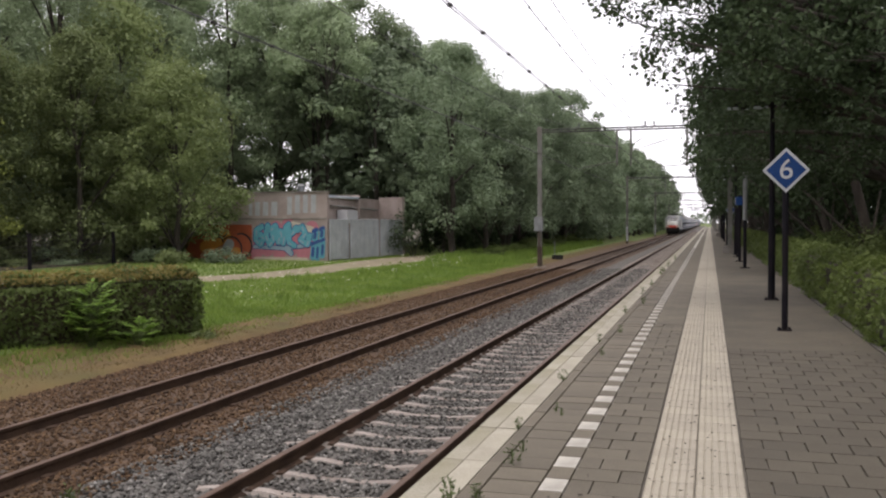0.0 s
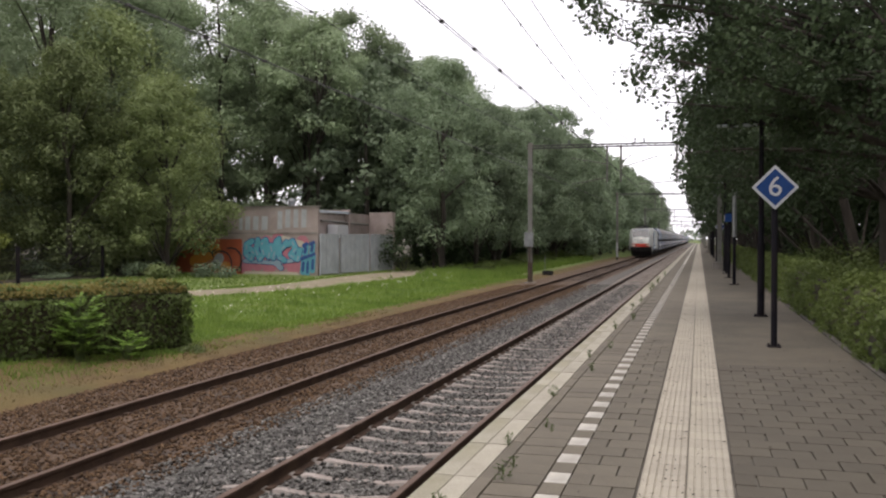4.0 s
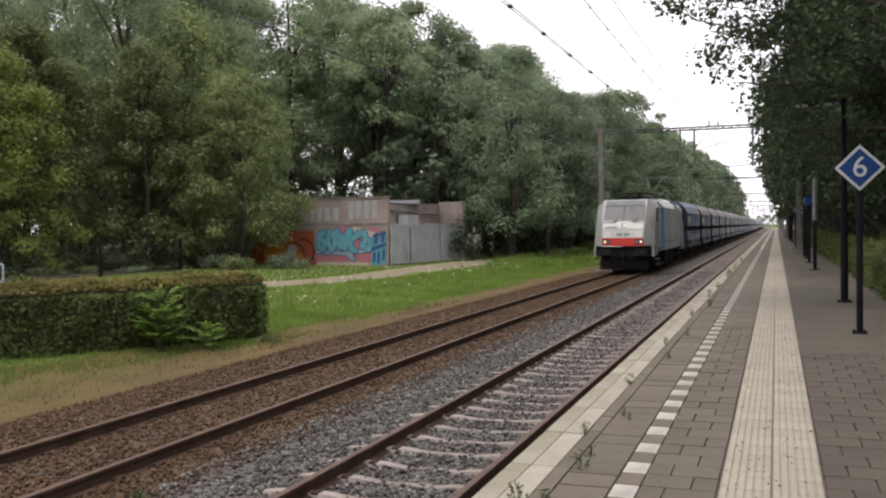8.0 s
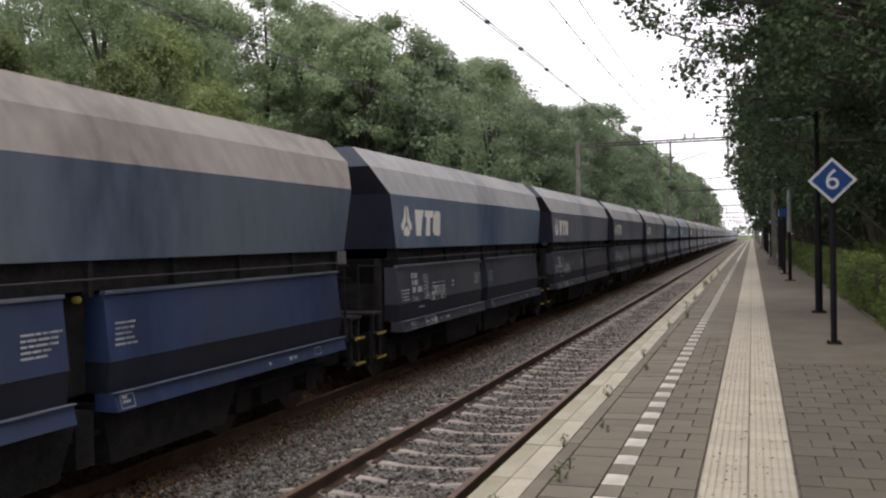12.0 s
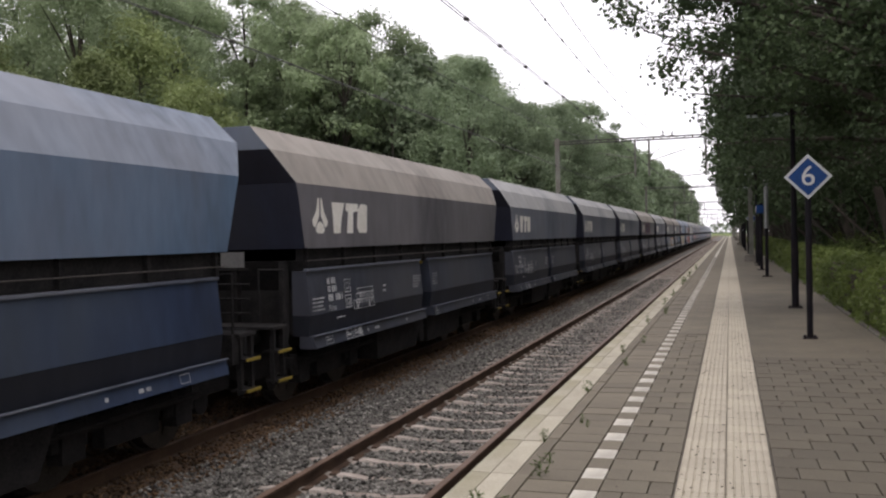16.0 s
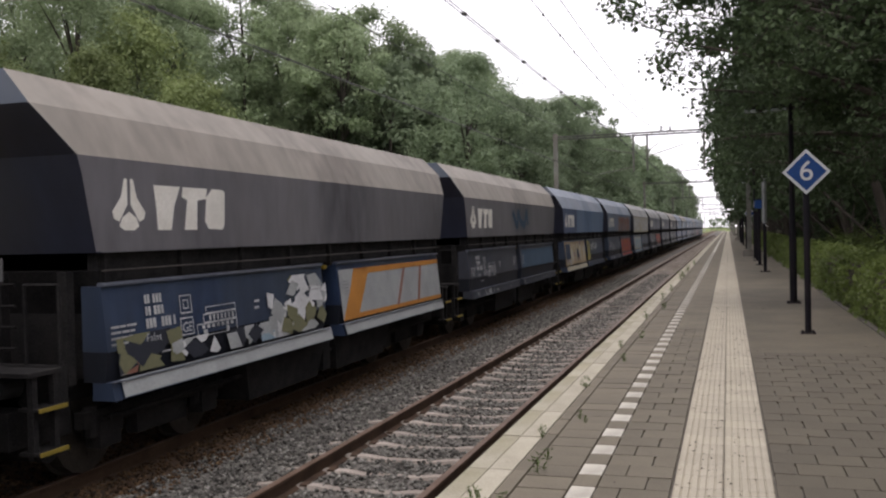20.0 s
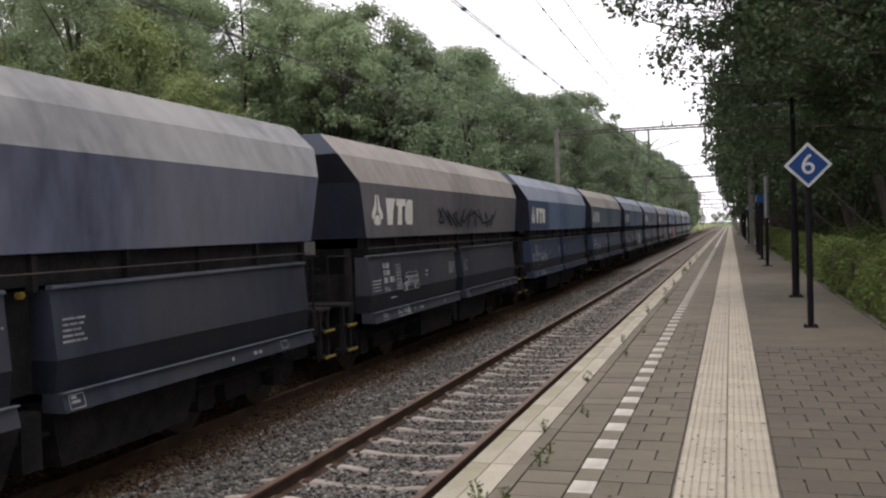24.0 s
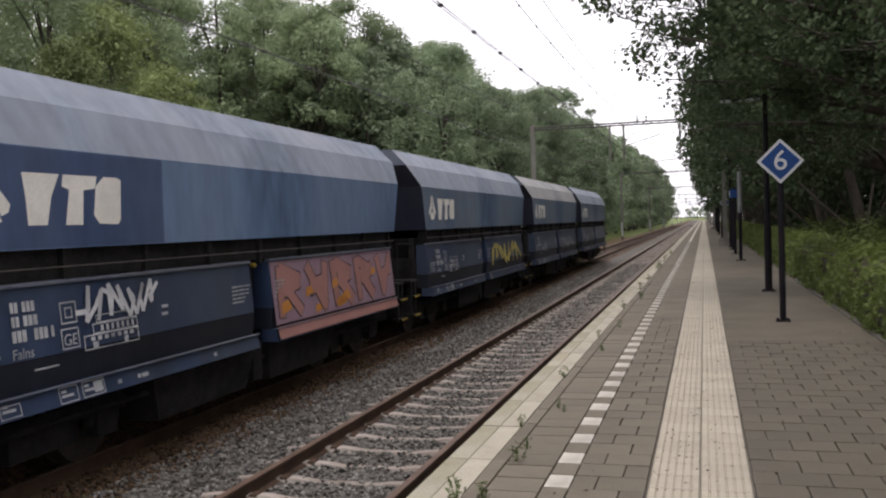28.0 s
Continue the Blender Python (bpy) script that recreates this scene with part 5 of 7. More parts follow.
for s in (-1, 1):
    for sx in (-0.87, 0.87):
        b = part("buffer", BUFFER, RUBBER, wagon, "greasy black buffer")
        b.location = (sx, s * 5.7, 1.05)
        b.rotation_euler = (0, 0, 0 if s < 0 else math.pi)
    for z in (0.5, 0.88):
        for sx in (-1, 1):
            st = part("step", Geo().box(sx * 1.3 - 0.12, sx * 1.3 + 0.1, s * 5.85 - 0.17, s * 5.85 + 0.17, z, z + 0.025), BLACK, wagon, "black foot step")
            part("step_edge", Geo().box(sx * 1.41 - 0.01, sx * 1.41 + 0.01, s * 5.85 - 0.17, s * 5.85 + 0.17, z - 0.005, z + 0.03), YELLOW, st, "yellow-painted edge")
    part("end_plate", Geo().box(0.36, 0.72, s * 5.66 - 0.01, s * 5.66 + 0.01, 1.99, 2.2), DULL_PLATE, wagon, "small dull plate on the end")
for s in (-1, 1):
    # Black filler added so the gap between wagons reads as deep shade
    gear = Geo().box(-1.0, 1.0, min(s * 5.15, s * 5.95), max(s * 5.15, s * 5.95), 0.5, 0.84)
    gear.tube((-0.95, s * 5.4, 0.42), (0.95, s * 5.4, 0.42), 0.15, 0.15, 12)
    for x in (-0.6, 0.5):
        gear.tube((x, s * 5.9, 0.95), (x * 0.8, s * 6.2, 0.55), 0.03, 0.03, 6)
    part("brake_gear", gear, BLACK, wagon, "black block with cylinder and hoses, added to darken the gap")
    part("door_lever", Geo().box(s * 1.36 - 0.05, s * 1.36 + 0.03, -0.16, -0.09, 1.85, 1.91), YELLOW, wagon, "small yellow door lever", 0.015)
BOGIE = bogie_mesh("bogie", 0.9)
for y in (-3.85, 3.85):
    add_bogie(wagon, y, BOGIE, 0.9)
# the panel round the emblem was painted anew on some wagons
logo_panel = part("logo_panel", Geo().add([(1.462, -5.3, 2.24), (1.462, -2.3, 2.24), (1.462, -2.3, 3.12), (1.462, -5.5, 3.12)], [(0, 1, 2, 3)]), BLUE_A, wagon, "darker repainted panel round the emblem")
# emblem and wordmark as plain shapes
em = Geo()
ey, ez = -4.8, 2.69
for poly in ([(-0.03, 0.36), (-0.09, 0.36), (-0.16, 0.1), (-0.33, -0.1), (-0.3, -0.2), (-0.2, -0.24), (-0.03, 0.0)], [(0.03, 0.36), (0.09, 0.36), (0.16, 0.1), (0.33, -0.1), (0.3, -0.2), (0.2, -0.24), (0.03, 0.0)], [(0, -0.1), (0.14, -0.18), (0.2, -0.3), (0.1, -0.36), (-0.1, -0.36), (-0.2, -0.3), (-0.14, -0.18)]):
    em.poly([(ey + a * 0.78, ez + b * 0.7) for a, b in poly], 1.466)
tagged(part("emblem", em, LOGO, wagon, "cream three-bladed emblem"), kind="stuff")
wm = Geo()
y0, z0, h = -4.4, 2.44, 0.46
for poly in ([(0.0, 1), (0.47, 1), (0.36, 0.55), (0.3, 0), (0.06, 0), (0.04, 0.5)],
             [(0.52, 1), (1.0, 1), (0.97, 0.75), (0.8, 0.7), (0.78, 0), (0.54, 0), (0.6, 0.7), (0.5, 0.76)],
             [(0.94, 0.2), (1.02, 0.02), (1.3, 0.0), (1.35, 0.1), (1.37, 0.95), (1.3, 1.0), (1.1, 1.0), (0.98, 0.8)]):
    wm.poly([(y0 + a, z0 + h * b) for a, b in poly], 1.466)
tagged(part("wordmark", wm, LOGO, wagon, "three cream slanted blocks"), kind="stuff")
let = Geo()


def door_x(z):
    return 1.485 - (z - 1.29) * 0.06 / 0.62


def plate_quad(p, q, u, w, lift=0.006):
    x = (lambda z: door_x(z) + lift) if u > 1.03 else (lambda z: 1.552 + lift - (z - 0.83) * 0.235)
    let.add([(x(u), p, u), (x(u), q, u), (x(w), q, w), (x(w), p, w)], [(0, 1, 2, 3)])


def outline(p, q, u, w, t=0.014):
    for a, b, c, d in ((p, q, u, u + t), (p, q, w - t, w), (p, p + t, u + t, w - t), (q - t, q, u + t, w - t)):
        plate_quad(a, b, c, d)


for i, (a, b, c, d, rows) in enumerate([(-5.15, -4.72, 1.34, 1.56, 4), (-0.92, -0.44, 1.44, 1.68, 5), (0.22, 0.55, 1.43, 1.68, 5), (-2.42, -2.22, 1.46, 1.62, 2)]):
    bars(let, a, b, c, d, rows, door_x(c) + 0.006, i)
# type, owner and number rows: stout plain bars
for p, q, u, w in ((-4.58, -4.48, 1.7, 1.79), (-4.44, -4.28, 1.7, 1.79), (-4.58, -4.48, 1.58, 1.67), (-4.44, -4.26, 1.58, 1.67), (-4.59, -4.41, 1.45, 1.55), (-4.33, -4.15, 1.45, 1.55), (-4.12, -4.07, 1.45, 1.55)):
    n = max(1, round((q - p) / 0.055))
    for k in range(n):
        plate_quad(p + (q - p) * k / n, p + (q - p) * (k + 1) / n - 0.012, u, w)
outline(-3.98, -3.76, 1.54, 1.74)
outline(-3.92, -3.82, 1.59, 1.69, 0.012)
outline(-4.0, -3.76, 1.31, 1.5)
# load table: a ruled grid with small bars
outline(-3.7, -2.86, 1.26, 1.4, 0.012)
outline(-3.56, -2.86, 1.4, 1.5, 0.012)
outline(-3.5, -2.86, 1.5, 1.58, 0.012)
for k in range(7):
    plate_quad(-3.44 + 0.08 * k, -3.4 + 0.08 * k, 1.42, 1.48)
    plate_quad(-3.6 + 0.1 * k, -3.54 + 0.1 * k, 1.34, 1.38)
plate_quad(-3.58, -3.5, 1.27, 1.33)
plate_quad(-3.1, -3.04, 1.27, 1.33)
plate_quad(-4.38, -4.07, 1.185, 1.2)
# sill: framed plates and small marks
for p, q, u, w in ((-4.13, -3.88, 0.845, 0.99), (-3.82, -3.5, 0.845, 0.99), (-4.84, -4.6, 0.85, 0.96), (0.2, 0.4, 0.85, 0.98)):
    outline(p, q, u, w, 0.01)
    plate_quad(p + 0.03, q - 0.06, u + 0.05, u + 0.075)
    plate_quad(p + 0.03, p + 0.1, u + 0.09, u + 0.115)
plate_quad(-3.66, -3.53, 0.87, 0.97)
for p, q in ((-3.3, -3.24), (-2.98, -2.93), (-2.91, -2.8), (-1.5, -1.44), (2.9, 2.95), (3.4, 3.48), (3.52, 3.6)):
    plate_quad(p, q, 0.885, 0.925)
outline(4.1, 4.28, 0.86, 0.96, 0.01)
tagged(part("lettering", let, MARK, wagon, "worn white stencilled bars"), kind="stuff")


def side_text(text, size, y, z, parent):
    """A stencilled word in the built-in font on the door, reading along the train."""
    cu = bpy.data.curves.new("stencil", "FONT")
    cu.body, cu.size, cu.extrude = text, size, 0.001
    tmp = new("stencil_source", cu)
    bpy.context.view_layer.update()
    me = bpy.data.meshes.new_from_object(tmp)
    bpy.data.objects.remove(tmp)
    me.transform(pose(door_x(z) + 0.008, y, z, 90, 0, 90))
    me.materials.clear()
    return tagged(part("lettering", me, MARK, parent, "white stencilled letters"), kind="stuff")


side_text("Falns", 0.13, -4.62, 1.31, wagon)
side_text("GE", 0.15, -3.98, 1.345, wagon)


def strokes(r, y0, y1, z0, z1, n):
    """Thick leaning strokes, two or three to a sprayed letter, as (a, b, width) segments."""
    out, w = [], (y1 - y0) / n
    h = z1 - z0
    for i in range(n):
        c = y0 + (i + 0.5) * w
        lean = r.uniform(-0.18, 0.18) * w
        kind = i % 3 if r.random() < 0.6 else r.randrange(3)
        wd = min(0.3 * w, 0.26 * h)
        lo, hi = z0 + wd * 0.6, z1 - wd * 0.6
        if kind == 0:
            seg = [((c - 0.28 * w, lo), (c - 0.2 * w + lean, hi)), ((c - 0.2 * w, hi), (c + 0.3 * w, hi - 0.2 * h)), ((c + 0.3 * w, hi - 0.2 * h), (c - 0.1 * w, lo + 0.4 * h)), ((c - 0.1 * w, lo + 0.42 * h), (c + 0.32 * w, lo))]
        elif kind == 1:
            seg = [((c - 0.3 * w, hi), (c + 0.05 * w + lean, lo)), ((c + 0.05 * w + lean, lo), (c + 0.34 * w, hi)), ((c - 0.2 * w, (lo + hi) / 2), (c + 0.3 * w, (lo + hi) / 2 + 0.08 * h))]
        else:
            seg = [((c + 0.28 * w, hi), (c - 0.26 * w, hi - 0.12 * h)), ((c - 0.28 * w, hi), (c - 0.24 * w + lean, lo)), ((c - 0.24 * w, lo), (c + 0.32 * w, lo + 0.12 * h)), ((c + 0.28 * w, lo), (c + 0.24 * w, lo + 0.5 * h))]
        out.append([(a, b, wd * r.uniform(0.8, 1.2)) for a, b in seg])
    return out


def stroke_polys(segs, grow):
    polys = []
    for (a0, b0), (a1, b1), w in segs:
        l = math.hypot(a1 - a0, b1 - b0) + 1e-6
        ux, uz = (a1 - a0) / l, (b1 - b0) / l
        w = w / 2 + grow
        e = w * 0.55
        polys.append([(a0 - ux * e - uz * w, b0 - uz * e + ux * w * 0.9), (a0 - ux * e * 1.3 + uz * w * 0.8, b0 - uz * e - ux * w), (a1 + ux * e + uz * w, b1 + uz * e - ux * w * 0.85), (a1 + ux * e * 1.4 - uz * w, b1 + uz * e + ux * w)])
    return polys


def graffiti(parent, face, y0, y1, z0, z1, fill, outline, back=None, seed=1, n=5, extra=None, label="spray-painted graffiti", scale=1.0):
    """Flat sprayed letters on a wall. face(y, z, lift) gives the point on the wall."""
    r = random.Random(seed)

    def layer(polys, lift, mat, name="graffiti"):
        g = Geo()
        for k, p in enumerate(polys):
            g.add([face(min(max(a, y0), y1), min(max(b, z0), z1), lift + 0.0004 * k) for a, b in p], [tuple(range(len(p)))])
        tagged(part(name, g, mat, parent, label), kind="stuff")

    if back:
        if z0 < 1.0 and face is on_door:
            g = Geo().add([on_door(y0, z0, 0.008), on_door(y1, z0, 0.008), on_door(y1, 1.02, 0.008), on_door(y0, 1.02, 0.008)], [(0, 1, 2, 3)])
            part("graffiti_edge", g, SPRAY[fill], parent, label)
    if face is on_door:
        z0 = max(z0, 1.05)
    if back:
        g = Geo().add([face(y0, z0, 0.005), face(y1, z0, 0.005), face(y1, z1, 0.005), face(y0, z1, 0.005)], [(0, 1, 2, 3)])
        part("graffiti_ground", g, SPRAY[back], parent, label)
    letters = strokes(r, y0, y1, z0, z1, n)
    for segs in letters:
        layer(stroke_polys(segs, 0.035 * scale), 0.009, SPRAY[outline], "graffiti_outline")
        layer(stroke_polys(segs, 0.0), 0.013, SPRAY[fill], "graffiti_letter")
    if extra:
        for i in range(n + 3):
            cy, cz, s = r.uniform(y0, y1 - 0.3), r.uniform(z0, z1 - 0.15), r.uniform(0.08, 0.2) * (z1 - z0)
            layer([[(cy, cz), (cy + 2.2 * s, cz + 0.4 * s), (cy + 1.6 * s, cz + 1.3 * s), (cy + 0.2 * s, cz + s)]], 0.018, SPRAY[extra], "graffiti_splash")


def shards(parent, face, y0, y1, z0, z1, colours, seed, n=30, size=0.3):
    """Overlapping angular sprayed facets."""
    r = random.Random(seed)
    for i in range(n):
        c, d = r.uniform(y0, y1), r.uniform(z0, z1)
        a = r.uniform(0, 6.28)
        p = [(c + size * r.uniform(0.4, 1.0) * math.cos(a + k * 1.57 + r.uniform(-0.5, 0.5)), d + 0.7 * size * r.uniform(0.4, 1.0) * math.sin(a + k * 1.57)) for k in range(4)]
        p = [(min(max(u, y0), y1), min(max(v, z0), z1)) for u, v in p]
        part("graffiti_facet", Geo().add([face(u, v, 0.008 + 0.0005 * i) for u, v in p], [(0, 1, 2, 3)]), SPRAY[r.choice(colours)], parent, "sprayed grey and white facet")


def tag_lines(parent, face, y0, y1, z0, z1, colour, seed, n=26, width=0.035, label="scrawled spray-paint tag"):
    """A looping scrawl of thin strokes."""
    r = random.Random(seed)
    g = Geo()
    pts = [(y0 + (y1 - y0) * (i / n) + (y1 - y0) * 0.07 * math.sin(i * 1.9 + seed), (z0 + z1) / 2 + (z1 - z0) * 0.46 * math.sin(i * 2.3 + seed * 1.7 + 0.6 * r.random())) for i in range(n + 1)]
    for (a, b), (c, d) in zip(pts, pts[1:]):
        l = math.hypot(c - a, d - b) + 1e-6
        u, v = -(d - b) / l * width / 2, (c - a) / l * width / 2
        g.add([face(a - u, b - v, 0.024), face(c - u, d - v, 0.024), face(c + u, d + v, 0.024), face(a + u, b + v, 0.024)], [(0, 1, 2, 3)])
    tagged(part("graffiti", g, SPRAY[colour], parent, label), kind="stuff")


def on_door(y, z, lift):
    return (door_x(z) + lift, y, z) if z > 1.03 else (1.52 + lift + (1.03 - z) * 0.26, y, z)


def on_panel(y, z, lift):
    return (1.46 + lift, y, z)


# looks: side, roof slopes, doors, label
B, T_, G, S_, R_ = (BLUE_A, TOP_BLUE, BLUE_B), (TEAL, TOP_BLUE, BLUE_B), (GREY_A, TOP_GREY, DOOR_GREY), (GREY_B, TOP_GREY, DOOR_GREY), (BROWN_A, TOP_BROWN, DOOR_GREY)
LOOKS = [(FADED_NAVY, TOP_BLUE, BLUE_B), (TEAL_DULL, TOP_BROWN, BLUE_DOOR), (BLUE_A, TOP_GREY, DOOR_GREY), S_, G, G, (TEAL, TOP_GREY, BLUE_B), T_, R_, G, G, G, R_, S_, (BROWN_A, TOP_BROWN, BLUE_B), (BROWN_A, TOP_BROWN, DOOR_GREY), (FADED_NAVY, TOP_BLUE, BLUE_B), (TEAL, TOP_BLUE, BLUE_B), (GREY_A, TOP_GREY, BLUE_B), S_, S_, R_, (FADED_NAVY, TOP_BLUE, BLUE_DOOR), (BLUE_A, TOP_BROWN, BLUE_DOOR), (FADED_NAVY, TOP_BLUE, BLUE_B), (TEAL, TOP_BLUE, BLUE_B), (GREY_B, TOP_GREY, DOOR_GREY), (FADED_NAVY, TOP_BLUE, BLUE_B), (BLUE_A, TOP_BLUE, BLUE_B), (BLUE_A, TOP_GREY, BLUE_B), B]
LABELS = {id(FADED_NAVY): "sun-faded navy hopper wagon with a darker emblem panel", id(TEAL_DULL): "faded grey-blue hopper wagon with brown roof slopes and blue doors", id(BLUE_A): "dark blue hopper wagon with paler roof slopes", id(TEAL): "faded blue hopper wagon with pale roof slopes", id(GREY_A): "dusty dark grey hopper wagon with pale roof slopes", id(GREY_B): "sooty blue-grey hopper wagon with grey roof slopes", id(BROWN_A): "dirty brown-grey hopper wagon with brown roof slopes", id(BLUE_B): "deep blue hopper wagon with paler roof slopes"}
wagons = [wagon] + [copy_thing(wagon, Matrix()) for _ in range(WAGONS - 1)]
for w, (side, slope, door) in zip(wagons, LOOKS):
    tagged(w, LABELS[id(side)])
    for c in w.children_recursive:
        kind = c.name.split(".")[0]
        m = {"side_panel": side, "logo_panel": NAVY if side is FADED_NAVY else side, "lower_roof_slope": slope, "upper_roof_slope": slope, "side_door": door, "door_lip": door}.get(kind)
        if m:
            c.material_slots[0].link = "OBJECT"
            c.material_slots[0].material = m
for c in wagons[0].children:
    if c.name.startswith("end_wall"):
        c.material_slots[0].link = "OBJECT"
        c.material_slots[0].material = BLUE_B
FD, RD = (-5.16, -0.4), (0.17, 5.02)
tag_lines(wagons[0], on_door, -2.6, -0.4, 0.95, 1.75, "white", 3, 22, 0.06)
tag_lines(wagons[0], on_door, 0.4, 4.6, 1.15, 1.75, "white", 4, 34, 0.05)
tag_lines(wagons[12], on_panel, 0.95, 1.5, 2.35, 2.6, "pink", 6, 9, 0.04)
graffiti(wagons[12], on_panel, -2.95, 0.95, 2.28, 3.08, "black", "pink", None, 7, 6, "blue", scale=1.5)
part("graffiti_edge", Geo().add([on_door(y, z, 0.006) for y, z in ((-5.08, 0.85), (-0.32, 0.85), (-0.32, 1.02), (-5.08, 1.02))], [(0, 1, 2, 3)]), SPRAY["grey"], wagons[14], "pale sprayed lower edge")
shards(wagons[14], on_door, -5.08, -4.0, 1.05, 1.42, ["olive", "olive", "grey", "brown", "black"], 28, 16, 0.3)
shards(wagons[14], on_door, -4.2, -1.9, 1.05, 1.28, ["grey", "white", "grey", "black", "paleblue"], 8, 24, 0.26)
shards(wagons[14], on_door, -2.1, -0.34, 1.05, 1.82, ["grey", "white", "grey", "white", "olive", "grey"], 9, 34, 0.3)
part("graffiti_ground", Geo().add([on_door(y, z, 0.004) for y, z in ((0.18, 1.05), (5.02, 1.05), (5.02, 1.82), (0.18, 1.82))], [(0, 1, 2, 3)]), SPRAY["grey"], wagons[14], "sprayed grey ground")
part("graffiti_edge", Geo().add([on_door(y, z, 0.006) for y, z in ((0.18, 0.85), (5.02, 0.85), (5.02, 1.02), (0.18, 1.02))], [(0, 1, 2, 3)]), SPRAY["grey"], wagons[14], "pale sprayed lower edge")
for pts in (((0.18, 1.05), (0.75, 1.05), (1.35, 1.75), (1.2, 1.82), (0.75, 1.82), (0.55, 1.5)), ((0.9, 1.72), (5.02, 1.74), (5.02, 1.82), (0.9, 1.82)), ((2.5, 1.1), (2.62, 1.1), (3.1, 1.74), (2.98, 1.74)), ((3.6, 1.1), (3.72, 1.1), (4.0, 1.74), (3.88, 1.74)), ((0.7, 1.05), (5.02, 1.05), (5.02, 1.12), (0.75, 1.12))):
    part("graffiti_band", Geo().add([on_door(y, z, 0.009) for y, z in pts], [tuple(range(len(pts)))]), SPRAY["orange" if pts[0][0] < 1 else "brown"], wagons[14], "sprayed orange band")
part("graffiti_ground", Geo().add([on_door(y, z, 0.005) for y, z in ((0.3, 1.3), (5.0, 1.3), (5.0, 1.81), (0.3, 1.81))], [(0, 1, 2, 3)]), SPRAY["dullblue"], wagons[15], "rolled-on dull blue patch")
tag_lines(wagons[15], on_panel, -0.8, 1.2, 2.4, 3.0, "dullblue", 31, 6, 0.2)
graffiti(wagons[16], on_door, *FD, 0.86, 1.9, "cream", "tan", "tan", 12, 5, "mauve")
for y0, y1, z0, z1 in ((-5.1, -4.12, 1.28, 1.83), (-2.68, -2.28, 1.28, 1.62)):
    part("unpainted_patch", Geo().add([on_door(y, z, 0.03) for y, z in ((y0, z0), (y1, z0), (y1, z1), (y0, z1))], [(0, 1, 2, 3)]), BLUE_B, wagons[16], "dark patch left clear of graffiti")
part("paper_notice", Geo().add([on_door(y, z, 0.034) for y, z in ((-4.42, 1.05), (-4.14, 1.05), (-4.14, 1.24), (-4.42, 1.24))], [(0, 1, 2, 3)]), SIGN_WHITE, wagons[16], "white paper notice")
tag_lines(wagons[16], on_door, 0.95, 3.0, 1.45, 1.82, "white", 13, 26, 0.045)
graffiti(wagons[16], on_door, 0.17, 0.95, 0.86, 1.9, "yellow", "olive", None, 13, 2)
graffiti(wagons[17], on_panel, -1.0, 4.6, 2.15, 3.05, "brown", "grey", None, 14, 7)
graffiti(wagons[17], on_door, *RD, 0.9, 1.8, "red", "brown", "brown", 15, 5, "orange")
graffiti(wagons[18], on_panel, -5.2, 5.2, 2.1, 3.1, "white", "grey", "cream", 16, 9, "yellow")
graffiti(wagons[18], on_door, *FD, 0.9, 1.8, "paleblue", "grey", "cream", 17, 6)
graffiti(wagons[19], on_door, 0.17, 4.85, 0.86, 1.9, "red", "cream", None, 18, 5, "pink", scale=1.3)
tag_lines(wagons[21], on_panel, -1.6, 3.0, 2.35, 2.8, "black", 19, 30, 0.06)
tag_lines(wagons[24], on_door, -1.9, -0.5, 1.3, 1.75, "orange", 20, 14, 0.05)
tag_lines(wagons[24], on_door, -3.4, -2.0, 1.4, 1.75, "dullblue", 29, 12, 0.09)
graffiti(wagons[24], on_door, 1.6, 3.6, 1.05, 1.78, "paleblue", "grey", None, 21, 4, "white")
tag_lines(wagons[24], on_panel, 4.2, 5.0, 2.4, 2.8, "orange", 22, 10, 0.07)
graffiti(wagons[26], on_door, *RD, 0.86, 1.83, "olive", "black", "mauve", 23, 5, "green")
tag_lines(wagons[27], on_door, -3.72, -2.5, 1.5, 1.88, "white", 24, 24, 0.05)
graffiti(wagons[27], on_door, *RD, 0.86, 1.9, "rose", "black", "mauve", 25, 5, "orange", scale=0.7)
tag_lines(wagons[28], on_door, 0.5, 4.4, 1.15, 1.8, "yellow", 26, 24, 0.09)
tag_lines(wagons[29], on_door, 0.6, 4.0, 1.2, 1.7, "grey", 27, 26, 0.05)

# ---- locomotive ----
loco = empty("electric_locomotive", "silver-grey electric locomotive with white and red front", "locomotive")
SIDE, ROOF_E, ROOF_T = 1.46, 3.27, 3.62
part("body", Geo().prism([(-SIDE, 1.02), (SIDE, 1.02), (SIDE, ROOF_E), (1.42, ROOF_E + 0.03), (-1.42, ROOF_E + 0.03), (-SIDE, ROOF_E)], -5.02, 5.02), LOCO_GREY, loco)
part("roof_slope", Geo().prism([(-1.41, 3.3), (1.41, 3.3), (1.12, ROOF_T), (-1.12, ROOF_T)], -5.0, 5.0), LOCO_WHITE, loco, "pale sloping roof edge")
part("roof_hood", Geo().prism([(-1.2, 3.6), (1.2, 3.6), (1.0, 3.78), (-1.0, 3.78)], -1.6, 2.6), LOCO_WHITE, loco, "raised pale roof hood")
rail_g = Geo()
for s in (-1, 1):
    rail_g.tube((s * 1.43, -5, 3.35), (s * 1.43, 5, 3.35), 0.014, 0.014, 6)
    for k in range(9):
        rail_g.tube((s * 1.43, -5 + k * 1.25, 3.28), (s * 1.43, -5 + k * 1.25, 3.35), 0.012, 0.012, 6)
part("roof_rail", rail_g, GALV, loco)
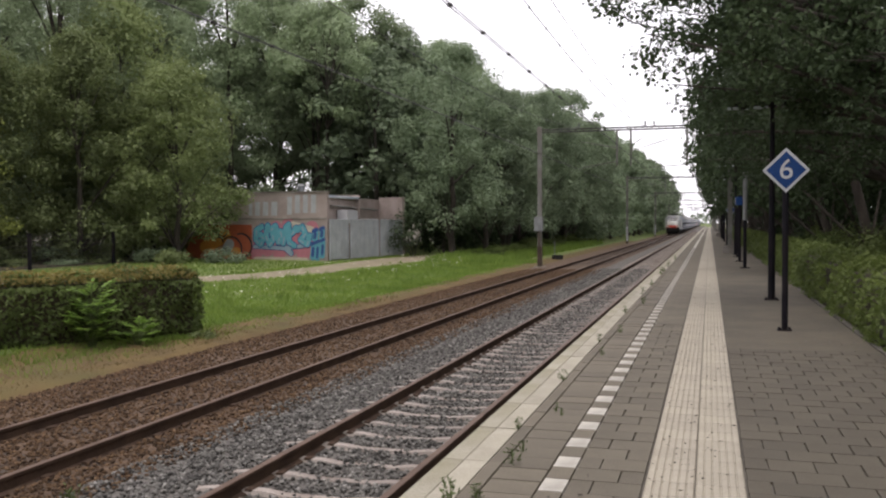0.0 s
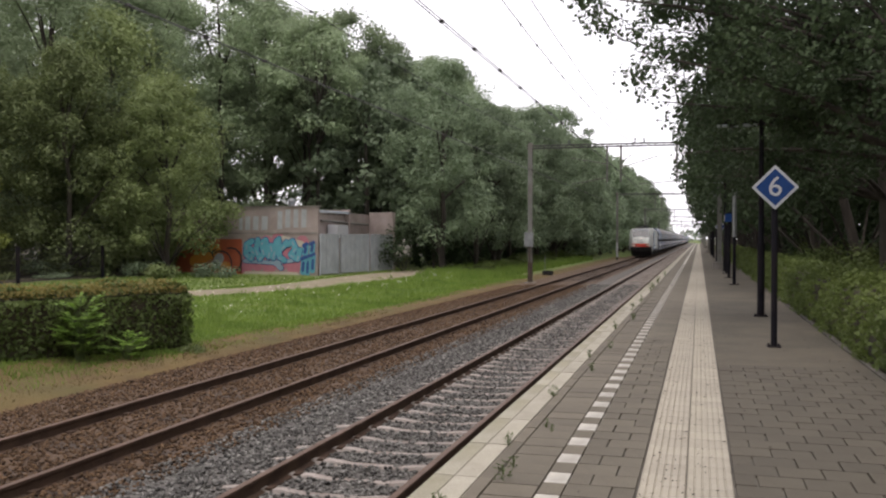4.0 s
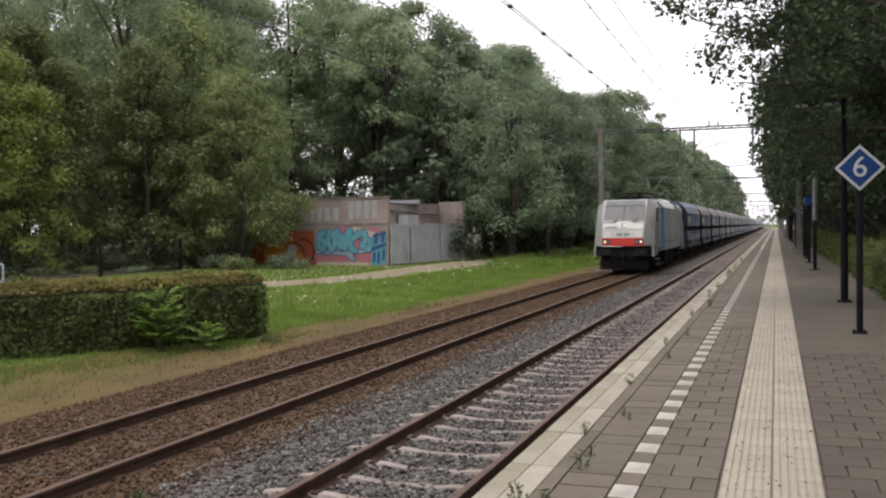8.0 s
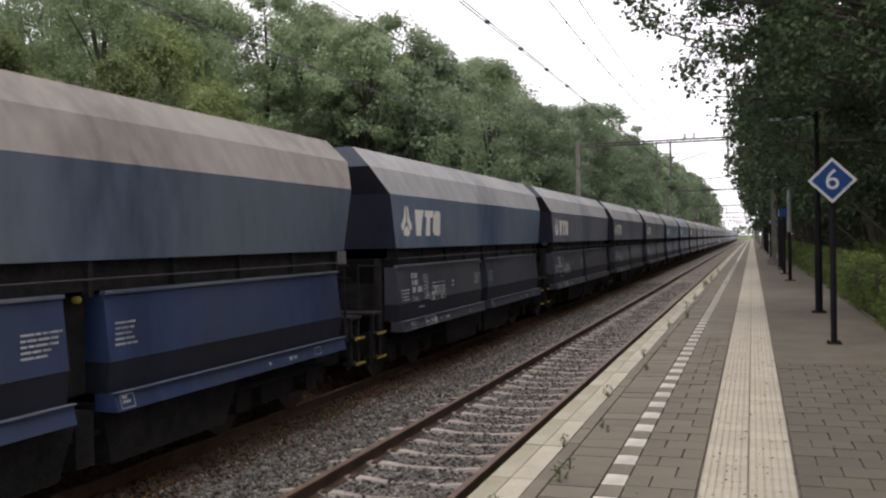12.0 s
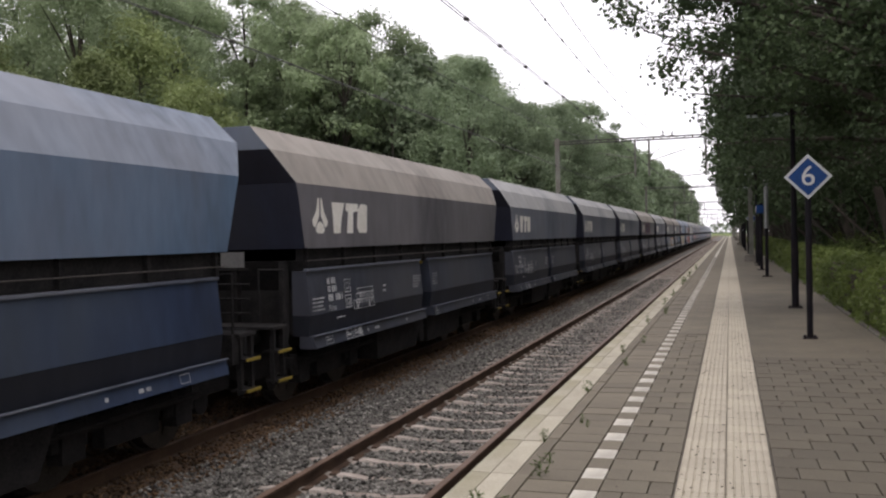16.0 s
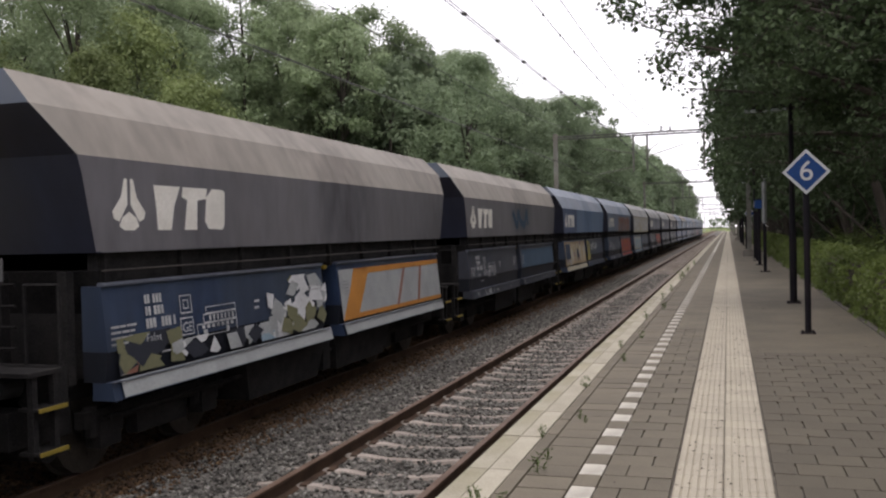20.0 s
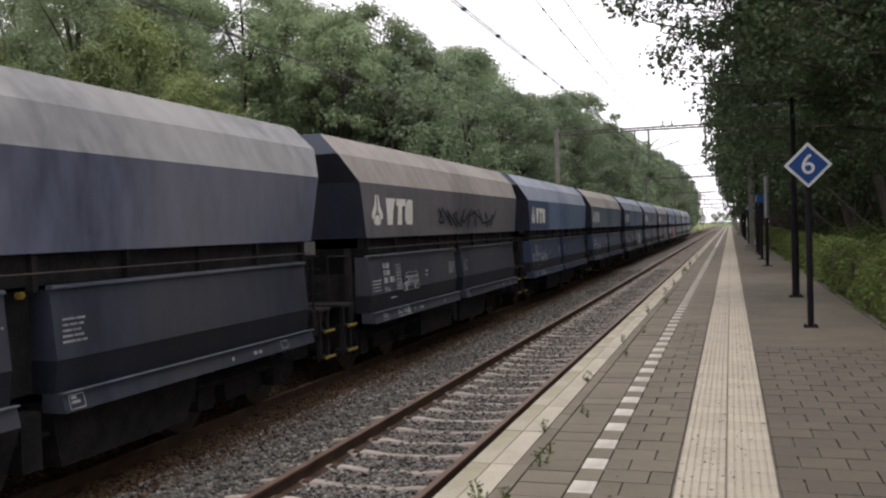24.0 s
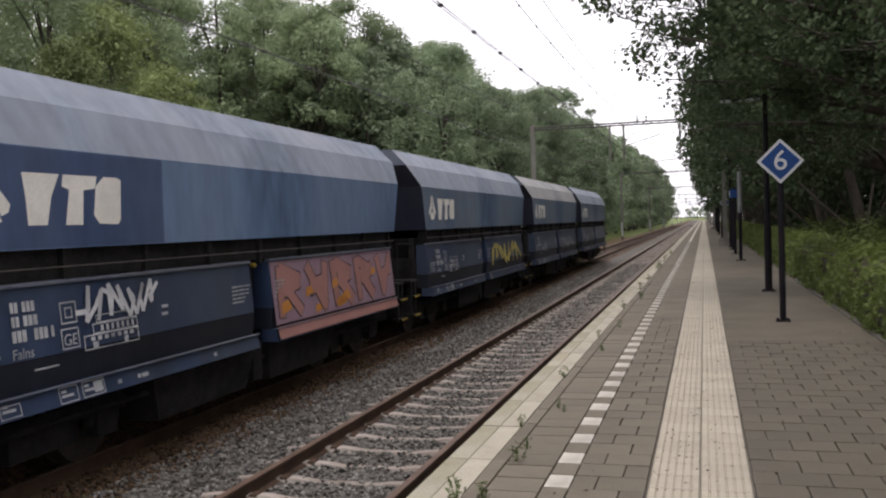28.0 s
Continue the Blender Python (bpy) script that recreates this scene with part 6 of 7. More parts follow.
for s in (-1, 1):
    for y0, y1 in ((-4.9, -3.2), (3.3, 4.8)):
        n = 7
        g = Geo()
        for k in range(n):
            t = k / n
            z = 3.33 + 0.27 * t
            x = 1.405 - 0.26 * t
            g.box(s * x - 0.02, s * x + 0.02, y0, y1, z, z + 0.018)
        part("roof_grille", g, GATE, loco, "grey louvred roof grille")
for s in (-1, 1):     # the two cabs; s = -1 leads
    zs, nose = (1.32, 1.72, 2.19, 2.58, 3.33, 3.58), (7.93, 7.93, 7.78, 7.54, 7.06, 6.86)

    def yn(z, lift=0.0):
        """The raked nose: its place along the loco at a height."""
        return s * (float(np.interp(z, zs, nose)) + lift)
    f = [(x, yn(z), z) for x, z in zip((1.0, 1.0, 1.02, 1.05, 1.09, 1.09), zs)]
    b = [(SIDE if z < 3.5 else 1.14, s * y, min(z, ROOF_E) if z < 3.5 else z + 0.05) for z, y in zip(zs, (7.5, 7.38, 7.15, 6.93, 6.58, 6.46))]
    c = [(1.12, s * 5.45, 3.64), (SIDE, s * 5.02, ROOF_E)]
    low = [(SIDE, s * 5.02, 1.02), (SIDE, s * 7.55, 1.02)]
    fl, bl, cl, ll = mirror(f), mirror(b), mirror(c), mirror(low)
    v = f + b + c + low
    k = len(v)
    v = v + fl + bl + cl + ll
    one = [(i, i + 1, i + 7, i + 6) for i in range(5)] + [(10, 11, 12, 13), (6, 7, 8, 9, 10, 13, 14, 15)]
    q = one + [tuple(i + k for i in r) for r in one] + [(i, i + 1, k + i + 1, k + i) for i in range(5)] + [(5, 11, k + 11, k + 5), (11, 12, k + 12, k + 11), (0, 6, k + 6, k)]
    cab = part("cab", Geo().add(v, q), LOCO_CAB, loco, "silver-grey cab with angled corners", 0.05)
    cab.data.shade_smooth()
    cab.data.set_sharp_from_angle(angle=radians(26))
    yf = s * 7.936

    def fr(x0, x1, z0, z1, lift=0.0):
        g = Geo()
        x0, x1 = 0.93 * x0, 0.93 * x1
        cuts = [z0] + [z for z in zs if z0 + 0.01 < z < z1 - 0.01] + [z1]
        for za, zb in zip(cuts, cuts[1:]):
            g.hexa([(x0, yn(za, -0.03), za), (x1, yn(za, -0.03), za), (x1, yn(za, 0.012 + lift), za), (x0, yn(za, 0.012 + lift), za), (x0, yn(zb, -0.03), zb), (x1, yn(zb, -0.03), zb), (x1, yn(zb, 0.012 + lift), zb), (x0, yn(zb, 0.012 + lift), zb)])
        return g
    part("front_panel", fr(-1.07, 1.07, 1.745, 2.54, 0.008), LOCO_WHITE, cab, "white front panel")
    part("front_seam", fr(-1.07, 1.07, 2.13, 2.142, 0.012), DARK_MARK, cab)
    part("red_band", fr(-1.09, 1.09, 1.34, 1.735, 0.008), LOCO_RED, cab, "red band across the front", 0.012)
    part("windscreen_frame", fr(-1.07, 1.07, 2.56, 3.33, 0.002), RUBBER, cab, "black seal round the windscreen")
    for x0, x1 in ((-1.03, -0.035), (0.035, 1.03)):
        part("windscreen", fr(x0, x1, 2.6, 3.3, 0.01), GLASS_DARK, cab, "dark reflecting windscreen pane")
        part("screen_rim", fr(x0, x1, 2.585, 2.6, 0.014).add(*(lambda h: (h.v, h.f))(fr(x0 - 0.012, x0, 2.585, 3.3, 0.014))), GATE, cab, "thin bright rim")
        g = Geo()
        xm = (x0 + x1) / 2
        g.tube((xm * 0.9, yn(2.48, 0.06), 2.48), (xm * 0.9 + 0.12, yn(2.62, 0.06), 2.62), 0.03, 0.025, 6)
        g.tube((xm * 0.9 + 0.1, yn(2.62, 0.05), 2.62), (xm * 0.9 + 0.2, yn(2.72, 0.03), 2.72), 0.012, 0.012, 6)
        part("wiper", g, RUBBER, cab, "black windscreen wiper")
    part("brow", fr(-1.02, 1.02, 3.345, 3.56, 0.012), BROW_GREY, cab, "grey brow above the windscreen")
    for sx in (-1, 1):
        h = part("headlight", fr(sx * 0.84 - 0.22, sx * 0.84 + 0.22, 1.4, 1.68, 0.014), LAMP_HOUSE, cab, "dark red twin headlight housing", 0.01)
        for k, lit in ((0.1, True), (-0.1, False)):
            x = 0.93 * sx * (0.84 + k)
            part("lamp", Geo().tube((x, yf + s * 0.02, 1.54), (x, yf + s * 0.04, 1.54), 0.06, 0.055, 16), LAMP_ON if lit and s < 0 else LAMP_OFF, h)
            part("lamp_ring", Geo().tube((x, yf + s * 0.018, 1.54), (x, yf + s * 0.03, 1.54), 0.085, 0.08, 16), GALV, h)
        part("grab_rail", Geo().tube((sx * 0.5, yn(1.78, 0.06), 1.78), (sx * 0.5, yn(2.0, 0.06), 2.0), 0.012, 0.012, 6).tube((sx * 0.5, yn(2.0), 2.0), (sx * 0.5, yn(2.0, 0.06), 2.0), 0.012, 0.012, 6), GALV, cab)
        part("grab_rail", Geo().tube((sx * 1.0, yn(2.5, 0.06), 2.5), (sx * 0.55, yn(2.5, 0.06), 2.5), 0.012, 0.012, 6).tube((sx * 0.55, yn(2.5), 2.5), (sx * 0.55, yn(2.5, 0.06), 2.5), 0.01, 0.01, 6), GALV, cab)
        # skirt flap behind the buffer beam
        inner, outer = sx * 1.36, sx * SIDE
        g = Geo()
        prof_s = [(7.72, 0.82), (6.87, 0.82), (6.4, 0.97), (6.35, 1.06), (7.5, 1.06), (7.72, 1.3)]
        n = len(prof_s)
        g.add([(outer, s * y, z) for y, z in prof_s] + [(inner, s * y, z) for y, z in prof_s], [tuple(range(n)), tuple(range(n, 2 * n))] + [(i, (i + 1) % n, n + (i + 1) % n, n + i) for i in range(n)])
        part("skirt", g, LOCO_CAB, cab, "grey corner skirt")
        part("step_hole", Geo().box(min(outer, outer + sx * 0.006), max(outer, outer + sx * 0.006), min(s * 7.28, s * 7.02), max(s * 7.28, s * 7.02), 1.14, 1.3), BLACK, cab, "dark step hole")
        bf = part("buffer", buffer_mesh("buffer", 0.28), BLACK, loco, "large flat black buffer")
        bf.location = (sx * 0.86, s * 7.7, 1.04)
        bf.rotation_euler = (0, 0, 0 if s < 0 else math.pi)
    top = part("top_lamp_box", fr(-0.16, 0.16, 2.2, 2.46, 0.014), GALV, cab, "square grey lamp box", 0.008)
    part("lamp", Geo().tube((0.05, yn(2.33, 0.015), 2.33), (0.05, yn(2.33, 0.045), 2.33), 0.06, 0.055, 16), LAMP_ON if s < 0 else LAMP_OFF, top)
    nb = Geo()
    for k, x in enumerate((-0.3, -0.2, -0.1, 0.06, 0.16, 0.26)):
        h = fr(x, x + 0.07, 1.82, 1.97, 0.013)
        nb.add(h.v, h.f)
    tagged(part("lettering", nb, DARK_MARK, cab, "row of dark number bars"), kind="stuff")
    nb = Geo()
    for k in range(8):
        h = fr(-0.95 + k * 0.085, -0.95 + k * 0.085 + 0.06, 2.2, 2.3, 0.013)
        nb.add(h.v, h.f)
    tagged(part("lettering", nb, DARK_MARK, cab, "row of dark wordmark bars"), kind="stuff")
    part("buffer_beam", Geo().box(-1.3, 1.3, min(s * 7.3, s * 7.75), max(s * 7.3, s * 7.75), 0.82, 1.34).box(-1.3, 1.3, min(s * 7.6, s * 7.95), max(s * 7.6, s * 7.95), 1.28, 1.35), BLACK, loco, "black buffer beam", 0.015)
    pl = Geo().hexa([(-1.1, s * 7.35, 0.16), (1.1, s * 7.35, 0.16), (1.1, s * 7.2, 0.16), (-1.1, s * 7.2, 0.16), (-1.2, s * 7.5, 0.6), (1.2, s * 7.5, 0.6), (1.2, s * 7.2, 0.6), (-1.2, s * 7.2, 0.6)]).box(-1.15, 1.15, min(s * 7.1, s * 7.35), max(s * 7.1, s * 7.35), 0.6, 0.85)
    pl.tube((0, s * 7.6, 1.0), (0, s * 7.95, 0.95), 0.09, 0.07, 10).tube((0, s * 7.95, 1.05), (0, s * 7.95, 0.6), 0.045, 0.045, 8)
    for x in (-0.55, -0.35, 0.35, 0.55):
        pl.tube((x, s * 7.7, 0.95), (x, s * 7.85, 0.62), 0.03, 0.03, 8)
        pl.tube((x, s * 7.85, 0.62), (x * 1.1, s * 7.72, 0.45), 0.03, 0.03, 8)
    part("snow_plough", pl, BLACK, loco, "black plough, coupling and hoses")
    for sx in (-1, 1):
        y0, y1 = (s * 6.0, s * 5.05) if s > 0 else (s * 6.0, s * 5.05)
        lo, hi = min(y0, y1), max(y0, y1)
        X = sx * SIDE
        d = part("cab_door", Geo().box(min(X, X + sx * 0.02), max(X, X + sx * 0.02), lo, hi, 1.22, 3.2), LOCO_GREY, loco, "grey cab door in a dark seam", 0.012)
        part("door_seam", Geo().box(min(X, X + sx * 0.008), max(X, X + sx * 0.008), lo - 0.03, hi + 0.03, 1.2, 3.22), RUBBER, d)
        hr = Geo()
        for yy in (lo - 0.06, hi + 0.06):
            hr.tube((X + sx * 0.05, yy, 1.35), (X + sx * 0.05, yy, 2.7), 0.016, 0.016, 6)
        part("handrail", hr, GALV, d)
        for name, mat, gr, lift in (("window_seal", RUBBER, 0.035, 0.004), ("side_window", GLASS_DARK, 0.0, 0.009)):
            a0, a1, z0, z1 = 6.7 + gr, 6.15 - gr, 2.56 - gr, 3.16 + gr
            pts = [(a0 - 0.08, z0), (a1 + 0.07, z0), (a1, z0 + 0.07), (a1, z1 - 0.08), (a1 + 0.08, z1), (a0 - 0.2, z1), (a0 - 0.1, z1 - 0.06), (a0, z0 + 0.2), (a0, z0 + 0.06)]
            part(name, Geo().poly([(s * a, z) for a, z in pts], X + sx * lift), mat, loco, "dark cab side window" if gr == 0 else "black rubber window seal")
        part("step_pocket", Geo().box(min(X, X + sx * 0.01), max(X, X + sx * 0.01), lo + 0.2, hi - 0.25, 1.08, 1.2), BLACK, loco)
        st = Geo()
        for z in (0.35, 0.6, 0.85):
            st.box(min(X - sx * 0.2, X - sx * 0.02), max(X - sx * 0.2, X - sx * 0.02), lo + 0.2, hi - 0.2, z, z + 0.04)
        part("step", st, GALV, loco)
for sx in (-1, 1):
    X = sx * SIDE
    part("blue_band", Geo().box(min(X, X + sx * 0.006), max(X, X + sx * 0.006), -4.94, -3.38, 1.03, 3.26), LOCO_BLUE, loco, "bright blue vertical band")
    g = Geo()
    bars(g, -4.7, -3.6, 2.55, 2.72, 1, X + sx * 0.01, 5)
    tagged(part("lettering", g, SPRAY["paleblue"], loco, "faint pale wordmark bars"), kind="stuff")
    g = Geo()
    bars(g, -0.9, 1.6, 1.38, 1.5, 1, X + sx * 0.01, 6)
    tagged(part("lettering", g, DARK_MARK, loco, "dark data lettering bars"), kind="stuff")
    for y, z in ((-1.6, 1.38), (1.9, 1.4), (-3.1, 1.35), (5.9, 1.4)):
        part("socket_cover", Geo().box(min(X, X + sx * 0.012), max(X, X + sx * 0.012), y - 0.12, y + 0.12, z, z + 0.16), BLACK, loco)
    part("panel_seam", Geo().box(min(X, X + sx * 0.004), max(X, X + sx * 0.004), -3.3, 5.0, 1.62, 1.63), DARK_MARK, loco)
LB = bogie_mesh("bogie", 1.3, 1.12)
for y in (-4.6, 4.6):
    add_bogie(loco, y, LB, 1.3)
part("underframe", Geo().box(-1.3, 1.3, -2.3, 2.3, 0.35, 1.02).box(-1.1, 1.1, -7.2, 7.2, 0.8, 1.02).box(1.2, 1.36, -1.8, -0.6, 0.5, 0.95).box(1.2, 1.36, 0.2, 1.6, 0.45, 0.95), BLACK, loco, "black underfloor equipment boxes", 0.02)


def pantograph(y, raised, lead):
    p = part("pantograph", Geo().box(-0.6, 0.6, y - 0.75, y + 0.75, 3.78, 3.84), BLACK, loco, "dark pantograph on insulators")
    ins = Geo()
    for sx in (-0.5, 0.5):
        for d in (-0.6, 0.6):
            for k in range(4):
                ins.tube((sx, y + d, 3.6 + 0.05 * k), (sx, y + d, 3.63 + 0.05 * k), 0.07, 0.04, 8)
    part("insulator", ins, DARK_MARK, p)
    arm = Geo()
    if raised:
        knee = (0, y - 0.9 * lead, 4.45)
        head = (0, y + 0.35 * lead, 5.26)
        for sx in (-0.3, 0.3):
            arm.tube((sx, y + 0.6 * lead, 3.86), (sx * 0.5, knee[1], knee[2]), 0.03, 0.025, 6)
            arm.tube((sx * 0.5, knee[1], knee[2]), (sx * 1.6, head[1], head[2]), 0.022, 0.018, 6)
        hz = 5.27
    else:
        for sx in (-0.3, 0.3):
            arm.tube((sx, y + 0.7, 3.86), (sx * 0.6, y - 1.1, 3.97), 0.028, 0.025, 6)
            arm.tube((sx * 0.6, y - 1.1, 3.97), (sx * 1.6, y + 0.6, 4.02), 0.022, 0.018, 6)
        head, hz = (0, y + 0.6, 4.02), 4.04
    for d in (-0.16, 0.16):
        arm.box(-0.62, 0.62, head[1] + d - 0.02, head[1] + d + 0.02, hz, hz + 0.03)
        for sx in (-1, 1):
            arm.tube((sx * 0.62, head[1] + d, hz + 0.015), (sx * 0.9, head[1] + d, hz - 0.14), 0.018, 0.012, 6)
    part("pantograph_arm", arm, GALV if raised else BLACK, p)


for y, up_, lead in ((-4.3, False, 1), (-2.6, False, 1), (2.9, False, -1), (4.4, True, 1)):
    pantograph(y, up_, lead)
bus = Geo()
for x in (-0.3, 0.3):
    bus.tube((x, -2.0, 3.98), (x, 5.0, 3.98), 0.022, 0.022, 6)
    for k in range(5):
        bus.tube((x, -1.7 + 1.6 * k, 3.6), (x, -1.7 + 1.6 * k, 3.98), 0.05, 0.03, 8)
part("roof_line", bus, DARK_MARK, loco, "dark roof cable on insulators")
part("aerial", Geo().tube((0.25, -6.9, 3.56), (0.25, -6.9, 3.75), 0.02, 0.015, 6), DARK_MARK, loco)
# ---- station furniture ----
def numeral(text, size, parent, material, at):
    """A flat numeral in the built-in font, standing upright and facing -y."""
    cu = bpy.data.curves.new("numeral", "FONT")
    cu.body, cu.size, cu.align_x, cu.align_y, cu.extrude = text, size, "CENTER", "CENTER", 0.002
    tmp = new("numeral_source", cu)
    bpy.context.view_layer.update()
    me = bpy.data.meshes.new_from_object(tmp)
    bpy.data.objects.remove(tmp)
    me.transform(pose(*at, 90, 0, 0))
    me.materials.clear()
    return part("numeral", me, material, parent, "white numeral")


def flange(g, r=0.16):
    g.box(-r, r, -r, r, 0.0, 0.018)
    for sx in (-1, 1):
        for sy in (-1, 1):
            g.tube((sx * r * 0.72, sy * r * 0.72, 0.018), (sx * r * 0.72, sy * r * 0.72, 0.045), 0.016, 0.016, 6)


def zone_sign(x, y, text, label):
    s = empty("zone_sign", label, "sign", "zone signs on the platform", at=(x, y, PLAT))
    g = Geo().tube((0, 0, 0), (0, 0, 2.62), 0.046, 0.046, 14)
    part("post", g, POST_PAINT, s, "slim dark blue post")
    f = Geo()
    flange(f, 0.1)
    part("base_plate", f, POST_PAINT, s)
    zc, r = 2.405, 0.335
    plate = Geo()
    d = [(-r, 0), (0, -r), (r, 0), (0, r)]
    plate.add([(a, -0.075, zc + b) for a, b in d] + [(a, -0.052, zc + b) for a, b in d], [(0, 1, 2, 3), (7, 6, 5, 4), (0, 4, 5, 1), (1, 5, 6, 2), (2, 6, 7, 3), (3, 7, 4, 0)])
    pl = part("plate", plate, SIGN_WHITE, s, "white-edged diamond plate")
    q = r - 0.055
    part("blue_field", Geo().add([(a / r * q, -0.079, zc + b / r * q) for a, b in d], [(0, 1, 2, 3)]), SIGN_BLUE, pl, "blue diamond field")
    if text:
        numeral(text, 0.42, pl, SIGN_WHITE, (0, -0.083, zc))
    part("clamp", Geo().box(-0.07, 0.07, -0.055, 0.06, zc - 0.14, zc - 0.1).box(-0.07, 0.07, -0.055, 0.06, zc + 0.1, zc + 0.14), GALV, s)
    return s


zone_sign(1.09, 14.47, "6", "blue diamond zone sign with a white 6 on a post")
zone_sign(1.28, 60, "", "distant blue diamond zone sign on a dark post")


def lamp_post(x, y, height=4.05, r=0.074, label="dark blue platform lamp post with a long tube lamp"):
    p = empty("lamp_post", label, "lamp post", "lamp posts on the platform", at=(x, y, PLAT))
    part("post", Geo().tube((0, 0, 0), (0, 0, 1.5), r, r, 16).tube((0, 0, 1.5), (0, 0, height), r * 0.8, r * 0.62, 16), POST_PAINT, p)
    f = Geo()
    flange(f, 0.14)
    part("base_plate", f, POST_PAINT, p)
    a = part("lamp_arm", Geo().box(-0.75, 0.5, -0.05, 0.05, height - 0.05, height + 0.04), POST_PAINT, p)
    part("lamp_housing", Geo().prism([(-0.06, 0.0), (0.06, 0.0), (0.08, 0.06), (-0.08, 0.06)], -0.1, 0.1), POST_PAINT, a).location = (-0.6, 0, height - 0.1)
    part("diffuser", Geo().box(-0.9, -0.1, -0.06, 0.06, height - 0.1, height - 0.052), GATE, a, "grey-white tube cover")
    return p


for yy in (20.1, 47.9, 62.5, 90, 104):
    lamp_post(1.25, yy, 4.1 if yy < 30 else 4.55)


def slim_post(x, y, h, label, upper=None, box=None):
    p = empty("platform_post", label, "post", "posts on the platform", at=(x, y, PLAT))
    part("post", Geo().tube((0, 0, 0), (0, 0, min(h, 1.7)), 0.06, 0.06, 12), POST_PAINT, p)
    f = Geo()
    flange(f, 0.17)
    part("base_plate", f, POST_PAINT, p)
    if h > 1.7:
        part("upper_post", Geo().tube((0, 0, 1.7), (0, 0, h), 0.075, 0.075, 12), upper or POST_PAINT, p)
    if box:
        b = part("info_panel", Geo().box(-0.18, 0.14, -0.12, 0.12, box - 0.17, box + 0.18), SIGN_BLUE, p, "blue information panel", 0.02)
        part("panel_face", Geo().box(-0.2, -0.182, -0.1, 0.1, box - 0.13, box + 0.14), SIGN_WHITE, b)
    return p


slim_post(1.2, 33.7, 3.4, "dark post with a pale grey upper part", GALV)
slim_post(1.2, 39.5, 2.75, "dark post with a blue information panel", box=2.5)
slim_post(1.24, 44.5, 2.3, "slim dark platform post")
for yy in (57, 68, 80, 96, 110):
    slim_post(1.2, yy, 2.4, "slim dark platform post")

# ---- overhead line ----
SPAN = 57.0
PORTALS = [-6.0] + [51.0 + SPAN * i for i in range(7)]


def portal(y, first=False):
    p = empty("catenary_portal", "steel overhead-line portal across both tracks", "catenary portal", "overhead-line portals", at=(0, y, 0))
    zb = 7.55

    def mast(x, y_off, z0):
        g = Geo()
        g.box(x - 0.12, x + 0.12, y_off - 0.11, y_off - 0.09, z0, zb + 0.25)
        g.box(x - 0.12, x + 0.12, y_off + 0.09, y_off + 0.11, z0, zb + 0.25)
        g.box(x - 0.01, x + 0.01, y_off - 0.09, y_off + 0.09, z0, zb + 0.25)
        return part("mast", g, MAST, p, "grey-green steel mast")
    mast(-9.28, 0.0, 1.0)
    foot = Geo().box(-9.41, -9.15, -0.12, 0.12, -0.5, 1.0)
    part("mast_foot", foot, MAST_FOOT, p, "rust-brown lower end of the mast")
    mast(1.05, 0.0, PLAT)
    part("footing", Geo().box(0.7, 1.4, -0.3, 0.3, 0.6, PLAT + 0.35), WALL_CONC, p, "concrete mast footing", 0.02)
    part("footing", Geo().box(-9.58, -8.98, -0.3, 0.3, -0.8, -0.12), WALL_CONC, p, "concrete mast footing", 0.02)
    beam = Geo()
    a, b = Vector((-9.5, 0.0, zb)), Vector((1.2, 0.0, zb))
    for dz in (-0.07, 0.07):
        beam.tube(a + Vector((0, 0, dz)), b + Vector((0, 0, dz)), 0.045, 0.045, 6)
    for k in range(26):          # lattice between the chords
        u = a.lerp(b, k / 26) + Vector((0, 0, -0.085 if k % 2 else 0.085))
        w = a.lerp(b, (k + 1) / 26) + Vector((0, 0, 0.085 if k % 2 else -0.085))
        beam.tube(u, w, 0.016, 0.016, 5, False)
    part("beam", beam, BEAM, p, "steel cross beam")

    def at(x):
        return 0.0
    for x, low in ((-4.95, 5.5), (-4.2, 5.5), (-1.2, 5.4)):
        part("drop_post", Geo().tube((x, at(x), zb), (x, at(x), low), 0.055, 0.055, 8), MAST, p)
    for x0, x1, za, zc in ((-4.95, -6.9, 5.75, 5.42), (-4.2, -3.6, 6.6, 7.0), (-1.2, -3.2, 5.5, 5.38), (-4.95, -7.0, 6.5, 6.9), (-4.2, -2.2, 6.3, 6.9)):
        part("registration_arm", Geo().tube((x0, at(x0), za), (x1, at(x0), zc), 0.025, 0.022, 6), MAST, p)
    for x in (-3.43, -2.95, -7.08):
        g = Geo()
        for k in range(4):
            g.tube((x, at(x), zb + 0.12 + 0.07 * k), (x, at(x), zb + 0.16 + 0.07 * k), 0.07, 0.05, 8)
        part("insulator", g, DARK_MARK, p, "brown ribbed insulator")
    if first:
        bx = part("relay_box", Geo().box(-9.56, -9.05, -0.32, -0.13, 1.88, 2.7), GALV, p, "grey relay box on the mast", 0.02)
        part("box_door", Geo().box(-9.51, -9.1, -0.335, -0.32, 1.95, 2.63), GALV, bx, "", 0.008)
        part("cable_pipe", Geo().tube((-9.3, -0.17, -0.3), (-9.3, -0.17, 1.88), 0.04, 0.04, 8), MAST_FOOT, p)
    else:
        part("marker_board", Geo().box(-9.38, -9.18, -0.16, -0.13, 0.2, 1.9), SIGN_WHITE, p, "white marker board low on the mast")
    return p


for i, y in enumerate(PORTALS):
    portal(y, i == 1)


